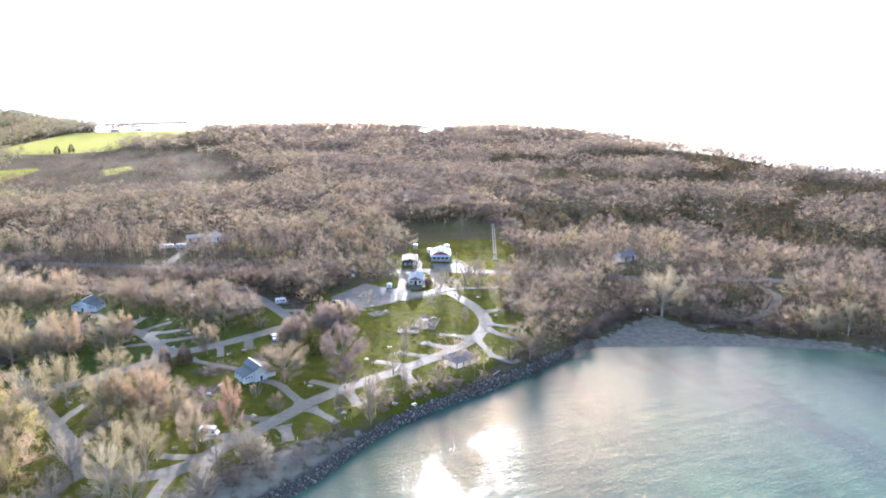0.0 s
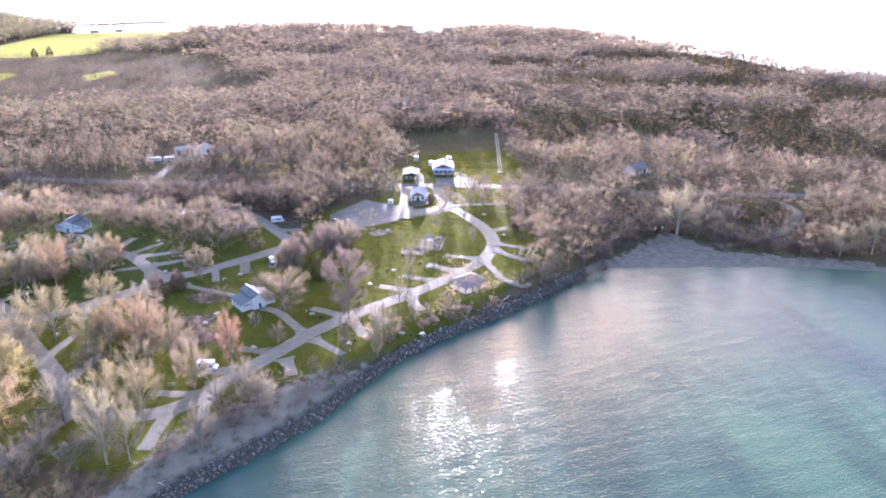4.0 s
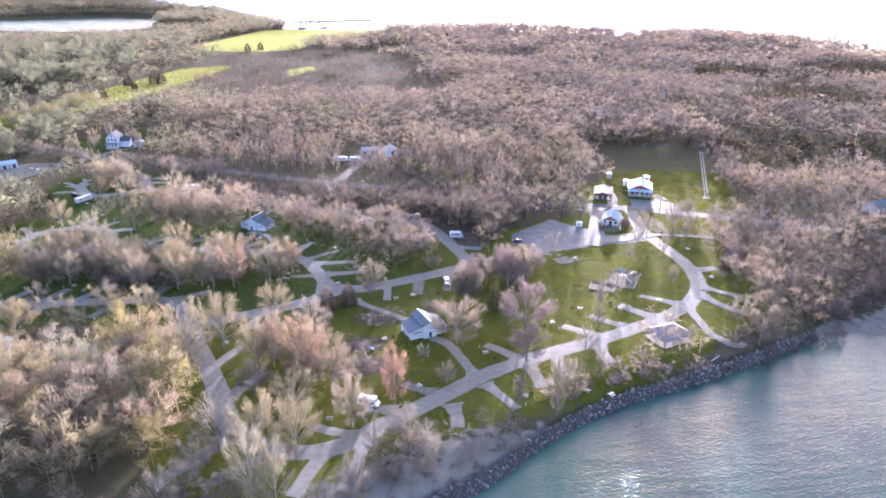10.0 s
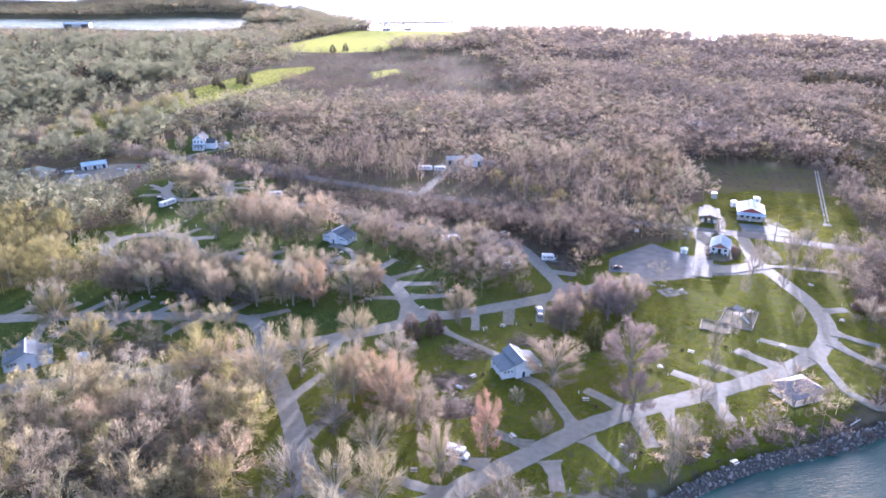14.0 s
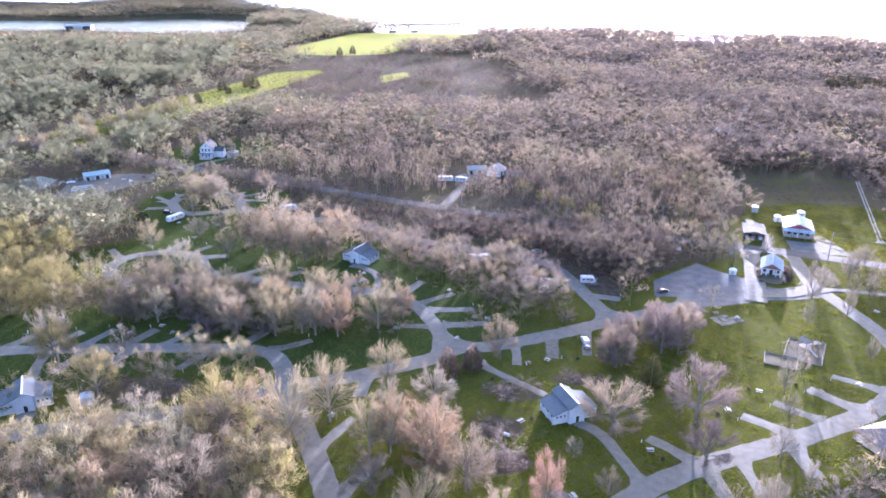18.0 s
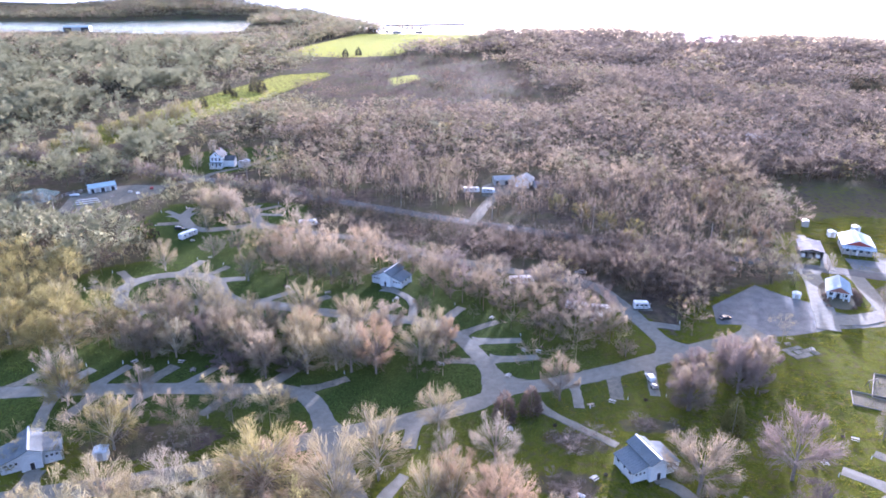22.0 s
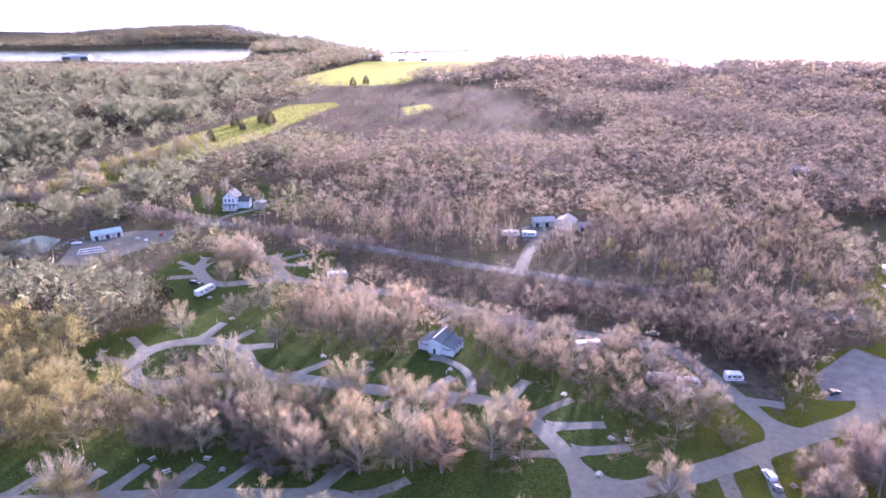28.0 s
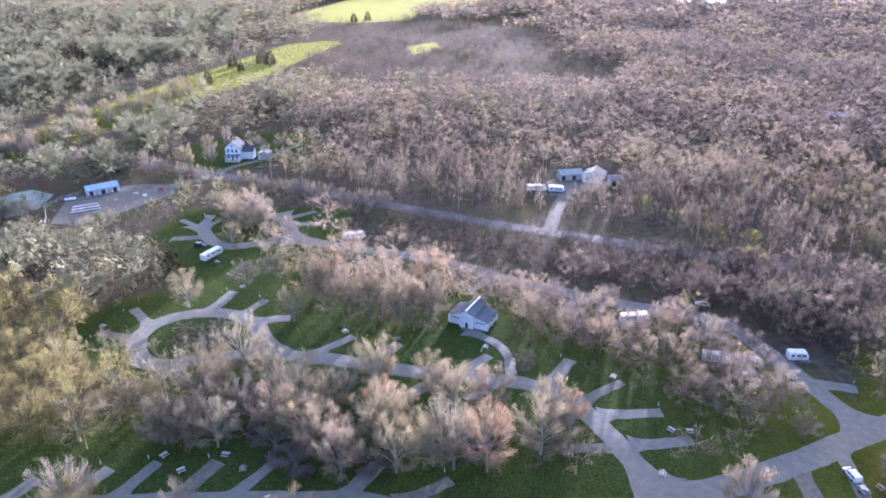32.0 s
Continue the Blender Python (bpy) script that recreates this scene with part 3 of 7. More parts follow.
def height(x, y):
    """The land's level over the lake."""
    sd = away(COAST, x, y, True) * np.where(inside(COAST, x, y), 1, -1)
    near_beach = np.clip(1.35 - np.hypot((x - 166) / 46, (y - 108) / 34), 0, 1)
    rise = 4.2 + 66 * np.minimum(1, near_beach * 2.2)
    z = np.clip(sd / rise * Z0, -2.0, Z0)
    # the west shore: a steep foot of rocks, then a gentle sandy slope
    foot = np.clip(np.where(sd < 1.7, sd * 1.4, 2.38 + (sd - 1.7) * 0.36), -2.0, Z0)
    k = np.clip(near_beach * 3, 0, 1)
    z = z * k + foot * (1 - k)
    far = np.clip((np.hypot(x + 500, (y - 1560) * 1.2) - 330) / -250, 0, 1)
    return z + np.where(sd > 30, far * 16, 0)


# ---- lake and land ----
lake_bm = bmesh.new()
bmesh.ops.create_grid(lake_bm, x_segments=60, y_segments=60, size=4800)
tagged(part("water", lake_bm, WATER), "calm teal lake water with small ripples", "lake", kind="structure")

# a glowing white strip in place of haze, hiding the orange sky low along the horizon
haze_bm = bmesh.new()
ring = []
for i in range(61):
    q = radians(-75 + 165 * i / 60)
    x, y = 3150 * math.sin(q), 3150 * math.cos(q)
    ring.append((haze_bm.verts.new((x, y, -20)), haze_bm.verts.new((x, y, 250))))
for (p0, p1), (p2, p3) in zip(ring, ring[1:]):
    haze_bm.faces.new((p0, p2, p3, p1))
tagged(part("backdrop", haze_bm, HAZE), "glowing white strip in place of haze over the far lake", "haze", kind="structure")


def ticks(parts):
    out = []
    for a, b, step in parts:
        out += list(np.arange(a, b, step))
    return np.array(out + [parts[-1][1]], float)


GX = ticks([(-1500, -720, 60), (-720, -240, 12), (-240, -130, 4), (-130, 216, 2.2), (216, 600, 8), (600, 840, 40)])
GY = ticks([(-140, 40, 5), (40, 300, 2.0), (300, 400, 4), (400, 1040, 7), (1040, 2120, 24)])
XX, YY = np.meshgrid(GX, GY)
ZZ = height(XX, YY)
cover = np.zeros((XX.size, 4), np.float32)
fx, fy = XX.ravel(), YY.ravel()


def soft_inside(poly, wide=5.0):
    """How far into the polygon each spot lies, 0.5 on its edge."""
    px, py = np.array(poly).T
    near = (fx > px.min() - wide) & (fx < px.max() + wide) & (fy > py.min() - wide) & (fy < py.max() + wide)
    out = np.zeros(fx.shape)
    x, y = fx[near], fy[near]
    out[near] = np.clip(0.5 + away(poly, x, y, True) * np.where(inside(poly, x, y), 1, -1) / wide, 0, 1)
    return out


grass = soft_inside(GRASSY)
for poly in (LAWN_MAIN, LAWN_LOOP, LAWN_SITE, LAWN_RV, LAWN_MID, OFFICE_YARD, HOUSE_LAWN, STRIP, SUNLIT_MEADOW):
    grass = np.maximum(grass, soft_inside(poly))
# the meadow's dry, shaded part: its shade is put in as thinner grass
grass = np.maximum(grass, 0.4 * soft_inside(MEADOW))
# bare leaf-litter beds under brush on the lawns
for bx, by, bw, bh, turn in LITTER:
    u = (fx - bx) * math.cos(turn) + (fy - by) * math.sin(turn)
    v = -(fx - bx) * math.sin(turn) + (fy - by) * math.cos(turn)
    grass = grass * np.clip((np.hypot(u / bw, v / bh) - 0.8) * 2.5, 0, 1)
grass = np.maximum(grass, 0.25 * (fy > 1060))
cover[:, 0] = grass
for poly in (HAY, SMALL_FIELD):
    cover[:, 1] = np.maximum(cover[:, 1], soft_inside(poly, 12.0))
cover[:, 1] = np.maximum(cover[:, 1], 0.5 * soft_inside(STRIP, 8.0) * np.clip((fy - 380) / 60, 0.5, 1))
cover[:, 2] = np.maximum(0.72 * soft_inside(SHORE_SAND), 1.0 * soft_inside(BEACH))
cover[:, 2] = np.maximum(cover[:, 2], 0.8 * ((ZZ.ravel() < 0.35) & (fx > 118)))
keep = (ZZ > -1.9)
nx, ny = len(GX), len(GY)
idx = np.arange(nx * ny).reshape(ny, nx)
live = (keep[:-1, :-1] | keep[1:, :-1] | keep[:-1, 1:] | keep[1:, 1:])
q = np.stack([idx[:-1, :-1], idx[:-1, 1:], idx[1:, 1:], idx[1:, :-1]], -1)[live]
faces = np.concatenate([q[:, [0, 1, 2]], q[:, [0, 2, 3]]])
used = np.unique(faces)
remap = np.full(nx * ny, -1)
remap[used] = np.arange(len(used))
land_me = mesh_from("ground", np.stack([fx, fy, ZZ.ravel()], 1)[used], remap[faces], GROUND)
att = land_me.attributes.new("cover", "FLOAT_COLOR", "POINT")
# the back lawns are darker and greener: their shade is put into the colour
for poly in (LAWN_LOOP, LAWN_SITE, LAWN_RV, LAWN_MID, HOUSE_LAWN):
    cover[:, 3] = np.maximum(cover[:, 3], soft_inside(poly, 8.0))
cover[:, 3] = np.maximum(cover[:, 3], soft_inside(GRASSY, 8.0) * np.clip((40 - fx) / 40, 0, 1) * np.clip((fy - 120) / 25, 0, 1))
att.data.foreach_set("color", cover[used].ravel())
land_me.polygons.foreach_set("use_smooth", [True] * len(land_me.polygons))
tagged(new("ground", land_me), "spring grass, leaf litter and sandy shore land", "ground", kind="structure")


def smooth_line(points, step=1.2):
    """A rounded line through the corners (Catmull-Rom)."""
    p = [Vector((x, y, 0)) for x, y in points]
    p = [p[0] * 2 - p[1]] + p + [p[-1] * 2 - p[-2]]
    out = []
    for i in range(1, len(p) - 2):
        n = max(2, int((p[i + 1] - p[i]).length / step))
        for k in range(n):
            t = k / n
            out.append(0.5 * ((2 * p[i]) + (p[i + 1] - p[i - 1]) * t + (2 * p[i - 1] - 5 * p[i] + 4 * p[i + 1] - p[i + 2]) * t * t
                              + (3 * p[i] - p[i - 1] - 3 * p[i + 1] + p[i + 2]) * t ** 3))
    return out + [p[-2]]


CAMP_ROADS = ("shore_road", "camp_road", "loop_road", "site_road", "back_road", "rv_road")


def ribbon(name, points, width, material, lift, label, category):
    """A road slab with a low, slightly uneven edge, flaring a little at its ends."""
    line = smooth_line(points)
    bm = bmesh.new()
    rows = []
    for i, p in enumerate(line):
        d = (line[min(i + 1, len(line) - 1)] - line[max(i - 1, 0)]).normalized()
        side = Vector((-d.y, d.x, 0))
        w = width / 2 * (1 + 0.03 * math.sin(p.x * 0.5 + p.y * 0.4) + 0.015 * math.sin(p.x * 2.3 - p.y * 1.9))
        flared = name in CAMP_ROADS
        along = min(i, (len(line) - 1 - i) if flared else i) * 1.2
        w += (3.6 if flared else 1.2) * max(0, 1 - along / (6.5 if flared else 3.6)) ** 2.2
        base = min(Z0, float(height(np.array([p.x]), np.array([p.y]))[0])) - Z0
        edge = {1: rng.normal(0, 0.07), -1: rng.normal(0, 0.07), 0: 0.0}
        rows.append([bm.verts.new((p + side * k * (w + o + edge[k])).to_tuple()[:2] + (z + base,)) for k, o, z in
                     ((1, 0.25, Z0 - 0.1), (1, 0, Z0 + lift), (0, 0, Z0 + lift + 0.03), (-1, 0, Z0 + lift), (-1, 0.25, Z0 - 0.1))])
    for a, b in zip(rows, rows[1:]):
        for k in range(4):
            bm.faces.new((a[k], a[k + 1], b[k + 1], b[k]))
    return tagged(part(name, bm, material), label, category, kind="structure")


for n, (name, line, width, material) in enumerate(ROADS):
    ribbon(name, line, width, material, 0.03 + 0.006 * n, "worn pale %s through the camp" % ("gravel track" if material is GRAVEL else "paved road"), "road")
pad_n = 0
for x0, y0, x1, y1 in PADS:
    pad_n += 1
    wide = 2.4 + 0.4 * math.sin(pad_n * 2.7)
    mx, my = (x0 + x1) / 2 + 0.3 * math.sin(pad_n), (y0 + y1) / 2 + 0.3 * math.cos(pad_n * 1.7)
    tagged(ribbon("camp_pad", [(x0, y0), (mx, my), (x1, y1)], wide, ROAD if pad_n % 3 else GRAVEL, 0.012 + 0.0002 * pad_n, "pale gravel parking pad of a camp site", "parking pad"),
           group="camp site pads")


def slab(name, poly, material, lift, label, category):
    bm = bmesh.new()
    top = [bm.verts.new((x, y, Z0 + lift)) for x, y in poly]
    low = [bm.verts.new((x, y, Z0 - 0.1)) for x, y in poly]
    f = bm.faces.new(top)
    for i in range(len(poly)):
        j = (i + 1) % len(poly)
        bm.faces.new((top[i], low[i], low[j], top[j]))
    bmesh.ops.triangulate(bm, faces=[f])
    return tagged(part(name, bm, material), label, category, kind="structure")


slab("parking_lot", PARKING, ASPHALT, 0.022, "grey asphalt parking lot beside the office", "parking lot")
slab("office_apron", [(79.8, 171.5), (84.5, 185), (86.2, 180.5), (89.5, 179), (94, 180.6), (98, 186), (100, 184), (99.8, 174), (90, 172.4)], ASPHALT, 0.021, "grey asphalt apron before the camp office", "apron")
slab("work_yard", YARD, GRAVEL, 0.02, "bare gravel work yard round a blue-roofed shed", "yard")
slab("pond", POND, WATER, 0.02, "still pond among bare trunks beside the work yard", "pond")
slab("barn_apron", [(2, 278), (3, 292), (8, 297), (16, 293), (20, 286), (12, 280)], GRAVEL, 0.02, "bare gravel yard before the sheds", "yard")
slab("pavilion_apron", [(104.5, 205.5), (107.2, 216.6), (116, 213.6), (117.6, 222), (120.8, 221), (121.5, 203)], ASPHALT, 0.019, "grey asphalt apron before the pavilion", "apron")


# ---- trees ----
def slivers(base, way, length, width, r):
    """Thin three-cornered twigs from base along way."""
    n = len(base)
    w = np.cross(way, r.normal(size=(n, 3)))
    w /= np.linalg.norm(w, axis=1, keepdims=True) + 1e-9
    return np.stack([base - w * width[:, None] / 2, base + w * width[:, None] / 2, base + way * length[:, None]], 1)


def unit(v):
    return v / (np.linalg.norm(v, axis=-1, keepdims=True) + 1e-9)


def bare_tree(seed, limbs, branches, twigs, twig_w, twig_l, low=0.12, wide=1.0, spread=0.36):
    """Twigs (triangles), limbs (curves with radii) and branches (base, tip) of a leafless tree 12 m high and 10 m across:
    limbs fan out from the fork to a lumpy dome, and bear branches with brushes of twigs at their ends."""
    r = np.random.default_rng(seed)
    h, mid, half = 12.0, np.array([0, 0, 6.2]), np.array([5.2 * wide, 5.2 * wide, 5.8])
    lump = r.uniform(0, 6.283, 3)

    def held(tip):
        """Pulls tips back to the crown's uneven outline."""
        v = (tip - mid) / half
        az = np.arctan2(v[:, 1], v[:, 0])
        edge = 0.94 + 0.08 * np.sin(3 * az + lump[0]) + 0.07 * np.sin(5 * az + lump[1] + 4 * v[:, 2])
        n = np.linalg.norm(v, axis=1)
        k = np.where(n > edge, (edge + 0.12 * (n - edge)) / (n + 1e-9), 1.0)
        return mid + v * k[:, None] * half

    lines, tri, boughs = [], [], []
    for i in range(limbs):
        az = i * 2.399 + r.uniform(-0.5, 0.5)
        sn = -0.72 + 1.68 * ((i + 0.5) / limbs) + r.uniform(-0.1, 0.1)
        cs = math.sqrt(max(0.02, 1 - sn * sn))
        s = np.array([0.08 * math.cos(az), 0.08 * math.sin(az), h * (low + 0.26 * i / limbs)])
        end = mid + np.array([math.cos(az) * cs, math.sin(az) * cs, sn]) * half * r.uniform(0.62, 0.92)
        c = s + (end - s) * np.array([0.45, 0.45, 0.62 if sn > -0.2 else 1.0]) + r.normal(0, 0.25, 3)
        tt = np.linspace(0, 1, 4)[:, None]
        lines.append((s * (1 - tt) ** 2 + 2 * c * tt * (1 - tt) + end * tt ** 2, 0.09 * r.uniform(0.75, 1.15)))
        t = r.uniform(0.25, 1, branches)[:, None]
        bb = s * (1 - t) ** 2 + 2 * c * t * (1 - t) + end * t ** 2
        out = unit((bb - mid * [1, 1, 0.6]) / half)
        d = unit(out + 0.3 * unit(end - s) + np.array([0, 0, 0.12]) + r.normal(0, 0.5, (branches, 3)))
        tip = held(bb + d * (h * r.uniform(0.1, 0.25, branches))[:, None])
        boughs += list(zip(bb, tip))[::3]
        d = unit(tip - bb)
        ln = np.linalg.norm(tip - bb, axis=1)
        k = np.repeat(np.arange(branches), twigs)
        n = len(k)
        tb = bb[k] + d[k] * (ln[k] * r.uniform(0.15, 1, n))[:, None] + r.normal(0, 0.22, (n, 3))
        td = unit(0.45 * d[k] + 0.8 * unit((tb - np.array([0, 0, 4.4])) / half) + r.normal(0, spread, (n, 3)))
        tip = held(tb + td * (twig_l * r.uniform(0.55, 1.35, n))[:, None])
        tri.append(slivers(tb, unit(tip - tb), np.linalg.norm(tip - tb, axis=1) + 0.1, twig_w * r.uniform(0.6, 1.4, n), r))
    return np.concatenate(tri), lines, boughs


def cedar(seed, count, blade):
    """Sprays (triangles) of an evergreen 12 m high and 10 m across."""
    r = np.random.default_rng(seed)
    z = 12 * (1 - np.sqrt(r.uniform(0.0, 1, count)) * 0.97)
    rr = 5 * np.clip((1 - z / 12) * 1.5, 0, 1) ** 0.75 * (0.9 + 0.15 * np.sin(z * 5)) * np.sqrt(r.uniform(0.35, 1, count))
    az = r.uniform(0, 6.283, count)
    base = np.stack([rr * np.cos(az), rr * np.sin(az), z * 0.97], 1)
    way = unit(np.stack([np.cos(az), np.sin(az), r.uniform(-0.2, 0.9, count)], 1) + r.normal(0, 0.35, (count, 3)))
    return slivers(base, way, r.uniform(0.9, 1.8, count), blade * r.uniform(0.6, 1.4, count), r)


def tubes(paths):
    """Triangles of tapered three-sided tubes along lines of (points, radii)."""
    out = []
    turn = np.array([[math.cos(q), math.sin(q)] for q in (0.3, 2.4, 4.5)])
    for pts, radii in paths:
        pts = np.asarray(pts, float)
        way = unit(pts[-1] - pts[0])
        u = unit(np.cross(way, [0.31, 0.9, 0.2]))
        w = np.cross(way, u)
        rings = [p + rad * (turn[:, :1] * u + turn[:, 1:] * w) for p, rad in zip(pts, radii)]
        for lo, hi in zip(rings, rings[1:]):
            for q in range(3):
                z = (q + 1) % 3
                out.append((lo[q], lo[z], hi[z]))
                if rings[-1] is not hi or len(rings) > 2:
                    out.append((lo[q], hi[z], hi[q]))
    return np.array(out)


def bare_wood(lines, boughs, trunk_top=7.5, thick=1.0):
    """Trunk, limbs and branches of a leafless tree, as triangles."""
    paths = [([(0, 0, -0.3), (0.05, 0.02, trunk_top * 0.45), (0, 0.08, trunk_top)], (0.3 * thick, 0.21 * thick, 0.06))]
    paths += [(curve, np.linspace(rad, rad * 0.3, len(curve)) * thick) for curve, rad in lines]
    paths += [((a, b), (0.045 * thick, 0.0)) for a, b in boughs]
    return tubes(paths)


def tri_mesh(name, tri, material):
    return mesh_from(name, tri.reshape(-1, 3), np.arange(len(tri) * 3).reshape(-1, 3), material)


def crown_out(v):
    """Which way the crown of a tree 12 m high turns at each point."""
    return unit((v - np.array([0, 0, 4.6])) / [5.0, 5.0, 5.6])


def keep_out(me, out):
    me.attributes.new("out", "FLOAT_VECTOR", "POINT").data.foreach_set("vector", np.asarray(out, np.float32).ravel())


TREE_WORDS = {
    "c": ("cream budding maple tree with a rounded crown", "tree"), "w": ("tall pale bare tree with fine upright twigs", "tree"),
    "p": ("pinkish budding tree with a broad bare crown", "tree"), "o": ("orange budding maple tree in early spring", "tree"),
    "r": ("slender red-budding maple tree on the lawn", "tree"), "g": ("bare grey tree with open branches", "tree"),
    "y": ("yellow-green budding tree with a full crown", "tree"), "m": ("dense mauve leafless tree with fine twigs", "tree"), "b": ("low grey leafless brush thicket", "shrub"),
    "k": ("russet-brown evergreen cedar with dense sprays", "cedar"), "d": ("dark green rounded cedar beside the road", "cedar"), "e": ("olive-green narrow cedar on the lawn", "cedar")}
TREE_MADE = {}


def tree_base(kind, form):
    """The first tree of a kind; others are copies of it."""
    if (kind, form) in TREE_MADE:
        return TREE_MADE[kind, form], False
    label, cat = TREE_WORDS[kind]
    ob = new("cedar_tree" if kind in "kde" else "shrub" if kind == "b" else "tree")
    tagged(ob, label, cat, "trees of the camp")
    seed = sum(ord(ch) for ch in kind) * 10 + form
    bm = bmesh.new()
    if kind in "kde":
        rod(bm, (0, 0, -0.3), (0, 0, 10.5), 0.3, 0.05, 6)
        part("trunk", bm, TRUNK, ob)
        tri = cedar(seed, 1500, 0.34)
    elif kind == "b":
        bm.free()
        tri, lines, boughs = bare_tree(seed, 10, 5, 9, 0.12, 1.5, low=0.02, spread=0.45)
        new("trunk", tri_mesh("trunk", tubes([(curve, (0.08, 0.06, 0.04, 0.02)) for curve, _ in lines]), TRUNK)).parent = ob
    else:
        bm.free()
        dense = {"c": 10, "w": 9, "p": 13, "o": 12, "r": 12, "g": 7, "y": 12, "m": 13}[kind]
        tri, lines, boughs = bare_tree(seed, 14, 20, dense, 0.061, 1.2)
        new("trunk", tri_mesh("trunk", bare_wood(lines, boughs), TRUNK_P if kind in "cwy" else TRUNK)).parent = ob
    crown = new("crown", tri_mesh("crown", tri, KIND[kind]))
    keep_out(crown.data, crown_out(tri.reshape(-1, 3)))
    crown.parent = ob
    TREE_MADE[kind, form] = ob
    return ob, True


tree_n = 0


def plant(kind, x, y, h, r):
    global tree_n
    tree_n += 1
    ob, first = tree_base(kind, tree_n % 3)
    m = pose(x, y, float(height(np.array([x]), np.array([y]))[0]), 0, 0, tree_n * 77 % 360) @ Matrix.Diagonal((r / 5, r / 5, h / 12, 1))
    if first:
        ob.matrix_basis = m
    else:
        # copies carry the whole scale in m
        was = ob.matrix_basis.copy()
        ob.matrix_basis = Matrix.Identity(4)
        copy_thing(ob, m)
        ob.matrix_basis = was


TREES_C = [(-5.8, 89.1, 11.9, 4.8), (-11.7, 108.3, 12.4, 4.1), (-15.4, 108.3, 13.4, 4.1), (-24, 117.7, 15, 5.9), (-10.7, 76.3, 14.9, 5.1), (-4.2, 76, 14.5, 4.7),
           (-65.6, 108.7, 12.5, 5.2), (-91.9, 206.5, 10, 4.7), (-76.5, 171.8, 11.8, 4.8), (-66.6, 199.5, 10.1, 3.8), (-43.7, 157.3, 10.5, 4.9), (-35.9, 152.8, 11.4, 4.7),
           (-18.1, 155.4, 11.5, 5.8), (-57.6, 158.5, 10.4, 4.8), (-55.1, 165.4, 9.7, 4.6), (-46.5, 177, 5.9, 3.7), (-36.7, 175, 7.8, 3.9), (-90.0, 238.3, 9.0, 3.6),
           (-98, 264.1, 8.3, 6), (-29.5, 108.2, 17.4, 6.5)]
TREES_P = [(35, 138, 10, 4.8), (5.5, 84.8, 13, 3.9), (28.8, 114.2, 12.6, 6.6), (24.7, 97.7, 5.6, 2.3), (10.2, 141.3, 11, 4), (-50, 199.6, 16.1, 4.8), (-43.4, 197.7, 13.8, 5.6),
           (-37.2, 200.1, 12.6, 5.1), (-55.6, 203.6, 12.9, 4.6), (-61.7, 209.3, 11.8, 4.7), (-76.3, 160, 9.6, 4.4), (-50.3, 149.6, 12.5, 3.9), (-18.2, 179.4, 5.1, 2.8),
           (27.6, 158.8, 4.2, 2.6), (41.1, 146.2, 8.5, 3.8), (36.1, 147.2, 6.9, 3.1), (100.4, 109.9, 10.6, 5.4)]
TREES_G = [(-88.6, 141, 14, 5), (-72.9, 141.3, 8.8, 3.2), (48.4, 90.6, 11.9, 1.8), (45.7, 89, 13.6, 2), (15.5, 76.5, 10.1, 4.7), (9.3, 75.7, 9.2, 2.4), (57.1, 106.9, 7.9, 2.6),
           (-87.9, 251.9, 9.6, 6.2), (-75.1, 221.7, 7.2, 3.6), (-81.4, 217.5, 7.6, 4.2), (57.5, 160.6, 5.1, 4.6), (5.8, 64.5, 10.8, 3.6), (-18.3, 79.7, 12.8, 5.1),
           (174.9, 131, 11.2, 5.9), (174.3, 122, 6.9, 3.8), (67.4, 128.5, 8.9, 1.9), (93.1, 170.5, 9.6, 2.1), (110.2, 184.9, 10, 2.8), (17, 72.6, 9.3, 4.1)]
TREES_OX = [(-4.3, 102.3, 15.6, 5.6), (-27.2, 151.4, 14.2, 5)]
TREES_RX = [(13.7, 91.7, 14.4, 3)]
TREES_YX = [(-42, 112.1, 16.2, 7.6), (-71.8, 125.8, 11.7, 5), (-86.8, 139.5, 10.7, 5), (-87.1, 165.9, 8.3, 4.2), (-96, 160, 11, 5), (-104, 172, 12, 6),
           (-112, 164, 12, 6), (-118, 178, 11, 5.6), (-110, 182, 10, 5)]
TREES_MX = [(45.6, 117.7, 14, 7), (43.3, 105.2, 10, 4.8), (34.6, 138, 10, 5), (38, 146.5, 9.5, 4.6), (-67.4, 163.7, 8.2, 5.5), (-58, 152, 4.6, 4.4), (-51, 155, 5.0, 4.6), (-45, 152, 4.2, 4.0), (-28, 156, 4.8, 4.4), (-62, 157, 5.2, 4.4)]
TREES_DX = [(-1.4, 134.6, 7.2, 2.3), (3.9, 137, 6.6, 2.2)]
TREES_EX = [(40.7, 130.8, 8, 2.2)]
TREES_KX = [(50.1, 151.4, 6.5, 2.4), (113.9, 149, 7.4, 3.7)]
TREES_BX = [(67.9, 100.6, 5.8, 3.3), (61.7, 96.5, 6.5, 3.2), (71.7, 96.8, 7.2, 3.7), (82, 101, 4, 2.6), (93, 108, 6, 3.4),
           (8.6, 107.5, 5.4, 4.6), (6.5, 104.4, 4.8, 3.4), (10.5, 126.4, 3.6, 4.2), (15, 129.5, 3, 3.4), (187.3, 117, 8.4, 6)]
TREES_WX = [(-72, 177.4, 15.2, 5.7), (-64.1, 169.9, 8.5, 3.4), (-6.4, 63.8, 15, 3.4), (-10.2, 64.6, 17, 4.2), (163.7, 131.2, 19, 8.6), (201.4, 98.5, 12.3, 5.4),
           (210.8, 95, 13.2, 5.4)]
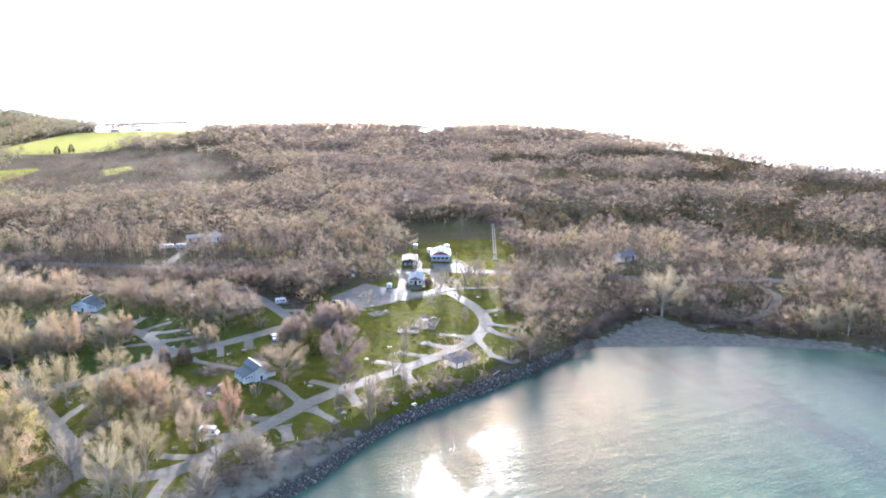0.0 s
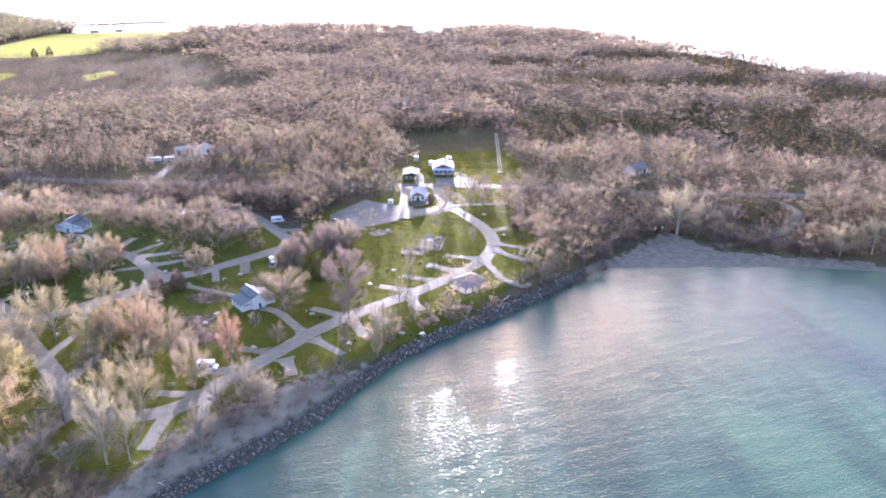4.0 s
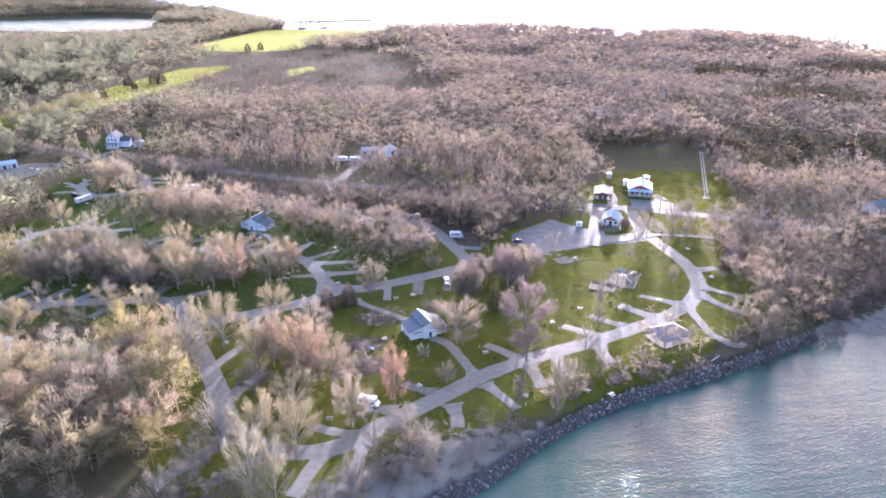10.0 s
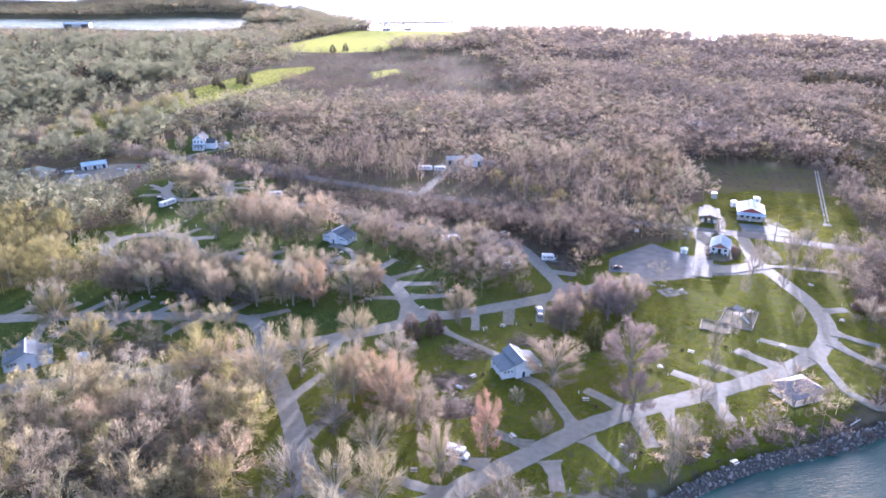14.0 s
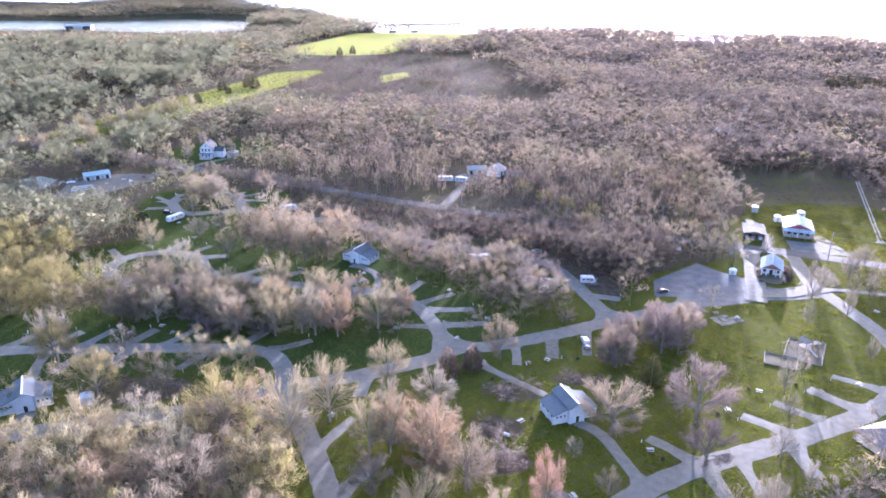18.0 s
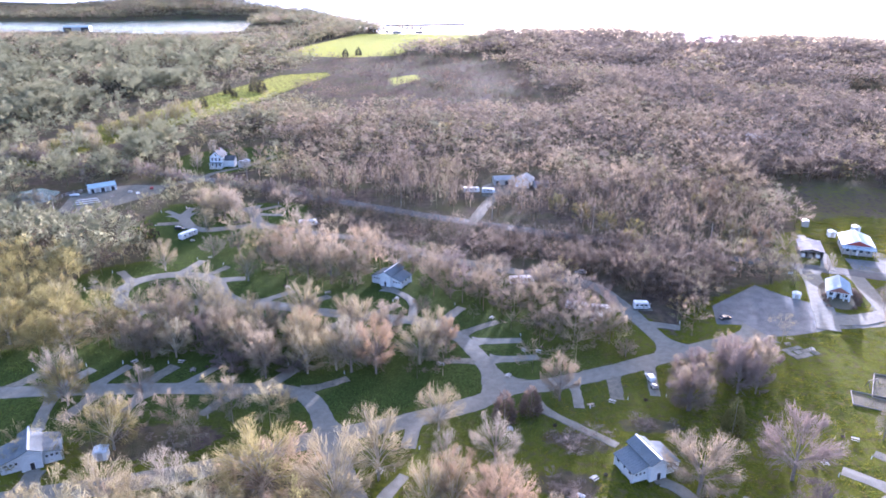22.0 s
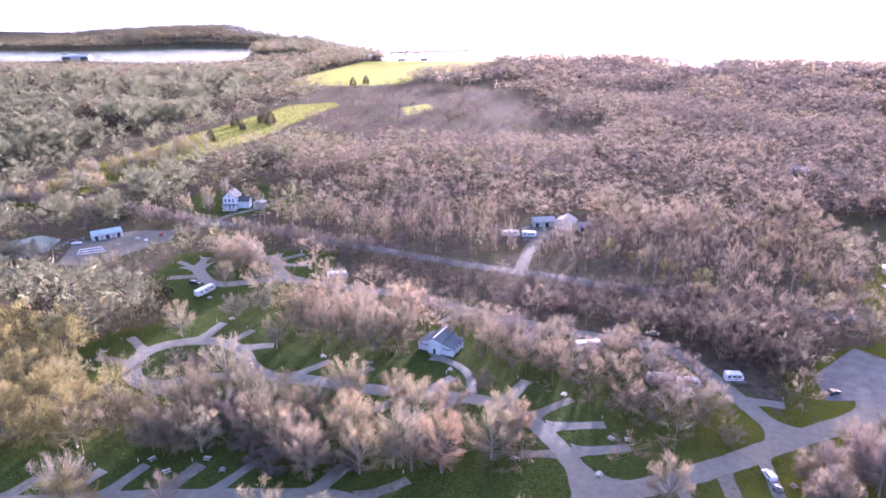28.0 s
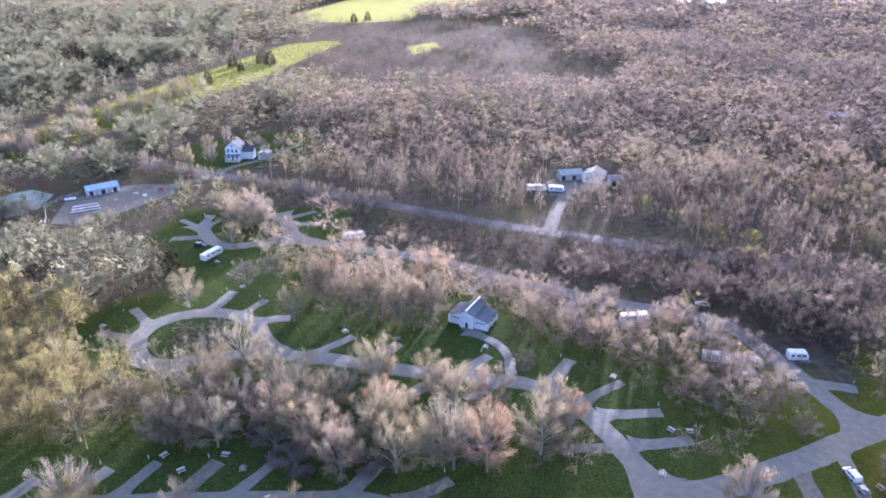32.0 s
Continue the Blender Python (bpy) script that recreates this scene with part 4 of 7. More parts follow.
TREES_REST = {"o": TREES_OX, "r": TREES_RX, "y": TREES_YX, "m": TREES_MX, "e": TREES_EX, "k": TREES_DX + TREES_KX, "b": TREES_BX, "w": TREES_WX}
for row in TREES_C:
    plant("c", *row)
for row in TREES_P:
    plant("p", *row)
for row in TREES_G:
    plant("g", *row)
for kind, rows in TREES_REST.items():
    for row in rows:
        plant(kind, *row)

# groves inside the camp: (corner points, spacing, kinds, height)
CLEAR = [(8.6, 90, 5.5), (21.9, 114, 6.5), (-94.5, 229.5, 7.0), (-58, 239.6, 7.5), (-66, 234, 6.0), (-76, 240, 5.0), (-99, 239, 3.5), (1.5, 278.5, 6.0), (14, 288, 6.0), (-143, 279, 9.0), (-140, 263, 11.0), (-130, 272, 9.0), (-146, 258, 9.0), (188, 186, 9.0), (-6.8, 150, 4.0)]   # round parked trailers and sheds
GROVES = []
GROVES.append(([(-62, 150), (-30, 151), (-10, 152), (-9, 164), (-14, 170), (-30, 174), (-52, 178), (-72, 174), (-84, 160)], 7.4, "cgcwpcgop", 10.8))
GROVES.append(([(-17, 186), (-6, 180), (8, 172), (12, 158), (24, 158), (34, 166), (30, 180), (22, 194), (4, 202), (-16, 208), (-26, 204)], 5.3, "pmmgpmp", 10.0))
GROVES.append(([(-64, 206), (-50, 206), (-34, 204), (-30, 214), (-44, 226), (-57, 224), (-68, 217)], 7.4, "pcpop", 11.0))
GROVES.append(([(-60, 110), (-44, 106), (-30, 96), (-30, 74), (-60, 60), (-100, 70), (-110, 100)], 6.5, "ccgpyw", 12.6))
GROVES.append(([(-108, 152), (-94, 160), (-92, 173), (-103, 184), (-112, 200), (-135, 205), (-150, 185), (-140, 148), (-118, 150)], 7.8, "y", 12.0))
GROVES.append(([(-16, 60), (-10, 68), (-24, 76), (-34, 66), (-30, 52)], 7.0, "g", 9.5))
GROVES.append(([(-94, 245), (-84, 246.5), (-80.5, 251), (-83, 261), (-92, 263), (-97, 254)], 3.8, "pcgpm", 9.0))
GROVES.append(([(-62, 108), (-40, 118), (-32, 112), (-24, 92), (-27, 76), (-50, 76), (-60, 90)], 5.6, "cgocpy", 11.0))
GROVES.append(([(-20, 108), (-12, 92), (-4, 88), (2, 98), (4, 116), (-2, 130), (-14, 134), (-22, 126)], 8.5, "pcogp", 9.5))
GROVES.append(([(-60, 116), (-46, 122), (-38, 126), (-46, 140), (-62, 140), (-76, 134)], 7.5, "cgpc", 9.0))
GROVES.append(([(44, 140), (52, 142), (58, 150), (52, 158), (40, 152)], 4.8, "pmm", 9.5))
GROVES.append(([(-34, 66), (-16, 64), (-10, 57), (-12, 50), (-34, 42), (-62, 46), (-62, 66)], 5.1, "cpcgc", 6.5))
GROVES.append(([(92, 112), (104, 112), (114, 120), (118, 140), (108, 142), (104, 126)], 5.5, "pgpb", 9.0))
def grove_spots(poly, step, tall):
    """Places, heights and radii of a grove's trees, off roads, pads and cleared spots."""
    out = []
    xs = [p[0] for p in poly]
    ys = [p[1] for p in poly]
    for gx in np.arange(min(xs), max(xs), step):
        for gy in np.arange(min(ys), max(ys), step):
            x, y = gx + rng.uniform(-0.4, 0.4) * step, gy + rng.uniform(-0.4, 0.4) * step
            ax, ay = np.array([x]), np.array([y])
            if not inside(poly, ax, ay)[0] or min(away(line, ax, ay)[0] - w / 2 for _, line, w, _ in ROADS) < 2.8:
                continue
            if min(away([(p[0], p[1]), (p[2], p[3])], ax, ay)[0] for p in PADS) < 2.4:
                continue
            if any(math.hypot(x - cx, y - cy) < cr for cx, cy, cr in CLEAR):
                continue
            h = tall * rng.uniform(0.75, 1.25)
            out.append((x, y, h, h * rng.uniform(0.36, 0.48)))
    return out


# the outer groves are too close to count: one mass each, see below
OUTER = {1: "mauve and pinkish bare grove round the parked trailers", 6: "bare island grove inside the trailer loop", 12: "bare pinkish thicket behind the picnic shelter",
         2: "pinkish bare grove of close trees by the back road", 3: "tan and pinkish grove of close budding trees", 4: "yellow-budding grove of close spring trees",
         7: "pale budding grove beside the shore road", 9: "pale bare thicket between two camp roads", 11: "bare brushy grove on the shore"}
for n, (poly, step, kinds, tall) in enumerate(GROVES):
    if n not in OUTER:
        for row in grove_spots(poly, step, tall):
            plant(kinds[int(rng.integers(len(kinds)))], *row)


# ---- woods: one mass of many bare trees each ----
def scatter(step, near, far):
    """Spots for woodland trees on land, off roads and open ground, at that range of distance from the shore."""
    gx, gy = np.meshgrid(np.arange(-1000, 560, step), np.arange(30, 1800, step))
    x = (gx + rng.uniform(-0.45, 0.45, gx.shape) * step).ravel()
    y = (gy + rng.uniform(-0.45, 0.45, gx.shape) * step).ravel()
    d = np.hypot(x, y)
    ok = (d >= near) & (d < far) & (x > -np.interp(y, [0, 950, 1150], [0.62, 0.62, 0.72]) * y - 25) & (x < 1.75 * y + 120)
    x, y = x[ok], y[ok]
    ok = inside(COAST, x, y)
    x, y = x[ok], y[ok]
    ok = away(COAST, x, y, True) > 2.5
    for poly in OPEN + [g[0] for g in GROVES]:
        ok &= ~inside(poly, x, y)
    for _, line, w, _ in ROADS:
        ok &= away(line, x, y) > w / 2 + (1.6 if w > 5 else 2.6)
    for p in PADS:
        ok &= away([(p[0], p[1]), (p[2], p[3])], x, y) > 3.2
    for cx, cy, cr in CLEAR:
        ok &= np.hypot(x - cx, y - cy) > cr
    ok &= ~((y < 135) & (x > -75) & (x < 40))
    # thinner here and there
    ok &= rng.uniform(0, 1, len(x)) > 0.05 + 0.2 * (soft_noise(x, y, 24, 9.0) > 0.25)
    return x[ok], y[ok]


def woods(name, x, y, templates, h, r, tone, material, label, category):
    n = len(x)
    pick = rng.integers(0, len(templates), n)
    z = height(x, y)
    turn = rng.uniform(0, 6.283, n)
    vs, ts, outs = [], [], []
    for k, t in enumerate(templates):
        sel = np.where(pick == k)[0]
        c, s = np.cos(turn[sel])[:, None], np.sin(turn[sel])[:, None]
        v = t.reshape(-1, 3)
        sx = (r[sel] / 5)[:, None]
        X = (v[:, 0] * c - v[:, 1] * s) * sx + x[sel][:, None]
        Y = (v[:, 0] * s + v[:, 1] * c) * sx + y[sel][:, None]
        Z = v[:, 2] * (h[sel] / 12)[:, None] + z[sel][:, None]
        vs.append(np.stack([X, Y, Z], -1).reshape(-1, 3))
        ts.append(np.repeat(tone[sel], len(v)))
        o = crown_out(v)
        outs.append(np.stack([o[:, 0] * c - o[:, 1] * s, o[:, 0] * s + o[:, 1] * c, np.broadcast_to(o[:, 2], X.shape)], -1).reshape(-1, 3))
    v = np.concatenate(vs)
    me = mesh_from(name, v, np.arange(len(v)).reshape(-1, 3), material)
    at = me.attributes.new("tone", "FLOAT", "POINT")
    at.data.foreach_set("value", np.concatenate(ts).astype(np.float32))
    keep_out(me, np.concatenate(outs))
    return tagged(new(name, me), label, category, kind="stuff")


def wood_template(seed, limbs, branches, twigs, w, ln, limb_w, wide=1.0, spread=0.5):
    """A woodland tree 12 m high and 10 m across, drawn with slivers only."""
    r = np.random.default_rng(seed)
    tri, lines, boughs = bare_tree(seed, limbs, branches, twigs, w, ln, 0.3, wide, spread)
    start = np.array([c[0] for c, _ in lines] + [b for b, _ in boughs])
    end = np.array([c[-1] for c, _ in lines] + [t for _, t in boughs])
    width = np.array([limb_w] * len(lines) + [limb_w * 0.5] * len(boughs))
    trunk = slivers(np.zeros((3, 3)), np.array([[0, 0, 1.0]] * 3), np.full(3, 10.0), np.full(3, limb_w * 1.6), r)
    return np.concatenate([tri, slivers(start, unit(end - start), np.linalg.norm(end - start, axis=1), width, r), trunk])


def verge(x, y, h):
    """Only low brush grows between the back road and the highway, higher towards the parking lot."""
    hx, hy = zip(*MAIN_HIGHWAY)
    south = (y < np.interp(x, hx, hy)) & (x > -80) & (x < 80) & (away(MAIN_HIGHWAY, x, y) < 28)
    return np.where(south, np.minimum(h, np.interp(x, [-70, -20, 20, 55], [2.6, 3.6, 5.5, 9.0]) * rng.uniform(0.6, 1.5, len(x))), h)


def tones(x, y):
    """Kinds of trees come in drifts."""
    t = 0.33 + 0.22 * soft_noise(x, y, 38, 1.0) + 0.12 * soft_noise(x, y, 11, 5.0) + rng.normal(0, 0.2, len(x))
    t = t + 0.42 * np.clip((-x - 40) / 60, 0, 1) - 0.2 * np.clip((x - 95) / 40, 0, 1)   # mauve in the east, greener in the west
    return np.clip(t, 0, 1)


near_t = [wood_template(20 + k, 9, 8, 6, 0.12, 1.1, 0.11, 1.0, 0.55) for k in range(6)]
brush_t = [wood_template(90 + k, 6, 6, 4, 0.17, 1.2, 0.12, 1.0, 0.6) for k in range(4)]
slim_t = [wood_template(30 + k, 7, 6, 5, 0.15, 1.15, 0.18, 0.8) for k in range(5)]
mid_t = [wood_template(40 + k, 7, 5, 4, 0.32, 1.1, 0.14, 1.0, 0.9) for k in range(6)]
far_t = [wood_template(60 + k, 6, 3, 3, 0.62, 1.5, 0.2, 1.0, 1.1) for k in range(5)]
dice = np.random.default_rng(77)
scrub_t = [wood_template(110 + k, 5, 3, 3, 0.4, 1.5, 0.16, 1.0, 0.8) for k in range(4)]
full_t = [wood_template(70 + k, 9, 10, 7, 0.24, 1.2, 0.12, 1.05, 0.9) for k in range(4)]
pine_m = [cedar(80 + k, 60, 1.4) for k in range(3)]
for name, step, near, far, temps in (("near_woods", 4.9, 0, 310, near_t), ("middle_woods", 6.9, 310, 620, mid_t), ("far_woods", 9.0, 620, 1800, far_t)):
    x, y = scatter(step, near, far)
    # cedars stand in belts on the eastern slope, and singly elsewhere
    belt = (x > 150 + 0.28 * (y - 200)) & (y > 150) & (y < 560) & (x > 0.52 * y)
    conifer = soft_noise(x, y, 46, 3.0) + 0.35 * soft_noise(x, y, 14, 8.0) > np.where(belt, -0.05, np.where(x < -0.55 * y + 40, 0.5, 0.9))
    conifer &= (np.hypot(x, y) > 230) & ~((x < -0.2 * y) & (y > 880)) & ~((away(MAIN_HIGHWAY, x, y) < 60) & (x < 100) & (y < 400))
    tone = tones(x, y)
    h = (9.6 + 1.6 * soft_noise(x, y, 60, 2.0) + rng.normal(0, 2.3 if name == "near_woods" else 1.5, len(x))).clip(3.0, 16)
    h = h * np.interp(np.hypot(x, y), [640, 900], [1.0, 1.35])
    # a low brushy belt behind the highway's woods
    edge = 26 * soft_noise(x, y, 26, 11.0)
    brush = (np.abs(x + 24 + 0.12 * (y - 520)) < 92 + edge) & (y > 440 + edge) & (y < 760 + 2 * edge)
    h = np.where(brush, h * rng.uniform(0.3, 0.7, len(x)), h)
    tone = np.where(brush, np.clip(tone - 0.25, 0, 1), tone)
    # pale poplars at the camp's west end
    pale = (x < -88) & (x > -190) & (y > 190) & (y < 264)
    tone = np.where(pale, np.clip(0.7 + 0.5 * (tone - 0.4), 0, 1), tone)
    # the wet wood along the highway is darker and mauve; some trees already in yellowish bud
    wet = (away(MAIN_HIGHWAY, x, y) < 26) & (x > -70) & (y < 300)
    tone = np.where(wet, tone * 0.85, tone)
    tone = np.where(rng.uniform(0, 1, len(x)) < 0.025, 0.86, tone)
    # west of the strip: big pale rounded crowns over lower trees
    west = np.clip((-x - 0.2 * y - 10) / 60, 0, 1)
    big = (west > 0.9) & (rng.uniform(0, 1, len(x)) < 0.26) & (y < 800)
    h = np.where(west > 0.9, h * 0.85, h)
    h = np.where(big, rng.uniform(13, 17, len(x)), h)
    tone = np.where(big, 1.0, tone)
    conifer |= (west > 0.9) & ~big & (soft_noise(x, y, 30, 6.0) > 0.3) & (rng.uniform(0, 1, len(x)) < 0.6) & (y > 300) & (y < 760)
    h = np.where((x < -200) & (y > 880) & (y < 1120), h * 0.45, h)   # low scrub before the bay
    h = np.where((away(STRIP, x, y, True) < 30), h * rng.uniform(0.3, 0.8, len(x)), h)   # open scrub round the grass strip
    h = np.where((x < -58) & (x > -128) & (y > 264) & (y < 300), h * 0.6, h)            # low brush before the highway
    h = np.where((x < -112) & (y > 225) & (y < 262) & (x > -165), h * 0.55, h)
    h = np.where(np.hypot((x + 106) / 16, (y - 306) / 11) < 1, h * 0.5, h)
    h = np.where((y > 288) & (y < 345) & (x > 92) & (x < 190), h * 1.25, h)
    h = verge(x, y, h)
    r = h * rng.uniform(0.36, 0.52, len(x)) * {"near_woods": 1.0, "middle_woods": 1.6, "far_woods": 2.0}[name]
    r = np.where(brush, np.maximum(r, 2.6), r)
    thin = brush & (rng.uniform(0, 1, len(x)) < 0.12 + 0.2 * soft_noise(x, y, 9, 2.0))   # open scrub
    conifer &= ~thin
    bare = ~conifer & ~thin
    low, round_top = bare & brush, bare & big
    bare &= ~brush & ~big
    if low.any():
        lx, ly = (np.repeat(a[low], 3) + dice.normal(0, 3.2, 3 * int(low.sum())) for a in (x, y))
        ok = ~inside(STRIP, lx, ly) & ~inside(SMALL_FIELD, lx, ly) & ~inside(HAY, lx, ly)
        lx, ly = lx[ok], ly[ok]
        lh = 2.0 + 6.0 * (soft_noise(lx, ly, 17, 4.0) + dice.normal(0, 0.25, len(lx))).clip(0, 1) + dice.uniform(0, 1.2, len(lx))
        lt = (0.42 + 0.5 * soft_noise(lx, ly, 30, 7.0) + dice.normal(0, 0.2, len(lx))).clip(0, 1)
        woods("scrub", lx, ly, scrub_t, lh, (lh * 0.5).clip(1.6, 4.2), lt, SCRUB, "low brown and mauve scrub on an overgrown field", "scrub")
    if round_top.any():
        woods(name, x[round_top], y[round_top], full_t, h[round_top], h[round_top] * rng.uniform(0.46, 0.6, int(round_top.sum())), tone[round_top], WOODS,
              "tall pale green budding trees with rounded crowns", "woods")
    if name == "near_woods":
        # slim close poles with bare trunks behind the highway
        slim = bare & (y > np.interp(x, *zip(*MAIN_HIGHWAY))) & (away(MAIN_HIGHWAY, x, y) < 45) & (x > -95) & (x < 90)
        slim |= bare & pale & (rng.uniform(0, 1, len(x)) < 0.7)
        bare &= ~slim
        n = int(slim.sum())
        sx, sy = np.repeat(x[slim], 2) + rng.normal(0, 2.0, 2 * n), np.repeat(y[slim], 2) + rng.uniform(0, 4, 2 * n)
        sh = rng.uniform(7.5, 12, 2 * n) * np.where((sx < -86) & (sy < 264), np.where((sx < -112) & (sy > 225), 0.5, 0.75), 1.0)
        st = np.where((sx < -86) & (sy < 264), rng.choice([0.1, 0.7, 0.75], 2 * n), np.clip(tones(sx, sy) - 0.05, 0, 1))
        ok = (away(MAIN_HIGHWAY, sx, sy) > 4.2) & ~inside(YARD, sx, sy) & ~inside(POND, sx, sy) & ~inside(LAWN_RV, sx, sy) & (away(BARN_TRACK, sx, sy) > 4) & ~inside(BARN_YARD, sx, sy) & ~inside(HOUSE_LAWN, sx, sy)
        woods(name, sx[ok], sy[ok], slim_t, sh[ok], sh[ok] * rng.uniform(0.22, 0.34, int(ok.sum())), st[ok], WOODS,
              "close stand of slim bare trees behind the highway", "woods")
    woods(name, x[bare], y[bare], temps, h[bare], r[bare], tone[bare], WOODS, "dense leafless grey and pinkish spring woods", "woods")
    if conifer.any():
        woods("conifers", x[conifer], y[conifer], pine_m, h[conifer] * 0.8, r[conifer] * 0.55, rng.uniform(0, 1, int(conifer.sum())), PINES,
              "scattered dark green and russet cedars among the woods", "conifers")
grove_t = [wood_template(500 + k, 11, 18, 7, 0.078, 1.1, 0.15) for k in range(5)]
for n, label in OUTER.items():
    poly, step, kinds, tall = GROVES[n]
    x, y, h, r = np.array(grove_spots(poly, step, tall)).T
    if n == 1:   # the back road stays in sight over the lower trees along it
        low = np.minimum(1.0, (5.2 + 0.4 * away(BACK_ROAD, x, y)) / h)
        h, r = h * low, r * np.sqrt(low)
    tone = np.array([KIND_TONE[kinds[int(rng.integers(len(kinds)))]] for _ in x]) + rng.normal(0, 0.03, len(x))
    woods("grove", x, y, grove_t, h, r, tone.clip(0, 1), GROVE_TWIGS, label, "grove")
# the wet wood between the back road and the highway stands close
x, y = rng.uniform(-60, 66, 2600), rng.uniform(178, 270, 2600)
ok = (away(MAIN_HIGHWAY, x, y) > 5.2) & (away(BACK_ROAD, x, y) > 4.6) & (away(MAIN_HIGHWAY, x, y) < 46) & (y < np.interp(x, *zip(*MAIN_HIGHWAY))) & ~inside(OFFICE_YARD, x, y) & ~inside(PARKING, x, y)
ok &= (x > np.interp(y, *zip(*sorted((py, px) for px, py in BACK_ROAD)))) & ~inside(LAWN_RV, x, y)
for g in GROVES:
    ok &= ~inside(g[0], x, y)
for p in PADS:
    ok &= away([(p[0], p[1]), (p[2], p[3])], x, y) > 3.2
x, y = x[ok], y[ok]
h = verge(x, y, rng.uniform(5, 11, len(x)))
woods("near_woods", x, y, brush_t, h, np.maximum(1.9, h * rng.uniform(0.3, 0.42, len(x))), 0.25 * tones(x, y), WOODS, "dense dark mauve stand of bare trees along the highway", "woods")
# a closer edge of the wood behind the meadow
x, y = rng.uniform(94, 190, 130), rng.uniform(292, 330, 130)
ok = ~inside(MEADOW, x, y)
x, y = x[ok], y[ok]
h = rng.uniform(6, 10, len(x))
woods("middle_woods", x, y, mid_t, h, h * 0.45, tones(x, y) * 0.7, WOODS, "dense mauve edge of the wood behind the meadow", "woods")


# ---- grass: upright tufts on the lawns ----
def tufts(name, polys, per, tall, material, label):
    xs, ys = [], []
    for poly in polys:
        px, py = np.array(poly).T
        n = int((px.max() - px.min()) * (py.max() - py.min()) * per)
        x, y = rng.uniform(px.min(), px.max(), n), rng.uniform(py.min(), py.max(), n)
        k = inside(poly, x, y)
        xs.append(x[k])
        ys.append(y[k])
    x, y = np.concatenate(xs), np.concatenate(ys)
    ok = ~inside(PARKING, x, y) & ~inside(SHORE_SAND, x, y) & inside(COAST, x, y) & (np.hypot(x - 91.8, y - 190.8) > 7.5)
    for bx, by, bw, bh, turn in LITTER:
        ok &= np.hypot(x - bx, y - by) > bh
    for _, line, w, _ in ROADS:
        ok &= away(line, x, y) > w / 2 + 0.2
    for p in PADS:
        ok &= away([(p[0], p[1]), (p[2], p[3])], x, y) > 1.7
    x, y = x[ok], y[ok]
    n = len(x)
    base = np.stack([x, y, height(x, y) - 0.02], 1)
    way = unit(np.stack([rng.normal(0, 0.35, n), rng.normal(0, 0.35, n), np.ones(n)], 1))
    lush = np.clip(0.7 + 0.8 * soft_noise(x, y, 1.6, 4.0) + 0.5 * soft_noise(x, y, 7, 4.0), 0.15, 2.0)   # grows in clumps
    tri = slivers(base, way, tall * rng.uniform(0.6, 1.4, n) * lush, rng.uniform(0.1, 0.24, n), rng)
    tagged(new(name, tri_mesh(name, tri, material)), label, "grass", kind="stuff")


TUFT = twig_material("grass_blades", (0.19, 0.18, 0.019), 0.2, 0.6)
HAYTUFT = twig_material("hay_blades", (0.42, 0.40, 0.07), 0.2, 0.5)
tufts("grass", [LAWN_MAIN, OFFICE_YARD, SUNLIT_MEADOW], 12.0, 0.15, TUFT, "mown spring grass lit from behind by the low sun")
# blades of the back lawns, with their shade in the green
TUFT_SHADE = twig_material("shade_green_blades", (0.115, 0.165, 0.03), 0.2, 0.6)
tufts("grass", [LAWN_LOOP, LAWN_SITE, LAWN_RV, LAWN_MID, HOUSE_LAWN, GRASSY], 1.6, 0.22, TUFT_SHADE, "spring grass between the camp sites, tinted darker for shade")
tufts("grass", [STRIP], 0.8, 0.5, HAYTUFT, "rough yellow-green grass strip between woods")
tufts("grass", [HAY], 0.35, 0.6, HAYTUFT, "bright yellow-green hay field")

# ---- buildings ----
def roof_pair(bm, half, eave, ridge, y0, y1, thick=0.14, over=0.35):
    """Two roof slopes over a gable of that half width, running along y."""
    k = (ridge - eave) / half
    out = half + over
    prism(bm, [(-out, eave - k * over), (0, ridge), (0, ridge + thick), (-out, eave - k * over + thick)], y0, y1)
    prism(bm, [(out, eave - k * over), (out, eave - k * over + thick), (0, ridge + thick), (0, ridge)], y0, y1)


def gable_walls(bm, half, eave, ridge, y0, y1):
    prism(bm, [(-half, 0), (half, 0), (half, eave), (0, ridge), (-half, eave)], y0, y1)


def seams(name, half0, z0, half1, z1, y0, y1, n, material, parent):
    """Standing seams down a roof slope from (half0, z0) to (half1, z1)."""
    bm = bmesh.new()
    for i in range(n):
        y = y0 + (y1 - y0) * (i + 0.5) / n
        rod(bm, (half0, y, z0), (half1, y, z1), 0.035, 0.035, 4)
    return part(name, bm, material, parent)


def window_at(parent, x, y, z, w, h, face="y"):
    """A small framed window on a wall."""
    bm = bmesh.new()
    t = 0.07
    if face == "y":
        for r in ((x, y, z - t, w + 2 * t, 0.1, t), (x, y, z + h, w + 2 * t, 0.1, t), (x - w / 2 - t / 2, y, z, t, 0.1, h), (x + w / 2 + t / 2, y, z, t, 0.1, h)):
            box(bm, *r)
    else:
        for r in ((x, y, z - t, 0.1, w + 2 * t, t), (x, y, z + h, 0.1, w + 2 * t, t), (x, y - w / 2 - t / 2, z, 0.1, t, h), (x, y + w / 2 + t / 2, z, 0.1, t, h)):
            box(bm, *r)
    win = part("window", bm, WHITE, parent)
    boxes("pane", [(x, y, z, w, 0.04, h) if face == "y" else (x, y, z, 0.04, w, h)], GLASS_D, win, "dark window pane")
    return win


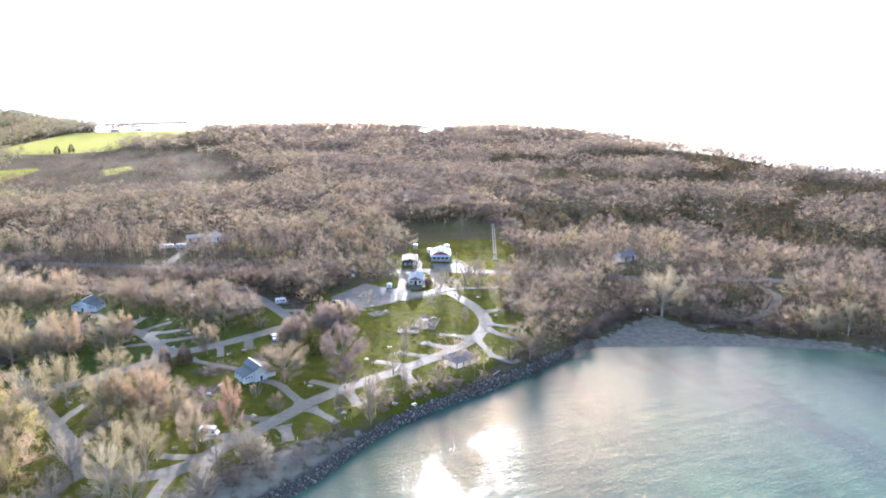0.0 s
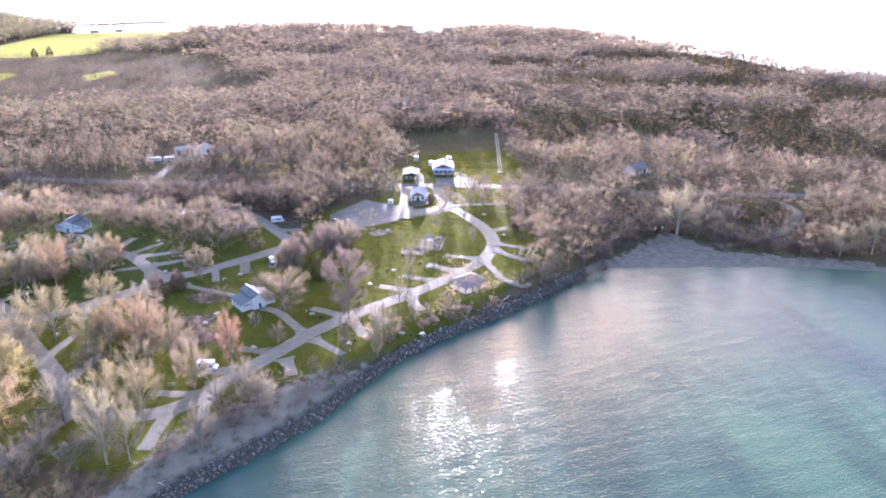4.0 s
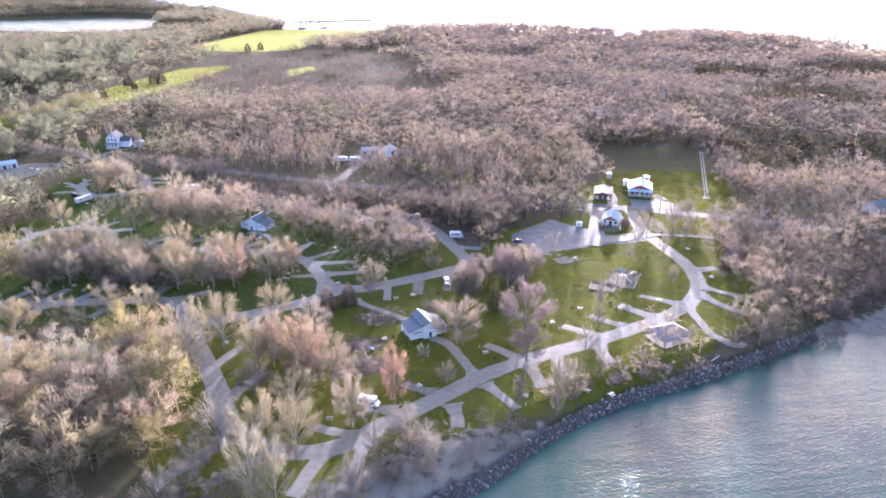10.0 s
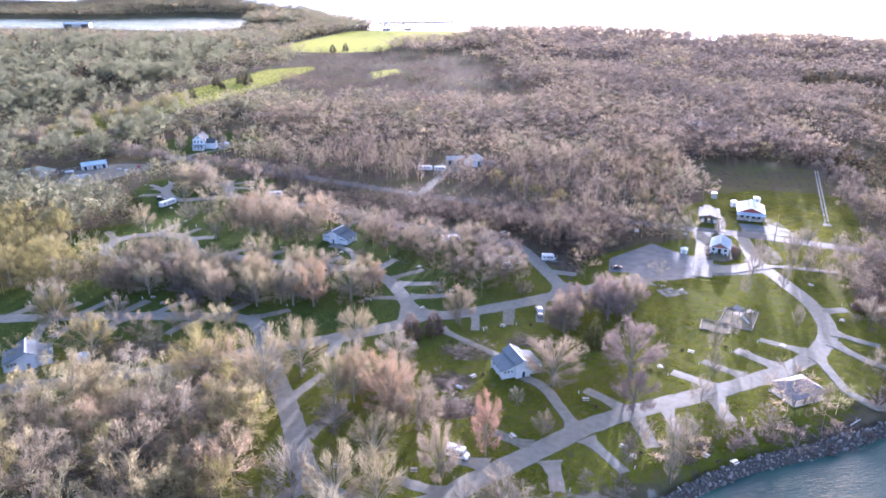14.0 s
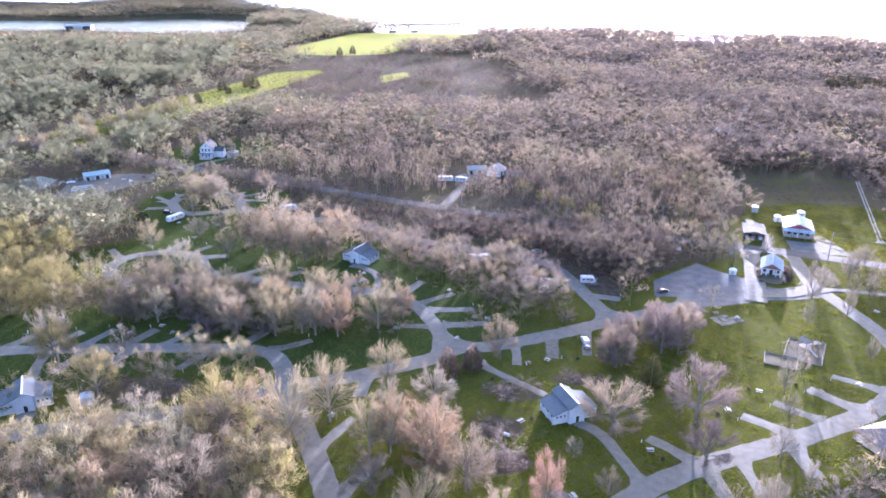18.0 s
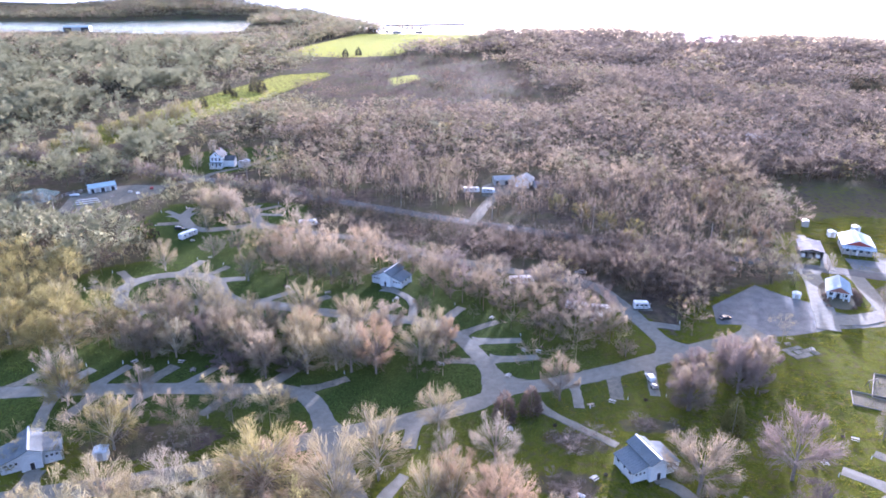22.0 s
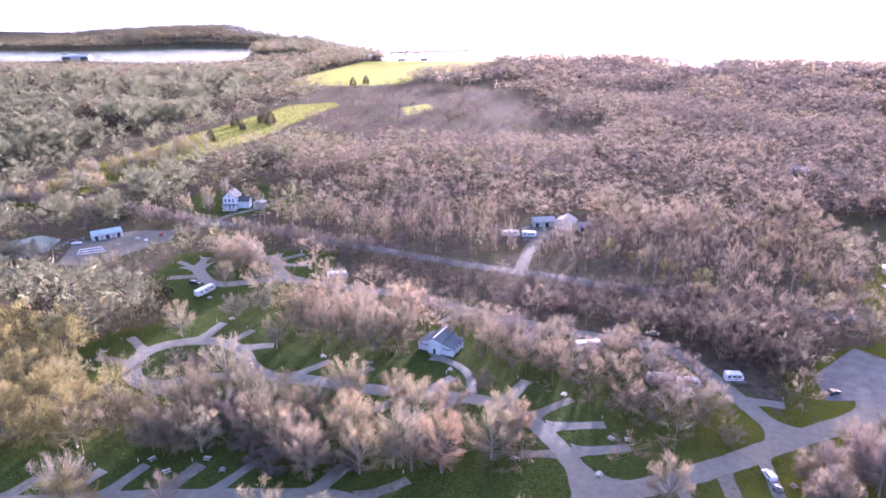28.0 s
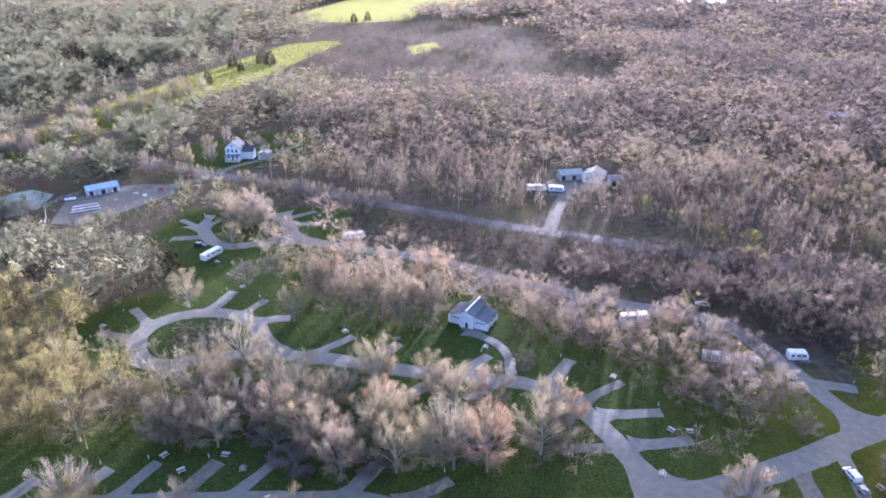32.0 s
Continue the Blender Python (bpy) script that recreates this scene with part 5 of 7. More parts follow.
def washhouse(x, y, turn):
    ob = thing("washhouse", x, y, Z0, turn, "white-sided camp washhouse with a raised middle and grey metal roof", "washhouse", "washhouses of the camp")
    bm = bmesh.new()
    gable_walls(bm, 1.9, 3.7, 4.55, -4.0, 3.9)
    part("middle_wall", bm, SIDING, ob)
    for s in (-1, 1):
        bm = bmesh.new()
        prism(bm, [(s * 1.9, 0), (s * 5.2, 0), (s * 5.2, 2.25), (s * 1.9, 3.2)][::s], -3.1, 3.1)
        part("side_wall", bm, SIDING, ob)
        bm = bmesh.new()
        prism(bm, [(s * 1.9, 3.26), (s * 5.6, 2.2), (s * 5.6, 2.32), (s * 1.9, 3.4)][::s], -3.5, 3.5)
        wing = part("side_roof", bm, ROOF, ob)
        seams("seam", s * 1.95, 3.41, s * 5.58, 2.34, -3.4, 3.4, 11, ROOF, wing)
        for wx in (2.7, 3.6, 4.5):
            window_at(ob, s * wx, -3.13, 1.45, 0.5, 0.5)
        for cy in (-3.12, 3.12):
            boxes("corner_board", [(s * 5.22, cy, 0, 0.16, 0.16, 2.25)], WHITE, ob)
        # posts of the side porch
        for py in (-2.9, 0, 2.9):
            boxes("porch_post", [(s * 5.5, py, 0, 0.14, 0.14, 2.22)], WHITE, ob)
        for wy in (-2, 0, 2):
            window_at(ob, s * 5.22, wy, 1.3, 0.8, 0.6, "x")
    bm = bmesh.new()
    roof_pair(bm, 1.9, 3.75, 4.65, -4.4, 4.2)
    top = part("top_roof", bm, ROOF, ob)
    for s in (-1, 1):
        seams("seam", s * 0.05, 4.82, s * 2.2, 3.76, -4.3, 4.1, 13, ROOF, top)
    boxes("ridge_cap", [(0, -0.1, 4.78, 0.4, 8.6, 0.07)], WHITE, ob)
    boxes("fascia", [(0, -4.42, 3.55, 4.6, 0.06, 0.14)], WHITE, ob)
    door = boxes("door", [(0.1, -4.03, 0.0, 0.8, 0.06, 1.6)], DARK, ob, "dark panel for the shade inside an open doorway")
    boxes("door_frame", [(-0.35, -4.05, 0, 0.1, 0.1, 1.62), (0.55, -4.05, 0, 0.1, 0.1, 1.62), (0.1, -4.05, 1.62, 1.0, 0.1, 0.1)], WHITE, door)
    boxes("step", [(0.1, -4.6, 0, 2.2, 1.2, 0.12)], ROAD, ob, "concrete entrance step")
    ob.scale = (0.86, 0.86, 0.92)
    return ob


washhouse(21.9, 121.0, 20)
washhouse(-27.0, 199.0, -28)
washhouse(-85.0, 123.3, 28)


def office(x, y, turn):
    ob = thing("camp_office", x, y, Z0, turn, "small white camp office with a pale gable roof and columned porch", "office")
    bm = bmesh.new()
    gable_walls(bm, 3.4, 3.0, 5.0, -3.6, 4.4)
    part("wall", bm, SIDING, ob)
    bm = bmesh.new()
    roof_pair(bm, 3.4, 3.1, 5.1, -5.6, 4.8, 0.16, 0.5)
    top = part("roof", bm, PALE_ROOF, ob, "pale blue-grey roof")
    for s in (-1, 1):
        seams("seam", s * 0.05, 5.3, s * 3.85, 3.0, -5.5, 4.7, 14, PALE_ROOF, top)
    for px_ in (-3.2, -1.6, 1.6, 3.2):
        boxes("porch_column", [(px_, -5.3, 0, 0.3, 0.3, 3.0)], WHITE, ob)
    boxes("porch_beam", [(0, -5.3, 2.85, 7.0, 0.3, 0.3)], WHITE, ob)
    bm = bmesh.new()
    prism(bm, [(-3.3, 3.1), (3.3, 3.1), (0, 4.9)], -5.5, -5.35)
    part("gable_board", bm, BRICK_M, ob, "brick-red gable end")
    boxes("porch_floor", [(0, -4.6, 0, 7.4, 2.2, 0.18)], ROAD, ob)
    boxes("door", [(0, -3.63, 0.18, 1.1, 0.07, 2.1)], DARK, ob)
    for wx in (-2.1, 2.1):
        window_at(ob, wx, -3.63, 1.0, 1.3, 1.2)
    for wy in (-2, 0.5, 3):
        for s in (-1, 1):
            window_at(ob, s * 3.42, wy, 1.0, 1.2, 1.2, "x")
    return ob


office(91.6, 191.4, -24).scale = (0.77, 0.85, 0.77)
bm = bmesh.new()
bmesh.ops.create_circle(bm, cap_ends=True, segments=40, radius=1.0, matrix=Matrix.Diagonal((5.0, 9.6, 1, 1)))
bmesh.ops.solidify(bm, geom=bm.faces[:], thickness=0.1)
island = tagged(part("planting_bed", bm, MULCH), "kerbed mulch bed with shrubs round the camp office", "planting bed", kind="structure")
island.matrix_basis = pose(91.8, 190.8, Z0 + 0.2, 0, 0, -24)
for sx, sy, h in ((94.6, 186.5, 1.4), (95.8, 189.5, 2.0), (96.6, 192.5, 1.4), (86.4, 186.8, 1.1), (87.6, 190, 1.1), (93.4, 184.4, 1.0), (85.6, 183.8, 0.9), (91.6, 182.6, 0.9)):
    plant("k", sx, sy, h, h * 0.7)


slab("planting_bed", [(103.2, 194), (107, 196.6), (109.2, 190), (107, 182), (103.2, 180)], MULCH, 0.03, "brown mulch bed with low shrubs beside the road", "planting bed")
for sx, sy, h in ((104.6, 193, 1.2), (106.6, 190.5, 1.5), (105, 186.5, 1.0), (106.2, 183.5, 1.3)):
    plant("b", sx, sy, h, h * 0.9)


def pavilion(x, y, turn):
    ob = thing("pavilion", x, y, Z0, turn, "large pavilion hall with a white metal roof and dark red gable", "pavilion")
    bm = bmesh.new()
    gable_walls(bm, 4.9, 3.3, 5.0, -5.0, 7.0)
    part("wall", bm, TAN, ob)
    bm = bmesh.new()
    roof_pair(bm, 4.9, 3.4, 5.15, -5.4, 7.5, 0.18, 0.6)
    top = part("roof", bm, WHITE_ROOF, ob, "bright white metal roof")
    for s in (-1, 1):
        seams("seam", s * 0.05, 5.36, s * 5.4, 3.36, -5.3, 7.4, 18, WHITE_ROOF, top)
    bm = bmesh.new()
    prism(bm, [(-4.8, 3.35), (4.8, 3.35), (0, 5.0)], -5.12, -5.02)
    part("gable_board", bm, RED, ob, "dark red gable board")
    bm = bmesh.new()
    prism(bm, [(-5.5, 3.35), (5.5, 3.35), (5.5, 3.5), (-5.5, 3.5)], -7.8, -5.0)
    bmesh.ops.transform(bm, matrix=Matrix.Translation((0, -5.0, 3.4)) @ Euler((radians(12), 0, 0)).to_matrix().to_4x4() @ Matrix.Translation((0, 5.0, -3.4)), verts=bm.verts[:])
    part("porch_roof", bm, PALE_ROOF, ob, "pale blue lean-to porch roof")
    for px_ in (-5.2, -2.6, 0, 2.6, 5.2):
        boxes("porch_post", [(px_, -7.5, 0, 0.18, 0.18, 2.8)], WOOD, ob)
    for px_ in (-3.3, -1.1, 1.1, 3.3):
        window_at(ob, px_, -5.04, 1.1, 1.3, 1.2)
    boxes("door", [(0, -5.04, 0, 0.75, 0.06, 1.6)], WHITE, ob)
    for s in (-1, 1):
        for wy in (-3, 0, 3, 6):
            window_at(ob, s * 4.93, wy, 1.2, 1.2, 1.0, "x")
    return ob


pavilion(113.4, 222.7, -20.6).scale = (0.83, 0.84, 0.9)


def garage(x, y, turn):
    ob = thing("maintenance_garage", x, y, Z0, turn, "brown maintenance garage with an open dark front", "garage")
    bm = bmesh.new()
    for r in ((-3.6, 0, 0, 0.2, 7, 2.9), (3.6, 0, 0, 0.2, 7, 2.9), (0, 3.4, 0, 7.2, 0.2, 2.9)):
        box(bm, *r)
    part("wall", bm, WOOD, ob)
    bm = bmesh.new()
    roof_pair(bm, 3.7, 2.9, 3.8, -3.9, 3.9, 0.12, 0.3)
    part("roof", bm, SHINGLE, ob, "dull brown roof")
    for px_ in (-3.5, -1.2, 1.2, 3.5):
        boxes("post", [(px_, -3.5, 0, 0.2, 0.2, 2.9)], WOOD, ob)
    boxes("lintel", [(0, -3.5, 2.7, 7.3, 0.22, 0.25)], WOOD, ob)
    boxes("floor", [(0, 0, 0, 7.0, 6.8, 0.06)], ASPHALT, ob)
    for px_ in (-2.3, 0, 2.3):
        boxes("stored_bin", [(px_, -2.2, 0.06, 1.2, 1.4, 1.3)], WHITE if px_ else STEEL, ob, "pale stored bin", 0.06)
    # the sunlit edge of the roof, put in as a white strip
    boxes("eave_light", [(0, 3.96, 3.0, 7.6, 0.1, 0.2)], WHITE, ob, "white strip for the sunlit edge of the roof")
    return ob


garage(98.3, 220.6, -19).scale = (0.88, 1.3, 0.8)


def box_shed(x, y, turn, w, d, h, label, material=WHITE):
    ob = thing("storage_shed", x, y, Z0, turn, label, "shed")
    boxes("body", [(0, 0, 0, w, d, h)], material, ob, "", 0.04)
    bm = bmesh.new()
    roof_pair(bm, w / 2, h, h + 0.35, -d / 2 - 0.12, d / 2 + 0.12, 0.07, 0.12)
    part("roof", bm, WHITE_ROOF, ob)
    boxes("door", [(0, -d / 2 - 0.02, 0, 0.9, 0.05, min(1.9, h - 0.1))], TAN, ob)
    return ob


box_shed(112.6, 235.3, -14, 2.2, 2.2, 1.7, "small white storage shed behind the pavilion")
box_shed(122.7, 239.6, -14, 2.2, 2.2, 1.8, "white storage shed beside the meadow")
box_shed(108.8, 245.1, -20, 2.0, 2.0, 2.0, "grey weathered shed behind the garage", TAN)
box_shed(79.8, 189.2, -22, 1.9, 1.5, 1.3, "small white booth at the edge of the parking lot")
box_shed(-73.1, 123.6, 12, 2.3, 2.0, 1.7, "low white refuse shed with a blue tint on the grass", SIDING)


def shelter(x, y, turn):
    ob = thing("picnic_shelter", x, y, Z0, turn, "open timber picnic shelter with a grey-brown hipped shingle roof", "shelter")
    bm = bmesh.new()
    low = [bm.verts.new((sx * 4.4, sy * 3.6, 1.9)) for sx, sy in ((-1, -1), (1, -1), (1, 1), (-1, 1))]
    top = [bm.verts.new((sx * 1.0, 0, 3.7)) for sx in (-1, 1)]
    under = [bm.verts.new((v.co.x, v.co.y, 1.75)) for v in low]
    for f in ((low[0], low[1], top[1], top[0]), (low[1], low[2], top[1]), (low[2], low[3], top[0], top[1]), (low[3], low[0], top[0]), under):
        bm.faces.new(f)
    for i in range(4):
        bm.faces.new((low[i], low[(i + 1) % 4], under[(i + 1) % 4], under[i]))
    roof = part("roof", bm, SHINGLE, ob)
    boxes("ridge_cap", [(0, 0, 3.68, 2.2, 0.3, 0.07)], SHINGLE, roof)
    for sy in (-1, 1):
        boxes("beam", [(0, sy * 3.2, 1.6, 8.2, 0.18, 0.2)], WOOD, ob)
        for sx in (-3.9, -1.3, 1.3, 3.9):
            boxes("post", [(sx, sy * 3.2, 0, 0.16, 0.16, 1.65)], WOOD, ob)
    boxes("floor", [(0, 0, 0, 8.6, 7.0, 0.1)], ROAD, ob, "concrete floor slab")
    return ob


shelter(78.5, 111.6, 20)


def farmhouse(x, y, turn):
    ob = thing("farmhouse", x, y, Z0, turn, "two-storey white farmhouse with grey roof and a front porch", "house")
    bm = bmesh.new()
    gable_walls(bm, 3.4, 5.4, 7.8, -4.5, 4.5)
    part("wall", bm, SIDING, ob)
    bm = bmesh.new()
    gable_walls(bm, 2.6, 3.2, 4.8, 0, 5.6)
    bmesh.ops.transform(bm, matrix=Matrix.Translation((3.2, 1.4, 0)) @ Euler((0, 0, radians(-90))).to_matrix().to_4x4(), verts=bm.verts[:])
    part("wing_wall", bm, SIDING, ob)
    bm = bmesh.new()
    roof_pair(bm, 3.4, 5.5, 7.9, -5.0, 5.0, 0.16, 0.4)
    roof = part("roof", bm, CHARCOAL, ob)
    bm = bmesh.new()
    roof_pair(bm, 2.6, 3.3, 4.9, 0.1, 6.0, 0.14, 0.35)
    bmesh.ops.transform(bm, matrix=Matrix.Translation((3.2, 1.4, 0)) @ Euler((0, 0, radians(-90))).to_matrix().to_4x4(), verts=bm.verts[:])
    part("wing_roof", bm, CHARCOAL, ob)
    boxes("chimney", [(0.5, 1.5, 7.2, 0.5, 0.5, 1.3)], BRICK_M, roof, "red brick chimney")
    boxes("porch_floor", [(0, -5.6, 0, 6.8, 2.2, 0.4)], WOOD_L, ob)
    for px_ in (-3.1, -1, 1, 3.1):
        boxes("porch_post", [(px_, -6.5, 0.4, 0.2, 0.2, 2.3)], WHITE, ob)
    bm = bmesh.new()
    prism(bm, [(-3.7, 2.65), (3.7, 2.65), (3.7, 2.8), (-3.7, 2.8)], -6.9, -4.5)
    part("porch_roof", bm, ROOF, ob)
    for wz in (1.0, 3.5):
        for wx in (-2, 0, 2):
            if wx or wz > 2:
                window_at(ob, wx, -4.53, wz, 0.9, 1.4)
        for wy in (-2.8, 0, 2.8):
            for s in (-1, 1):
                window_at(ob, s * 3.43, wy, wz, 0.9, 1.4, "x")
    window_at(ob, 0, -4.53, 5.8, 0.7, 0.9)
    boxes("door", [(0, -4.54, 0.4, 0.9, 0.07, 1.6)], DARK, ob)
    return ob


farmhouse(-110.2, 321.8, -2).scale = (0.78, 0.78, 0.92)
box_shed(-99.0, 321.0, -14, 4.0, 4.0, 2.6, "pale garage beside the white farmhouse", TAN)


def long_shed(x, y, turn, length, depth, eave, ridge, roof_mat, wall_mat, bays, label):
    """A farm shed whose long side, with its bays, faces -y."""
    ob = thing("farm_shed", x, y, Z0, turn, label, "shed")
    bm = bmesh.new()
    for r in ((-length / 2, 0, 0, 0.2, depth, eave), (length / 2, 0, 0, 0.2, depth, eave), (0, depth / 2, 0, length, 0.2, eave)):
        box(bm, *r)
    n = bays
    for i in range(n + 1):
        box(bm, -length / 2 + length * i / n, -depth / 2, 0, 0.5 if i not in (0, n) else 0.8, 0.2, eave)
    box(bm, 0, -depth / 2, eave - 0.6, length, 0.22, 0.6)
    part("wall", bm, wall_mat, ob)
    # every other bay is closed; the rest get a panel dark as shade inside
    for i in range(n):
        boxes("bay_door" if i % 2 else "open_bay", [(-length / 2 + length * (i + 0.5) / n, -depth / 2 + 0.12, 0, length / n - 0.5, 0.08, eave - 0.55)],
              DARK if i % 2 == 0 else TAN, ob, "dark panel for the shade inside an open bay" if i % 2 == 0 else "closed bay door")
    bm = bmesh.new()
    roof_pair(bm, depth / 2, eave, ridge, -length / 2 - 0.4, length / 2 + 0.4, 0.12, 0.5)
    bmesh.ops.transform(bm, matrix=Euler((0, 0, radians(90))).to_matrix().to_4x4(), verts=bm.verts[:])
    roof = part("roof", bm, roof_mat, ob)
    bm = bmesh.new()
    k = int(length * 1.2)
    for i in range(k):
        xx = -length / 2 + length * (i + 0.5) / k
        rod(bm, (xx, 0, ridge + 0.13), (xx, -depth / 2 - 0.4, eave + 0.0), 0.035, 0.035, 4)
    part("seam", bm, roof_mat, roof)
    for s in (-1, 1):
        bm = bmesh.new()
        prism(bm, [(-depth / 2, eave), (depth / 2, eave), (0, ridge)], s * length / 2 - 0.08, s * length / 2 + 0.08)
        bmesh.ops.transform(bm, matrix=Euler((0, 0, radians(90))).to_matrix().to_4x4(), verts=bm.verts[:])
        part("gable_end", bm, wall_mat, ob)
    return ob


long_shed(-145.1, 285.2, 35, 9.3, 4.4, 2.2, 3.0, BLUE_ROOF, SIDING, 5, "long work shed with a bright blue metal roof")
long_shed(11.4, 295.8, 8, 7.6, 4.8, 2.3, 3.2, SHED_ROOF, TAN, 4, "pale metal farm shed with open bays")
long_shed(19.4, 293.2, 66, 6.4, 6.2, 2.6, 4.2, SHED_ROOF, SIDING, 2, "pale gabled farm workshop")
long_shed(25.6, 289.6, 12, 5.0, 4.0, 2.2, 2.8, SHINGLE, TAN, 2, "low tan lean-to shed by the workshop")
long_shed(190.5, 194, 20, 8.0, 6.0, 2.6, 4.2, ROOF, SIDING, 3, "white cottage among bare trees by the road")
# cottage shape added in place of glints of sky on water
long_shed(144.5, 372, -10, 9.0, 5.0, 2.6, 3.9, WHITE_ROOF, SIDING, 3, "white cottage shape in place of bright water glints in the woods")
long_shed(-512, 1035, 5, 34.0, 12.0, 6.0, 7.5, PALE_ROOF, SIDING, 3, "large tan waterside plant building on the far bay")
long_shed(-73, 1008, 5, 10.0, 5.0, 1.8, 2.8, SHINGLE, TAN, 4, "pale dock building at the far field's end")
long_shed(-44, 1012, 8, 9.0, 5.0, 1.8, 2.7, SHINGLE, TAN, 4, "tan dock shed at the far field's end")
long_shed(-108, 1042, 0, 10.0, 7.0, 4.0, 5.5, ROOF, SIDING, 3, "white house near the far pier")

# far pier
pier = thing("pier", -38, 1192, 0, 15, "long dark loading pier reaching into the lake", "pier")
boxes("deck", [(0, 0, 1.6, 128, 5, 1.8)], DARK, pier, "dark timber deck")
for i in range(17):
    for s in (-2, 2):
        boxes("piling", [(-60 + i * 7.5, s, -1.5, 0.7, 0.7, 3.2)], WOOD, pier)
boxes("loader_arm", [(-2, 0, 5.5, 60, 1.6, 1.4)], DARK, pier, "dark conveyor arm")
for lx in (-30, -2, 26):
    boxes("loader_leg", [(lx, 0, 2.5, 0.8, 0.8, 3.2)], STEEL, pier)


# ---- vehicles ----
def wheel(parent, x, y, r=0.36, w=0.24):
    bm = bmesh.new()
    rod(bm, (x, y - w / 2, r), (x, y + w / 2, r), r, r, 14)
    soften(bm, 0.02)
    tyre = part("wheel", bm, BLACK, parent, "black tyre")
    bm = bmesh.new()
    rod(bm, (x, y - w / 2 - 0.01, r), (x, y + w / 2 + 0.01, r), r * 0.6, r * 0.6, 10)
    part("rim", bm, CHROME, tyre)


def vehicle(name, x, y, turn, profile, width, cabin, wheels, paint, label, category, extras=()):
    """A car or van: a side profile in x and z across the width, its windows, wheels and lamps. The front is +x."""
    ob = thing(name, x, y, Z0 + 0.08, turn, label, category, size=TRUE)
    bm = bmesh.new()
    prism(bm, profile, -width / 2, width / 2)
    soften(bm, 0.07)
    part("body", bm, paint, ob)
    for x0, x1, z0, z1 in cabin:
        for s in (-1, 1):
            boxes("side_window", [((x0 + x1) / 2, s * (width / 2 + 0.005), z0, x1 - x0, 0.03, z1 - z0)], GLASS_D, ob)
    for wx in wheels:
        for s in (-1, 1):
            wheel(ob, wx, s * (width / 2 - 0.1))
    lo, hi = min(p[0] for p in profile), max(p[0] for p in profile)
    for s in (-1, 1):
        boxes("headlight", [(hi + 0.0, s * width * 0.36, 0.62, 0.06, 0.32, 0.18)], WHITE, ob)
        boxes("tail_light", [(lo - 0.0, s * width * 0.4, 0.75, 0.06, 0.14, 0.3)], RED, ob)
    for bx in (hi + 0.03, lo - 0.03):
        boxes("bumper", [(bx, 0, 0.35, 0.14, width * 0.95, 0.2)], CHROME, ob)
    for nm, rows, m, lab in extras:
        for row in rows:
            boxes(nm, [row], m, ob, lab, 0.02)
    return ob


SUV = [(-2.35, 0.35), (2.3, 0.35), (2.35, 0.85), (1.25, 1.05), (0.6, 1.7), (-2.1, 1.75), (-2.35, 1.05)]
SEDAN = [(-2.25, 0.3), (2.2, 0.3), (2.25, 0.75), (1.1, 0.92), (0.4, 1.42), (-1.2, 1.42), (-1.8, 0.98), (-2.25, 0.92)]
PICKUP = [(-2.7, 0.45), (2.6, 0.45), (2.65, 1.05), (1.45, 1.15), (0.95, 1.8), (-0.6, 1.82), (-0.75, 1.15), (-2.7, 1.15)]
vehicle("suv", 30.4, 149.2, 94, SUV, 1.9, [(-2.0, -0.9, 1.15, 1.6), (-0.75, 0.5, 1.15, 1.6)], (-1.45, 1.4), VEH_W, "white sport utility vehicle parked on a camp pad", "car",
        [("windscreen", [(0.98, 0, 1.15, 0.04, 1.6, 0.5)], GLASS_D, "dark windscreen"), ("roof_rack", [(-0.8, 0.7, 1.76, 2, 0.06, 0.06), (-0.8, -0.7, 1.76, 2, 0.06, 0.06)], BLACK, "")])
vehicle("sedan", 56.3, 176.6, 18, SEDAN, 1.8, [(-1.15, -0.35, 0.95, 1.36), (-0.25, 0.45, 0.95, 1.36)], (-1.4, 1.4), VEH_D, "dark blue sedan in the parking lot", "car")
vehicle("suv", -99.4, 240.4, -10, SUV, 1.9, [(-2.0, -0.9, 1.15, 1.6), (-0.75, 0.5, 1.15, 1.6)], (-1.45, 1.4), VEH_D, "dark sport utility vehicle beside a travel trailer", "car")
vehicle("pickup_truck", -81.6, 246.8, 22, PICKUP, 1.95, [(-0.5, 0.35, 1.2, 1.7), (0.4, 0.9, 1.2, 1.65)], (-1.7, 1.7), VEH_D, "dark pickup truck on the camp loop", "truck",
        [("cargo_bed", [(-1.75, 0, 1.1, 1.8, 1.6, 0.08)], BLACK, "open black cargo bed")])
vehicle("sedan", 26, 205, 160, SEDAN, 1.8, [(-1.15, -0.35, 0.95, 1.36), (-0.25, 0.45, 0.95, 1.36)], (-1.4, 1.4), VEH_G, "silver sedan under bare trees beside the back road", "car")


def utility_trailer(x, y, turn):
    ob = thing("utility_trailer", x, y, Z0 + 0.08, turn, "small dark utility trailer hitched behind the white car", "trailer", size=TRUE)
    boxes("bed", [(0, 0, 0.55, 2.6, 1.6, 0.12)], BLACK, ob)
    boxes("rail", [(0, 0.78, 0.67, 2.6, 0.06, 0.4), (0, -0.78, 0.67, 2.6, 0.06, 0.4), (-1.28, 0, 0.67, 0.06, 1.6, 0.4)], STEEL, ob)
    boxes("load", [(0.3, 0.1, 0.67, 1.2, 1.0, 0.6), (-0.7, -0.2, 0.67, 0.7, 0.8, 0.8)], VEH_G, ob, "silver and grey load", 0.05)
    boxes("drawbar", [(1.8, 0, 0.5, 1.2, 0.1, 0.1)], STEEL, ob)
    for s in (-1, 1):
        wheel(ob, -0.1, s * 0.92, 0.32, 0.2)


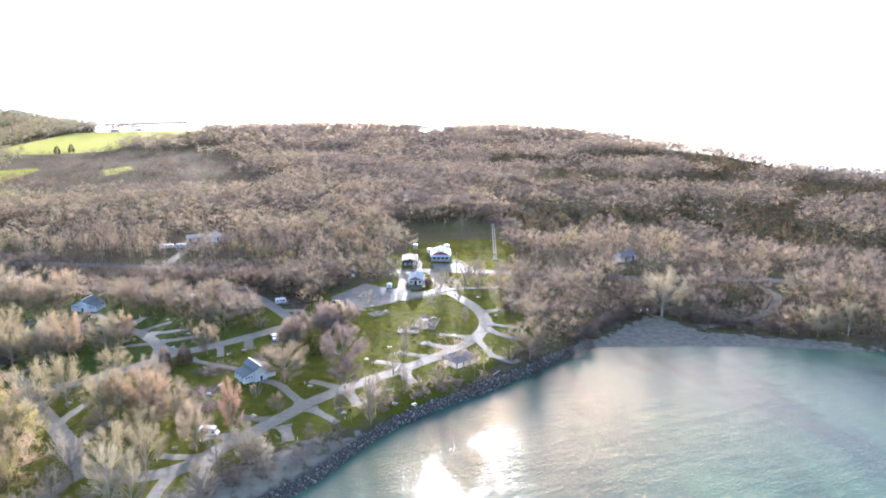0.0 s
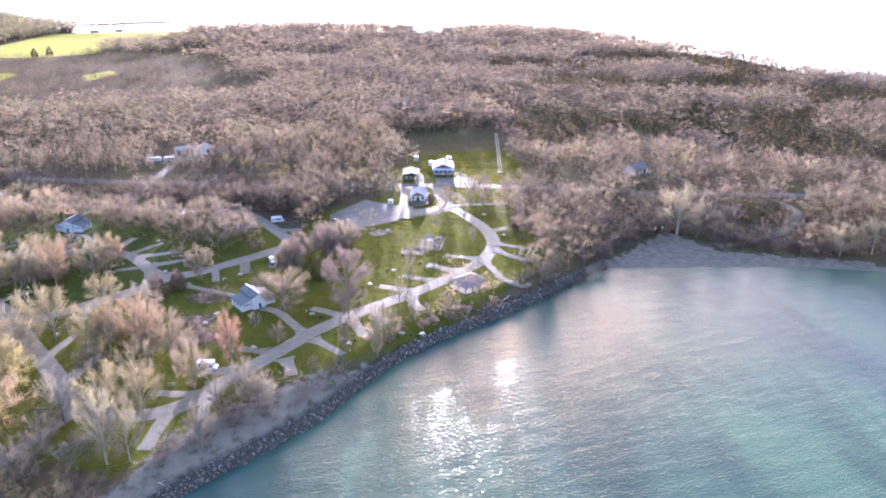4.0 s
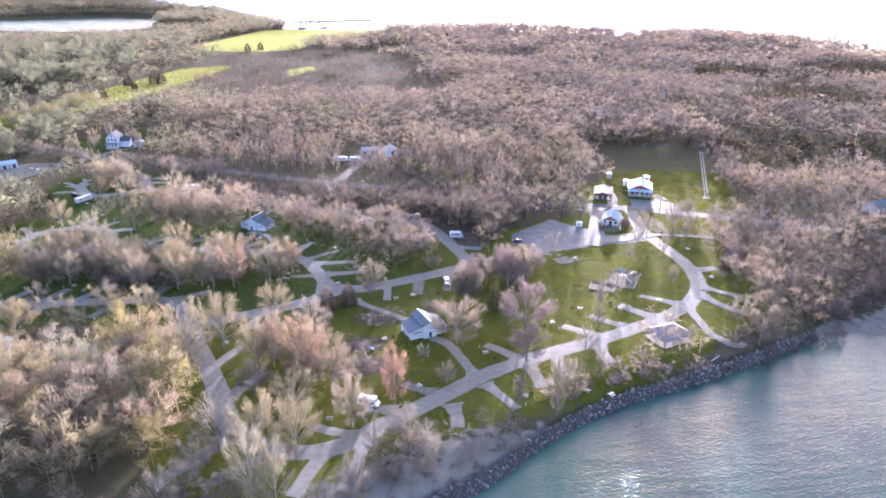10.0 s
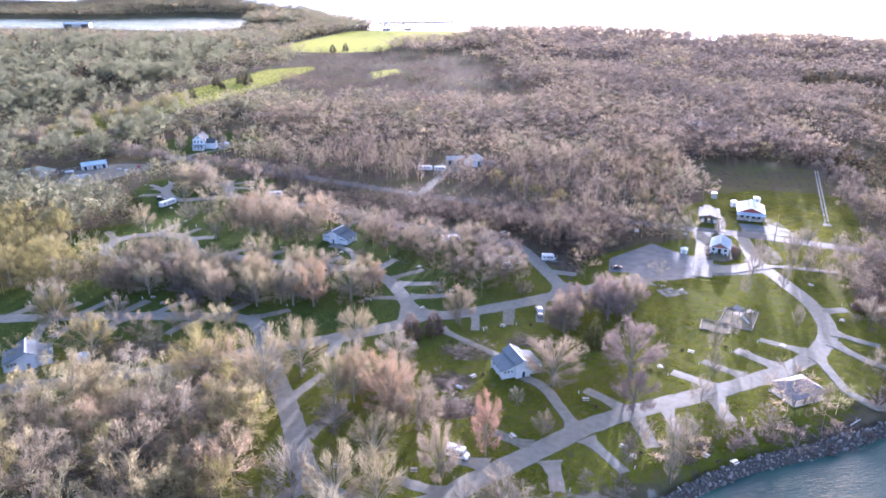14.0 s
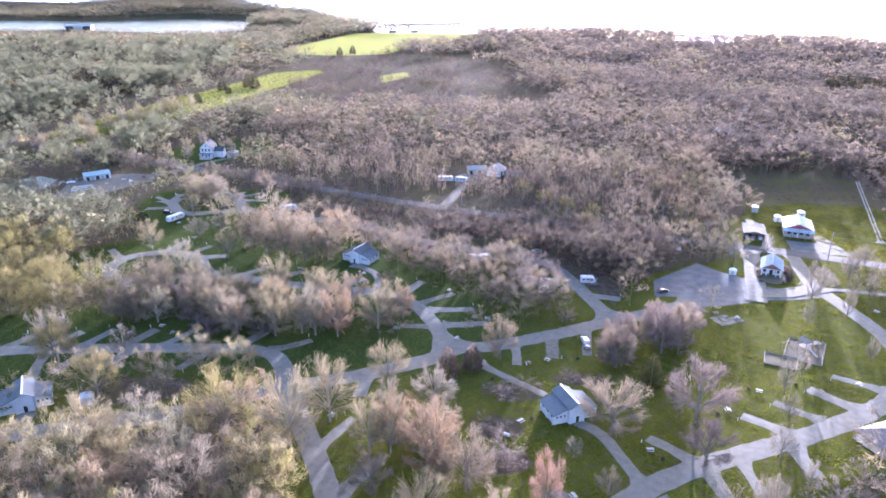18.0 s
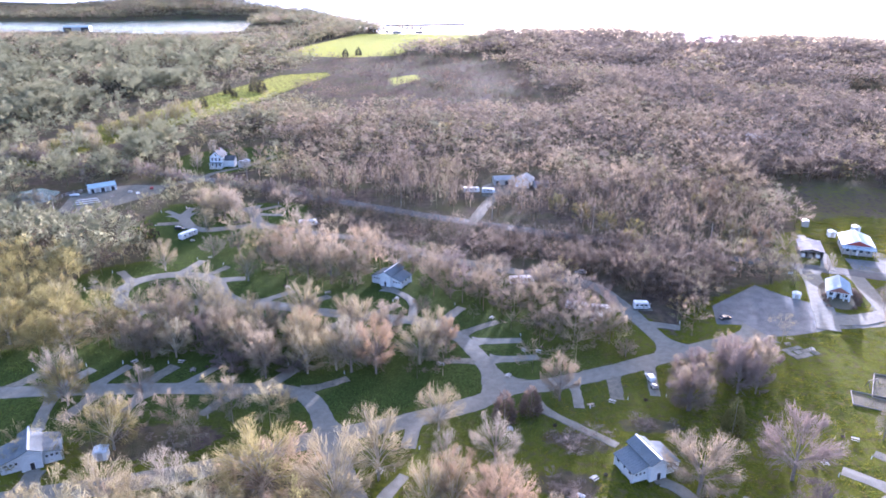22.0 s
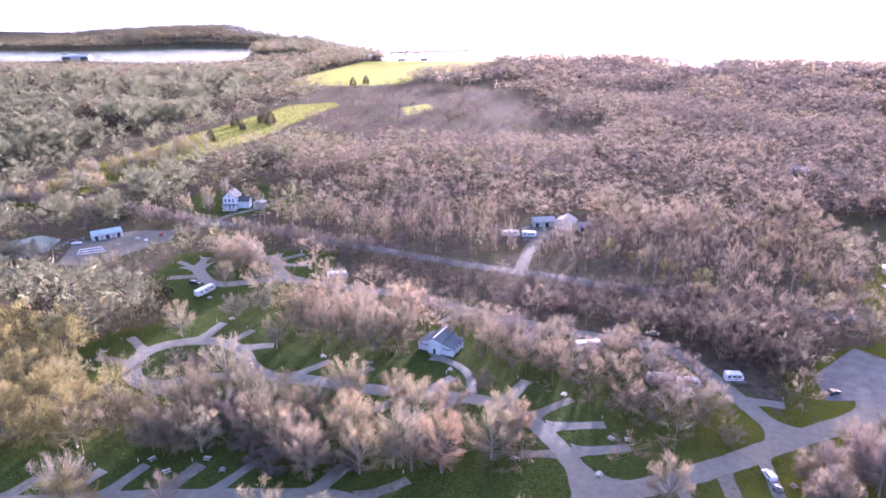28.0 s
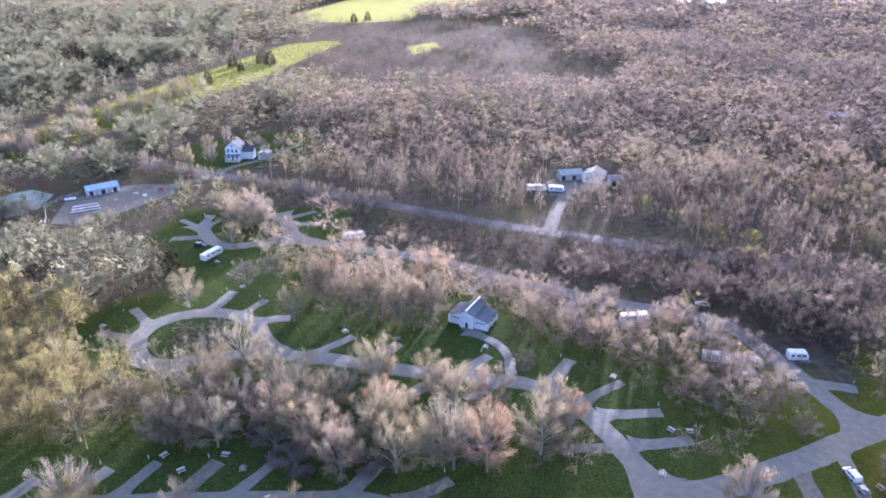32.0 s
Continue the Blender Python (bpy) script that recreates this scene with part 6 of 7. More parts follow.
utility_trailer(30.3, 145.8, 93)


def travel_trailer(x, y, turn, length, label, stripe=TAN):
    """A boxy white caravan with rounded ends, a stripe, windows, door and awning."""
    ob = thing("travel_trailer", x, y, Z0 + 0.06, turn, label, "travel trailer", "travel trailers of the camp", size=TRUE)
    L = length / 2
    bm = bmesh.new()
    prism(bm, [(-L, 0.55), (L - 0.5, 0.55), (L, 1.0), (L, 2.1), (L - 0.6, 2.95), (-L + 0.25, 3.0), (-L, 2.7)], -1.2, 1.2)
    soften(bm, 0.09)
    part("body", bm, VEH_W, ob)
    for s in (-1, 1):
        boxes("stripe", [(0, s * 1.205, 1.0, length - 0.6, 0.03, 0.28)], stripe, ob, "coloured side stripe")
        for wx in (-L * 0.6, -L * 0.05, L * 0.55):
            boxes("side_window", [(wx, s * 1.21, 1.65, 0.95, 0.04, 0.65)], GLASS_D, ob)
        for wx in (-0.45, 0.45):
            wheel(ob, wx - 0.3, s * 1.1, 0.34, 0.22)
    boxes("door", [(L * 0.25, -1.22, 0.75, 0.7, 0.05, 1.85)], TAN, ob)
    for vx, vw in ((-L * 0.4, 0.8), (L * 0.3, 0.6)):
        boxes("roof_vent", [(vx, 0, 2.98, vw, vw, 0.22)], WHITE, ob)
    boxes("awning", [(0, -1.3, 2.6, length * 0.6, 0.16, 0.16)], STEEL, ob)
    boxes("drawbar", [(L + 0.6, 0, 0.5, 1.4, 0.14, 0.12)], BLACK, ob)
    for gy in (0.2, -0.2):
        boxes("gas_bottle", [(L + 0.35, gy, 0.6, 0.3, 0.3, 0.55)], WHITE, ob, "", 0.08)
    return ob


travel_trailer(-94.3, 233.4, 62, 9.6, "long white travel trailer parked beside a dark car")
travel_trailer(-58.0, 244.6, 11, 8.6, "white travel trailer under bare trees by the back road")
travel_trailer(20.8, 182.0, -14, 8.0, "white travel trailer half hidden by bare branches", BLUE_P)
travel_trailer(26.4, 180.2, -8, 7.6, "pale travel trailer beside another in the trees")
travel_trailer(24.5, 175.8, -10, 4.6, "short white camping trailer behind branches")
travel_trailer(8.5, 198.0, 8, 9.4, "long white travel trailer along the back road", BLUE_P)
travel_trailer(37.2, 182.4, -4, 5.5, "small white camping trailer near the road bend")
travel_trailer(-1.8, 283.0, -2, 8.8, "old white trailer stored by the farm sheds")
travel_trailer(4.6, 281.8, -8, 7.0, "second pale trailer stored by the farm sheds", BLUE_P)


def camper_van(x, y, turn):
    ob = vehicle("camper_van", x, y, turn, [(-3.1, 0.5), (2.9, 0.5), (3.0, 1.1), (2.2, 1.35), (1.7, 2.05), (2.1, 2.2), (2.0, 2.85), (-2.9, 3.0), (-3.1, 2.7)], 2.2,
                 [(-2.5, -1.6, 1.6, 2.3), (-1.0, -0.1, 1.6, 2.3), (1.05, 1.75, 1.3, 1.9)], (-1.8, 2.0), VEH_W, "white camper van with an overcab bunk on the lawn", "camper van",
                 [("windscreen", [(2.02, 0, 1.4, 0.05, 1.8, 0.55)], GLASS_D, "dark windscreen"), ("stripe", [(-0.8, 1.11, 1.15, 4, 0.03, 0.2), (-0.8, -1.11, 1.15, 4, 0.03, 0.2)], BLUE_P, "blue side stripe"),
                  ("roof_box", [(-1.2, 0, 2.95, 1.4, 1.0, 0.3)], WHITE, ""), ("awning", [(-0.8, -1.17, 2.6, 3.2, 0.14, 0.14)], STEEL, "")])
    return ob


camper_van(8.6, 91.4, -22)


# ---- camp furniture ----
def picnic_table(material, label):
    ob = thing("picnic_table", 0, 0, 0, 0, label, "picnic table", "picnic tables of the camp", size=TRUE)
    for i in range(5):
        boxes("top_plank", [(0, -0.3 + i * 0.15, 0.72, 1.85, 0.14, 0.045)], material, ob)
    for s in (-1, 1):
        boxes("bench", [(0, s * 0.68, 0.42, 1.85, 0.27, 0.045)], material, ob)
    for sx in (-0.65, 0.65):
        bm = bmesh.new()
        for s in (-1, 1):
            rod(bm, (sx, s * 0.7, 0), (sx, s * 0.22, 0.72), 0.045, 0.045, 4)
        box(bm, sx, 0, 0.36, 0.05, 1.6, 0.08)
        part("leg_frame", bm, WOOD, ob)
    return ob


TABLES_A = [(34.8, 109.3), (39.9, 91.4), (53, 91.8), (46.2, 95.2), (53.4, 121.9), (62.3, 128.6), (84.3, 131.3), (75, 128.4), (-12.4, 88.6), (0.7, 150.3), (5.4, 161), (16.1, 139.4), (-0.6, 131.6),
            (20.6, 140.8), (12.4, 117.9), (33.6, 146.6)]
TABLES_B = [(8.4, 160.6), (-1, 177), (-54.8, 194.9), (-43.4, 191.6), (-25, 188), (-13.8, 155.2), (-76.4, 152.4), (-66.5, 152.5), (-70.2, 156), (-80.4, 156), (-68.6, 178.6), (-40.6, 170.6), (-24, 119.6),
            (38.9, 94.2), (57.4, 89.9), (-17.8, 73)]
TABLES_C = [(112, 152.6), (104.6, 144), (107, 165), (66, 164), (70.5, 161.5), (-92, 230), (-104, 262), (-70, 262), (-108, 198), (-82, 216), (19, 97.2), (1, 87.6)]
table_a = picnic_table(WOOD_L, "pale weathered wooden picnic table on the grass")
table_b = picnic_table(WOOD, "grey weathered wooden picnic table on the grass")
for n, (x, y) in enumerate(TABLES_A + TABLES_B + TABLES_C):
    src = table_b if n % 4 == 3 else table_a
    m = pose(x, y, Z0, 0, 0, (n * 67) % 180)
    if n in (0, 3):
        src.matrix_basis = m @ Matrix.Scale(TRUE, 4)
    else:
        copy_thing(src, m)

fire_ring = thing("fire_ring", 0, 0, 0, 0, "low rusty iron fire ring on bare soil", "fire ring", "fire rings of the camp", size=TRUE)
bm = bmesh.new()
bmesh.ops.create_cone(bm, cap_ends=False, segments=16, radius1=0.5, radius2=0.5, depth=0.35, matrix=Matrix.Translation((0, 0, 0.17)))
bmesh.ops.solidify(bm, geom=bm.faces[:], thickness=0.04)
part("ring", bm, FIRE, fire_ring)
boxes("grate", [(-0.25 + 0.1 * i, 0.1, 0.34, 0.03, 0.8, 0.02) for i in range(6)], BLACK, fire_ring)
RINGS = [(36.4, 106.9), (41.6, 92.6), (54.6, 90.2), (51.2, 121), (60.6, 129.6), (71.2, 131.4), (-2.2, 134), (8, 133), (14.6, 119), (9.6, 162.6), (-56, 196.4), (-78, 152), (-64, 154), (27.4, 141.5)]
for n, (x, y) in enumerate(RINGS):
    if n:
        copy_thing(fire_ring, pose(x, y, Z0, 0, 0, n * 40))
    else:
        fire_ring.matrix_basis = pose(x, y, Z0) @ Matrix.Scale(TRUE, 4)

post = thing("site_post", 0, 0, 0, 0, "short white wooden camp site post by a pad", "post", "camp site posts", size=TRUE)
boxes("stake", [(0, 0, 0, 0.14, 0.14, 1.1)], WHITE, post)
boxes("cap", [(0, 0, 1.1, 0.2, 0.2, 0.06)], WOOD, post)
for n, (x0, y0, x1, y1) in enumerate(PADS):
    dx, dy = x1 - x0, y1 - y0
    ln = math.hypot(dx, dy)
    m = pose(x1 - dy / ln * 2.1, y1 + dx / ln * 2.1, Z0, 0, 0, n * 31)
    if n:
        copy_thing(post, m)
    else:
        post.matrix_basis = m @ Matrix.Scale(TRUE, 4)


def notice(x, y, turn, w, h, label):
    ob = thing("notice_board", x, y, Z0, turn, label, "sign", size=TRUE)
    for s in (-1, 1):
        boxes("post", [(s * w * 0.4, 0, 0, 0.1, 0.1, 1.2 + h)], WOOD, ob)
    boxes("panel", [(0, -0.06, 1.1, w, 0.06, h)], WHITE, ob, "plain white panel")
    boxes("trim", [(0, -0.07, 1.1 + h, w + 0.1, 0.1, 0.06)], WOOD, ob)


notice(69.3, 205.5, -20, 2.0, 1.7, "white roadside board on posts at the wood's edge")
notice(154, 130.5, 10, 1.0, 1.0, "white notice board at the back of the beach")
notice(156.6, 130.2, 10, 1.0, 1.0, "second white notice board at the beach")
notice(84.5, 203, -10, 1.6, 1.0, "white entrance board beside the office drive")

# rolled canoe-like tank on the lawn
tank = thing("white_drum", 9.4, 113.6, Z0, -35, "white plastic drum lying on the lawn by brush", "drum", size=TRUE)
bm = bmesh.new()
rod(bm, (-0.9, 0, 0.45), (0.9, 0, 0.45), 0.45, 0.45, 14)
soften(bm, 0.12)
part("shell", bm, WHITE, tank, "", True)
boxes("cradle", [(-0.5, 0, 0, 0.12, 0.8, 0.15), (0.5, 0, 0, 0.12, 0.8, 0.15)], WOOD, tank)
gas = thing("gas_tank", -151.8, 277.2, Z0, 22, "long white gas tank on cradles at the yard's edge", "tank", size=TRUE)
bm = bmesh.new()
rod(bm, (-2.4, 0, 0.9), (2.4, 0, 0.9), 0.6, 0.6, 14)
soften(bm, 0.2)
part("shell", bm, WHITE, gas, "", True)
boxes("cradle", [(-1.5, 0, 0, 0.3, 0.9, 0.45), (1.5, 0, 0, 0.3, 0.9, 0.45)], STEEL, gas)


def dock_frames(x, y, turn):
    ob = thing("stacked_dock_frames", x, y, Z0, turn, "white steel dock frames stacked in the yard", "dock frames")
    for k in range(3):
        boxes("frame_rail", [(0, -1 + 2 * k, 0.3 + 0.2 * k, 9 - k, 0.22, 0.22)], WHITE, ob)
    for i in range(4):
        boxes("cross_bar", [(-3.6 + i * 2.4, 1, 0.5, 0.2, 4.2, 0.16)], STEEL, ob)
    for sx in (-3.8, 3.8):
        boxes("trestle", [(sx, 0, 0, 0.2, 2.6, 0.3)], WOOD, ob)


dock_frames(-143, 268.5, 26)
for n, (x, y, w, d, h, m) in enumerate(((-133, 282.5, 2.2, 1.4, 1.0, TAN), (-129.5, 281, 1.6, 1.6, 0.8, WHITE), (-137.5, 277, 2.8, 1.2, 0.5, WOOD), (-126.5, 287, 2.4, 1.8, 1.2, RED), (-147.5, 280.6, 1.8, 1.2, 1.1, STEEL))):
    ob = thing("stored_crate", x, y, Z0, n * 37, "stored crate of yard materials on gravel", "crate", "yard crates", size=TRUE)
    boxes("box", [(0, 0, 0, w, d, h)], m, ob, "", 0.04)
    boxes("skid", [(0, -d * 0.3, -0.02, w, 0.12, 0.12), (0, d * 0.3, -0.02, w, 0.12, 0.12)], WOOD, ob)

fence = thing("yard_fence", 0, 0, 0, 0, "light post-and-wire fence round the yard", "fence")
line = [(-148.6, 254), (-152, 262), (-156.5, 270), (-155, 278), (-150, 284)]
for (x0, y0), (x1, y1) in zip(line, line[1:]):
    for k in range(3):
        x, y = x0 + (x1 - x0) * k / 3, y0 + (y1 - y0) * k / 3
        boxes("post", [(x, y, Z0, 0.12, 0.12, 1.3)], WOOD_L, fence)
    bm = bmesh.new()
    for z in (0.4, 0.8, 1.2):
        rod(bm, (x0, y0, Z0 + z), (x1, y1, Z0 + z), 0.03, 0.03, 4)
    part("wire", bm, STEEL, fence)


# playground
def timber_pit(corners, label):
    ob = thing("play_pit", 0, 0, 0, 0, label, "play pit")
    for (x0, y0), (x1, y1) in zip(corners, corners[1:] + corners[:1]):
        bm = bmesh.new()
        rod(bm, (x0, y0, Z0 + 0.12), (x1, y1, Z0 + 0.12), 0.13, 0.13, 4)
        part("timber", bm, WOOD, ob)
    bm = bmesh.new()
    bm.faces.new([bm.verts.new((x, y, Z0 + 0.05)) for x, y in corners])
    part("mulch", bm, MULCH, ob)


timber_pit([(78.9, 151.5), (86, 148.6), (80.2, 138.8), (73.4, 142.6)], "timber-edged mulch pit under the climbing frame")
timber_pit([(70.4, 145), (76.6, 142), (74, 137.2), (68.2, 140)], "smaller timber-edged pit beside the playground")
play = thing("climbing_frame", 79.6, 145.6, Z0, 25, "wooden climbing frame with slide and roofed platform", "playground", size=0.85)
for sx in (-1.2, 1.2):
    for sy in (-1.2, 1.2):
        boxes("post", [(sx, sy, 0, 0.16, 0.16, 3.0)], WOOD, play)
boxes("platform", [(0, 0, 1.4, 2.6, 2.6, 0.1)], WOOD, play)
bm = bmesh.new()
roof_pair(bm, 1.4, 3.0, 3.8, -1.5, 1.5, 0.07, 0.1)
part("roof", bm, WOOD, play, "weathered board roof")
bm = bmesh.new()
box(bm, 0, 0, 0, 0.7, 3.4, 0.06)
bmesh.ops.transform(bm, matrix=Matrix.Translation((0, -2.5, 0.8)) @ Euler((radians(24), 0, 0)).to_matrix().to_4x4(), verts=bm.verts[:])
part("slide", bm, TAN, play, "tan plastic slide")
for i in range(5):
    boxes("rung", [(1.9, 0, 0.3 + 0.28 * i, 0.06, 1.2, 0.06)], WOOD_L, play)
boxes("bridge", [(2.9, 0, 1.3, 2.2, 1.1, 0.08)], WOOD, play)
for sx in (4.0, 5.4):
    for sy in (-0.9, 0.9):
        boxes("tower_post", [(sx, sy, 0, 0.14, 0.14, 2.4)], WOOD, play)
boxes("tower_deck", [(4.7, 0, 1.3, 1.6, 2.0, 0.1)], WOOD, play)
swing = thing("swing_set", 75.6, 146.6, Z0, 20, "wooden swing set beside the climbing frame", "swing", size=TRUE)
boxes("beam", [(0, 0, 2.3, 3.6, 0.16, 0.16)], WOOD, swing)
for sx in (-1.7, 1.7):
    for s in (-1, 1):
        bm = bmesh.new()
        rod(bm, (sx, s * 0.9, 0), (sx, 0, 2.4), 0.08, 0.08, 6)
        part("leg", bm, WOOD, swing)
for sx in (-0.8, 0.8):
    boxes("swing_seat", [(sx, 0, 0.5, 0.5, 0.2, 0.04)], BLACK, swing)
    boxes("chain", [(sx - 0.22, 0, 0.5, 0.02, 0.02, 1.85), (sx + 0.22, 0, 0.5, 0.02, 0.02, 1.85)], STEEL, swing)

# stone terrace by the parking lot
terrace = thing("stone_terrace", 67.5, 161, Z0, 20, "low pale stone terrace with broken slabs by the road", "terrace")
for i in range(4):
    for k in range(3):
        if (i, k) != (3, 2):
            jx, jy, jt = rng.uniform(-0.15, 0.15), rng.uniform(-0.12, 0.12), rng.uniform(-0.12, 0.12)
            boxes("slab", [(-2.6 + i * 1.75 + jx, -1.8 + k * 1.6 + jy, 0, rng.uniform(1.5, 1.75), rng.uniform(1.4, 1.6), rng.uniform(0.06, 0.16), jt)], ROAD if (i + k) % 3 else GRAVEL, terrace, "", 0.05)

# a pair of pale wheel ruts across the meadow
for side in (-0.55, 0.55):
    ribbon("meadow_track", [(136.4 + side, 214), (144 + side, 231.6), (152 + side, 250), (160 + side, 268.5), (167 + side, 284.6)], 0.42, RUT, 0.03, "pale bare wheel rut across the meadow grass", "track")

POLES = [(-124, 313), (-92, 298.5), (-60, 282.5), (-28, 266), (4, 251.5), (36, 238.5), (69, 223.5), (112, 199.5), (146, 193), (186, 172.5), (226, 154)]
pole = thing("utility_pole", 0, 0, 0, 0, "grey wooden utility pole along the highway", "utility pole", "utility poles")
bm = bmesh.new()
rod(bm, (0, 0, -0.3), (0, 0, 9.0), 0.16, 0.11, 7)
part("mast", bm, WOOD, pole)
boxes("crossarm", [(0, 0, 8.2, 0.12, 2.2, 0.14)], WOOD, pole)
for k in (-0.9, 0, 0.9):
    boxes("insulator", [(0, k, 8.34, 0.1, 0.1, 0.18)], STEEL, pole)
for n, (x, y) in enumerate(POLES):
    m = pose(x, y, Z0, 0, 0, -26)
    if n:
        copy_thing(pole, m)
    else:
        pole.matrix_basis = m
wires = thing("power_lines", 0, 0, 0, 0, "thin sagging power lines along the highway", "power lines")
for (x0, y0), (x1, y1) in zip(POLES, POLES[1:]):
    for k in (-0.9, 0.9):
        bm = bmesh.new()
        rings = []
        for i in range(9):
            t = i / 8
            x, y, z = x0 + (x1 - x0) * t + k * 0.4, y0 + (y1 - y0) * t + k * 0.9, Z0 + 8.5 - 4.0 * t * (1 - t)
            rings.append([bm.verts.new((x + 0.02 * math.cos(q), y, z + 0.02 * math.sin(q))) for q in (0.0, 2.1, 4.2)])
        for ra, rb in zip(rings, rings[1:]):
            for q in range(3):
                bm.faces.new((ra[q], ra[(q + 1) % 3], rb[(q + 1) % 3], rb[q]))
        part("wire", bm, BLACK, wires)

# driftwood on the beach
log = thing("driftwood_log", 164.8, 110.6, 0.55, 20, "dark driftwood log stranded on the beach", "log")
bm = bmesh.new()
rod(bm, (-1.8, 0, 0.2), (1.6, 0.2, 0.25), 0.22, 0.14, 8)
rod(bm, (0.4, 0.1, 0.25), (1.1, 0.8, 0.6), 0.09, 0.05, 6)
part("stem", bm, WOOD, log)
for x, y, t in ((86.8, 104.2, 30), (-2, 58.3, -50)):
    ob = thing("driftwood_branch", x, y, 2.4, t, "bleached driftwood branch lying on the bank rocks", "driftwood")
    bm = bmesh.new()
    rod(bm, (-1.6, 0, 0), (1.6, 0, 0.3), 0.14, 0.07, 6)
    rod(bm, (0.3, 0, 0.2), (1.0, 0.6, 0.6), 0.06, 0.03, 5)
    part("stem", bm, WOOD_L, ob)

# dark cedars in rows on the grass strip and by the far field
for x, y, h in ((-161, 462, 8), (-160, 513, 9), (-145, 524, 10), (-138, 519, 10), (-152, 500, 6), (-170, 430, 6), (-107, 733, 9), (-96, 748, 9), (-148, 545, 8)):
    plant("d", x, y, h, h * 0.34)
for n in range(44):
    y = 322 + 125 * (n / 44) + rng.uniform(-4, 4)
    x = np.interp(y, [326, 366, 392, 432, 470], [-188, -180, -176, -165, -152]) + rng.uniform(-16, 10)
    plant("cgwyc"[n % 5], x, y, rng.uniform(6, 11), rng.uniform(2.6, 4.4))
# slim bare trees round the office and along the highway
for x, y, h, r in ((98.9, 182.5, 8, 1.6), (97.8, 161.9, 9, 1.7), (115.8, 182.7, 8, 2), (45.4, 86.7, 9, 1.8), (51.9, 95.9, 6, 1.8), (58.2, 98.6, 7, 2), (63.7, 118.5, 7, 1.9), (38.2, 88.5, 8, 1.8),
                   (74.2, 135.1, 7, 1.6), (20.7, 107.1, 5, 1.7), (92, 141, 7, 1.5), (86, 158, 7, 1.6), (117.4, 193.3, 7, 3), (121, 196, 7, 2.8), (127, 190, 6.5, 3), (113, 189, 6, 2.4), (134.5, 185.7, 6.5, 3), (104.5, 172, 8, 2), (98.2, 176, 9, 1.6), (85, 203, 8, 2.6), (80, 205, 8.5, 3),
                   (96, 204.5, 7, 1.8), (124, 182, 7, 2.8), (130, 178, 7, 3), (110, 174, 6.5, 2.2)):
    plant("g", x, y, h, r)
for n in range(46):
    x = -204 + 3.4 * n + rng.uniform(-1, 1)
    y = np.interp(x, [-200, -160, -126, -112, -96, -81, -64.6, -46], [336, 320, 308, 302, 294.7, 287.2, 278.4, 269]) - 6 - rng.uniform(0, 4)
    if not -114 < x < -102:
        plant("gmgp"[n % 4], x, y, rng.uniform(5.5, 8.5), rng.uniform(2.4, 3.6))
# yellow-budding and russet trees at the edge of the wood behind the office
for x, y, h, r in ((77.3, 228, 8.5, 3.6), (76.8, 214, 8, 3.4), (44, 221, 8, 3.6), (40.3, 238, 8, 3.8), (48, 233, 7.5, 3.4), (34, 248, 8, 3.6), (27, 258, 8, 3.8), (76, 257, 8, 3.6)):
    plant("y", x, y, h, r)
for x, y, h, r in ((84.5, 224, 8.5, 4.2), (88.4, 275, 9.5, 4.6), (82, 262, 9, 4)):
    plant("o", x, y, h, r)
# brush inside the loop, between the site row's trees and on the sandy shore
for n in range(58):
    if n < 14:
        q = n * 2.4
        x, y = -84.5 + 6.5 * math.sqrt(n / 14) * math.cos(q), 193 + 5.5 * math.sqrt(n / 14) * math.sin(q)
    elif n < 32:
        x, y = rng.uniform(-76, -16), rng.uniform(157, 169)
    else:
        t = rng.uniform(0, 1)
        x, y = -4 + 44 * t + rng.uniform(-3, 3), 63 + 20 * t + rng.uniform(-3, 2.5)
    plant("b", x, y, rng.uniform(1.6, 3.6), rng.uniform(1.4, 2.8))
# low grey brush on the litter beds
for n in range(34):
    bx, by, bw, bh, turn = LITTER[n % 5]
    u, v = bw * rng.uniform(-0.75, 0.75), bh * rng.uniform(-0.7, 0.7)
    plant("b", bx + u * math.cos(turn) - v * math.sin(turn), by + u * math.sin(turn) + v * math.cos(turn), rng.uniform(0.9, 2.4), rng.uniform(0.9, 1.8))
# bare brush on the sandy shore
for x, y, h, r in ((14.9, 77.2, 5.5, 3.4), (9.7, 73.1, 4.8, 3.0), (19, 79.5, 4.5, 2.8), (24, 81, 3.5, 2.4), (30, 84, 3.0, 2.2), (5, 69, 4.5, 2.8), (0, 65, 4.2, 2.6), (36, 85, 2.5, 1.8), (12, 70, 3.2, 2.0)):
    plant("b", x, y, h, r)
# bare trunks at the pond
for n in range(16):
    plant("g", -180 + 1.6 * n + rng.uniform(-0.6, 0.6), 259.5 + 6 * ((n * 0.37) % 1), rng.uniform(5, 8), rng.uniform(1.3, 2.2))
# trees round the farmhouse, brush behind the beach
for n, (x, y) in enumerate(((-118, 316), (-121, 326), (-116, 334), (-104, 330), (-97, 314), (-125, 310), (-108, 338), (-94, 330))):
    plant("gcgp"[n % 4], x, y, 7 + n % 3 * 1.5, 3.0 + n % 2 * 0.6)
edge = smooth_line([(121, 121), (133, 124.5), (142, 128.5), (150, 132), (158, 134.5), (170, 122), (180, 111.5), (191, 103.5), (205, 96)], 2.0)
for n, p in enumerate(edge):
    for k in range(2):
        plant("bm"[(n + k) % 2], p.x + rng.uniform(-1.5, 3), p.y + rng.uniform(0, 5), rng.uniform(2.4, 5.5), rng.uniform(1.6, 3.0))
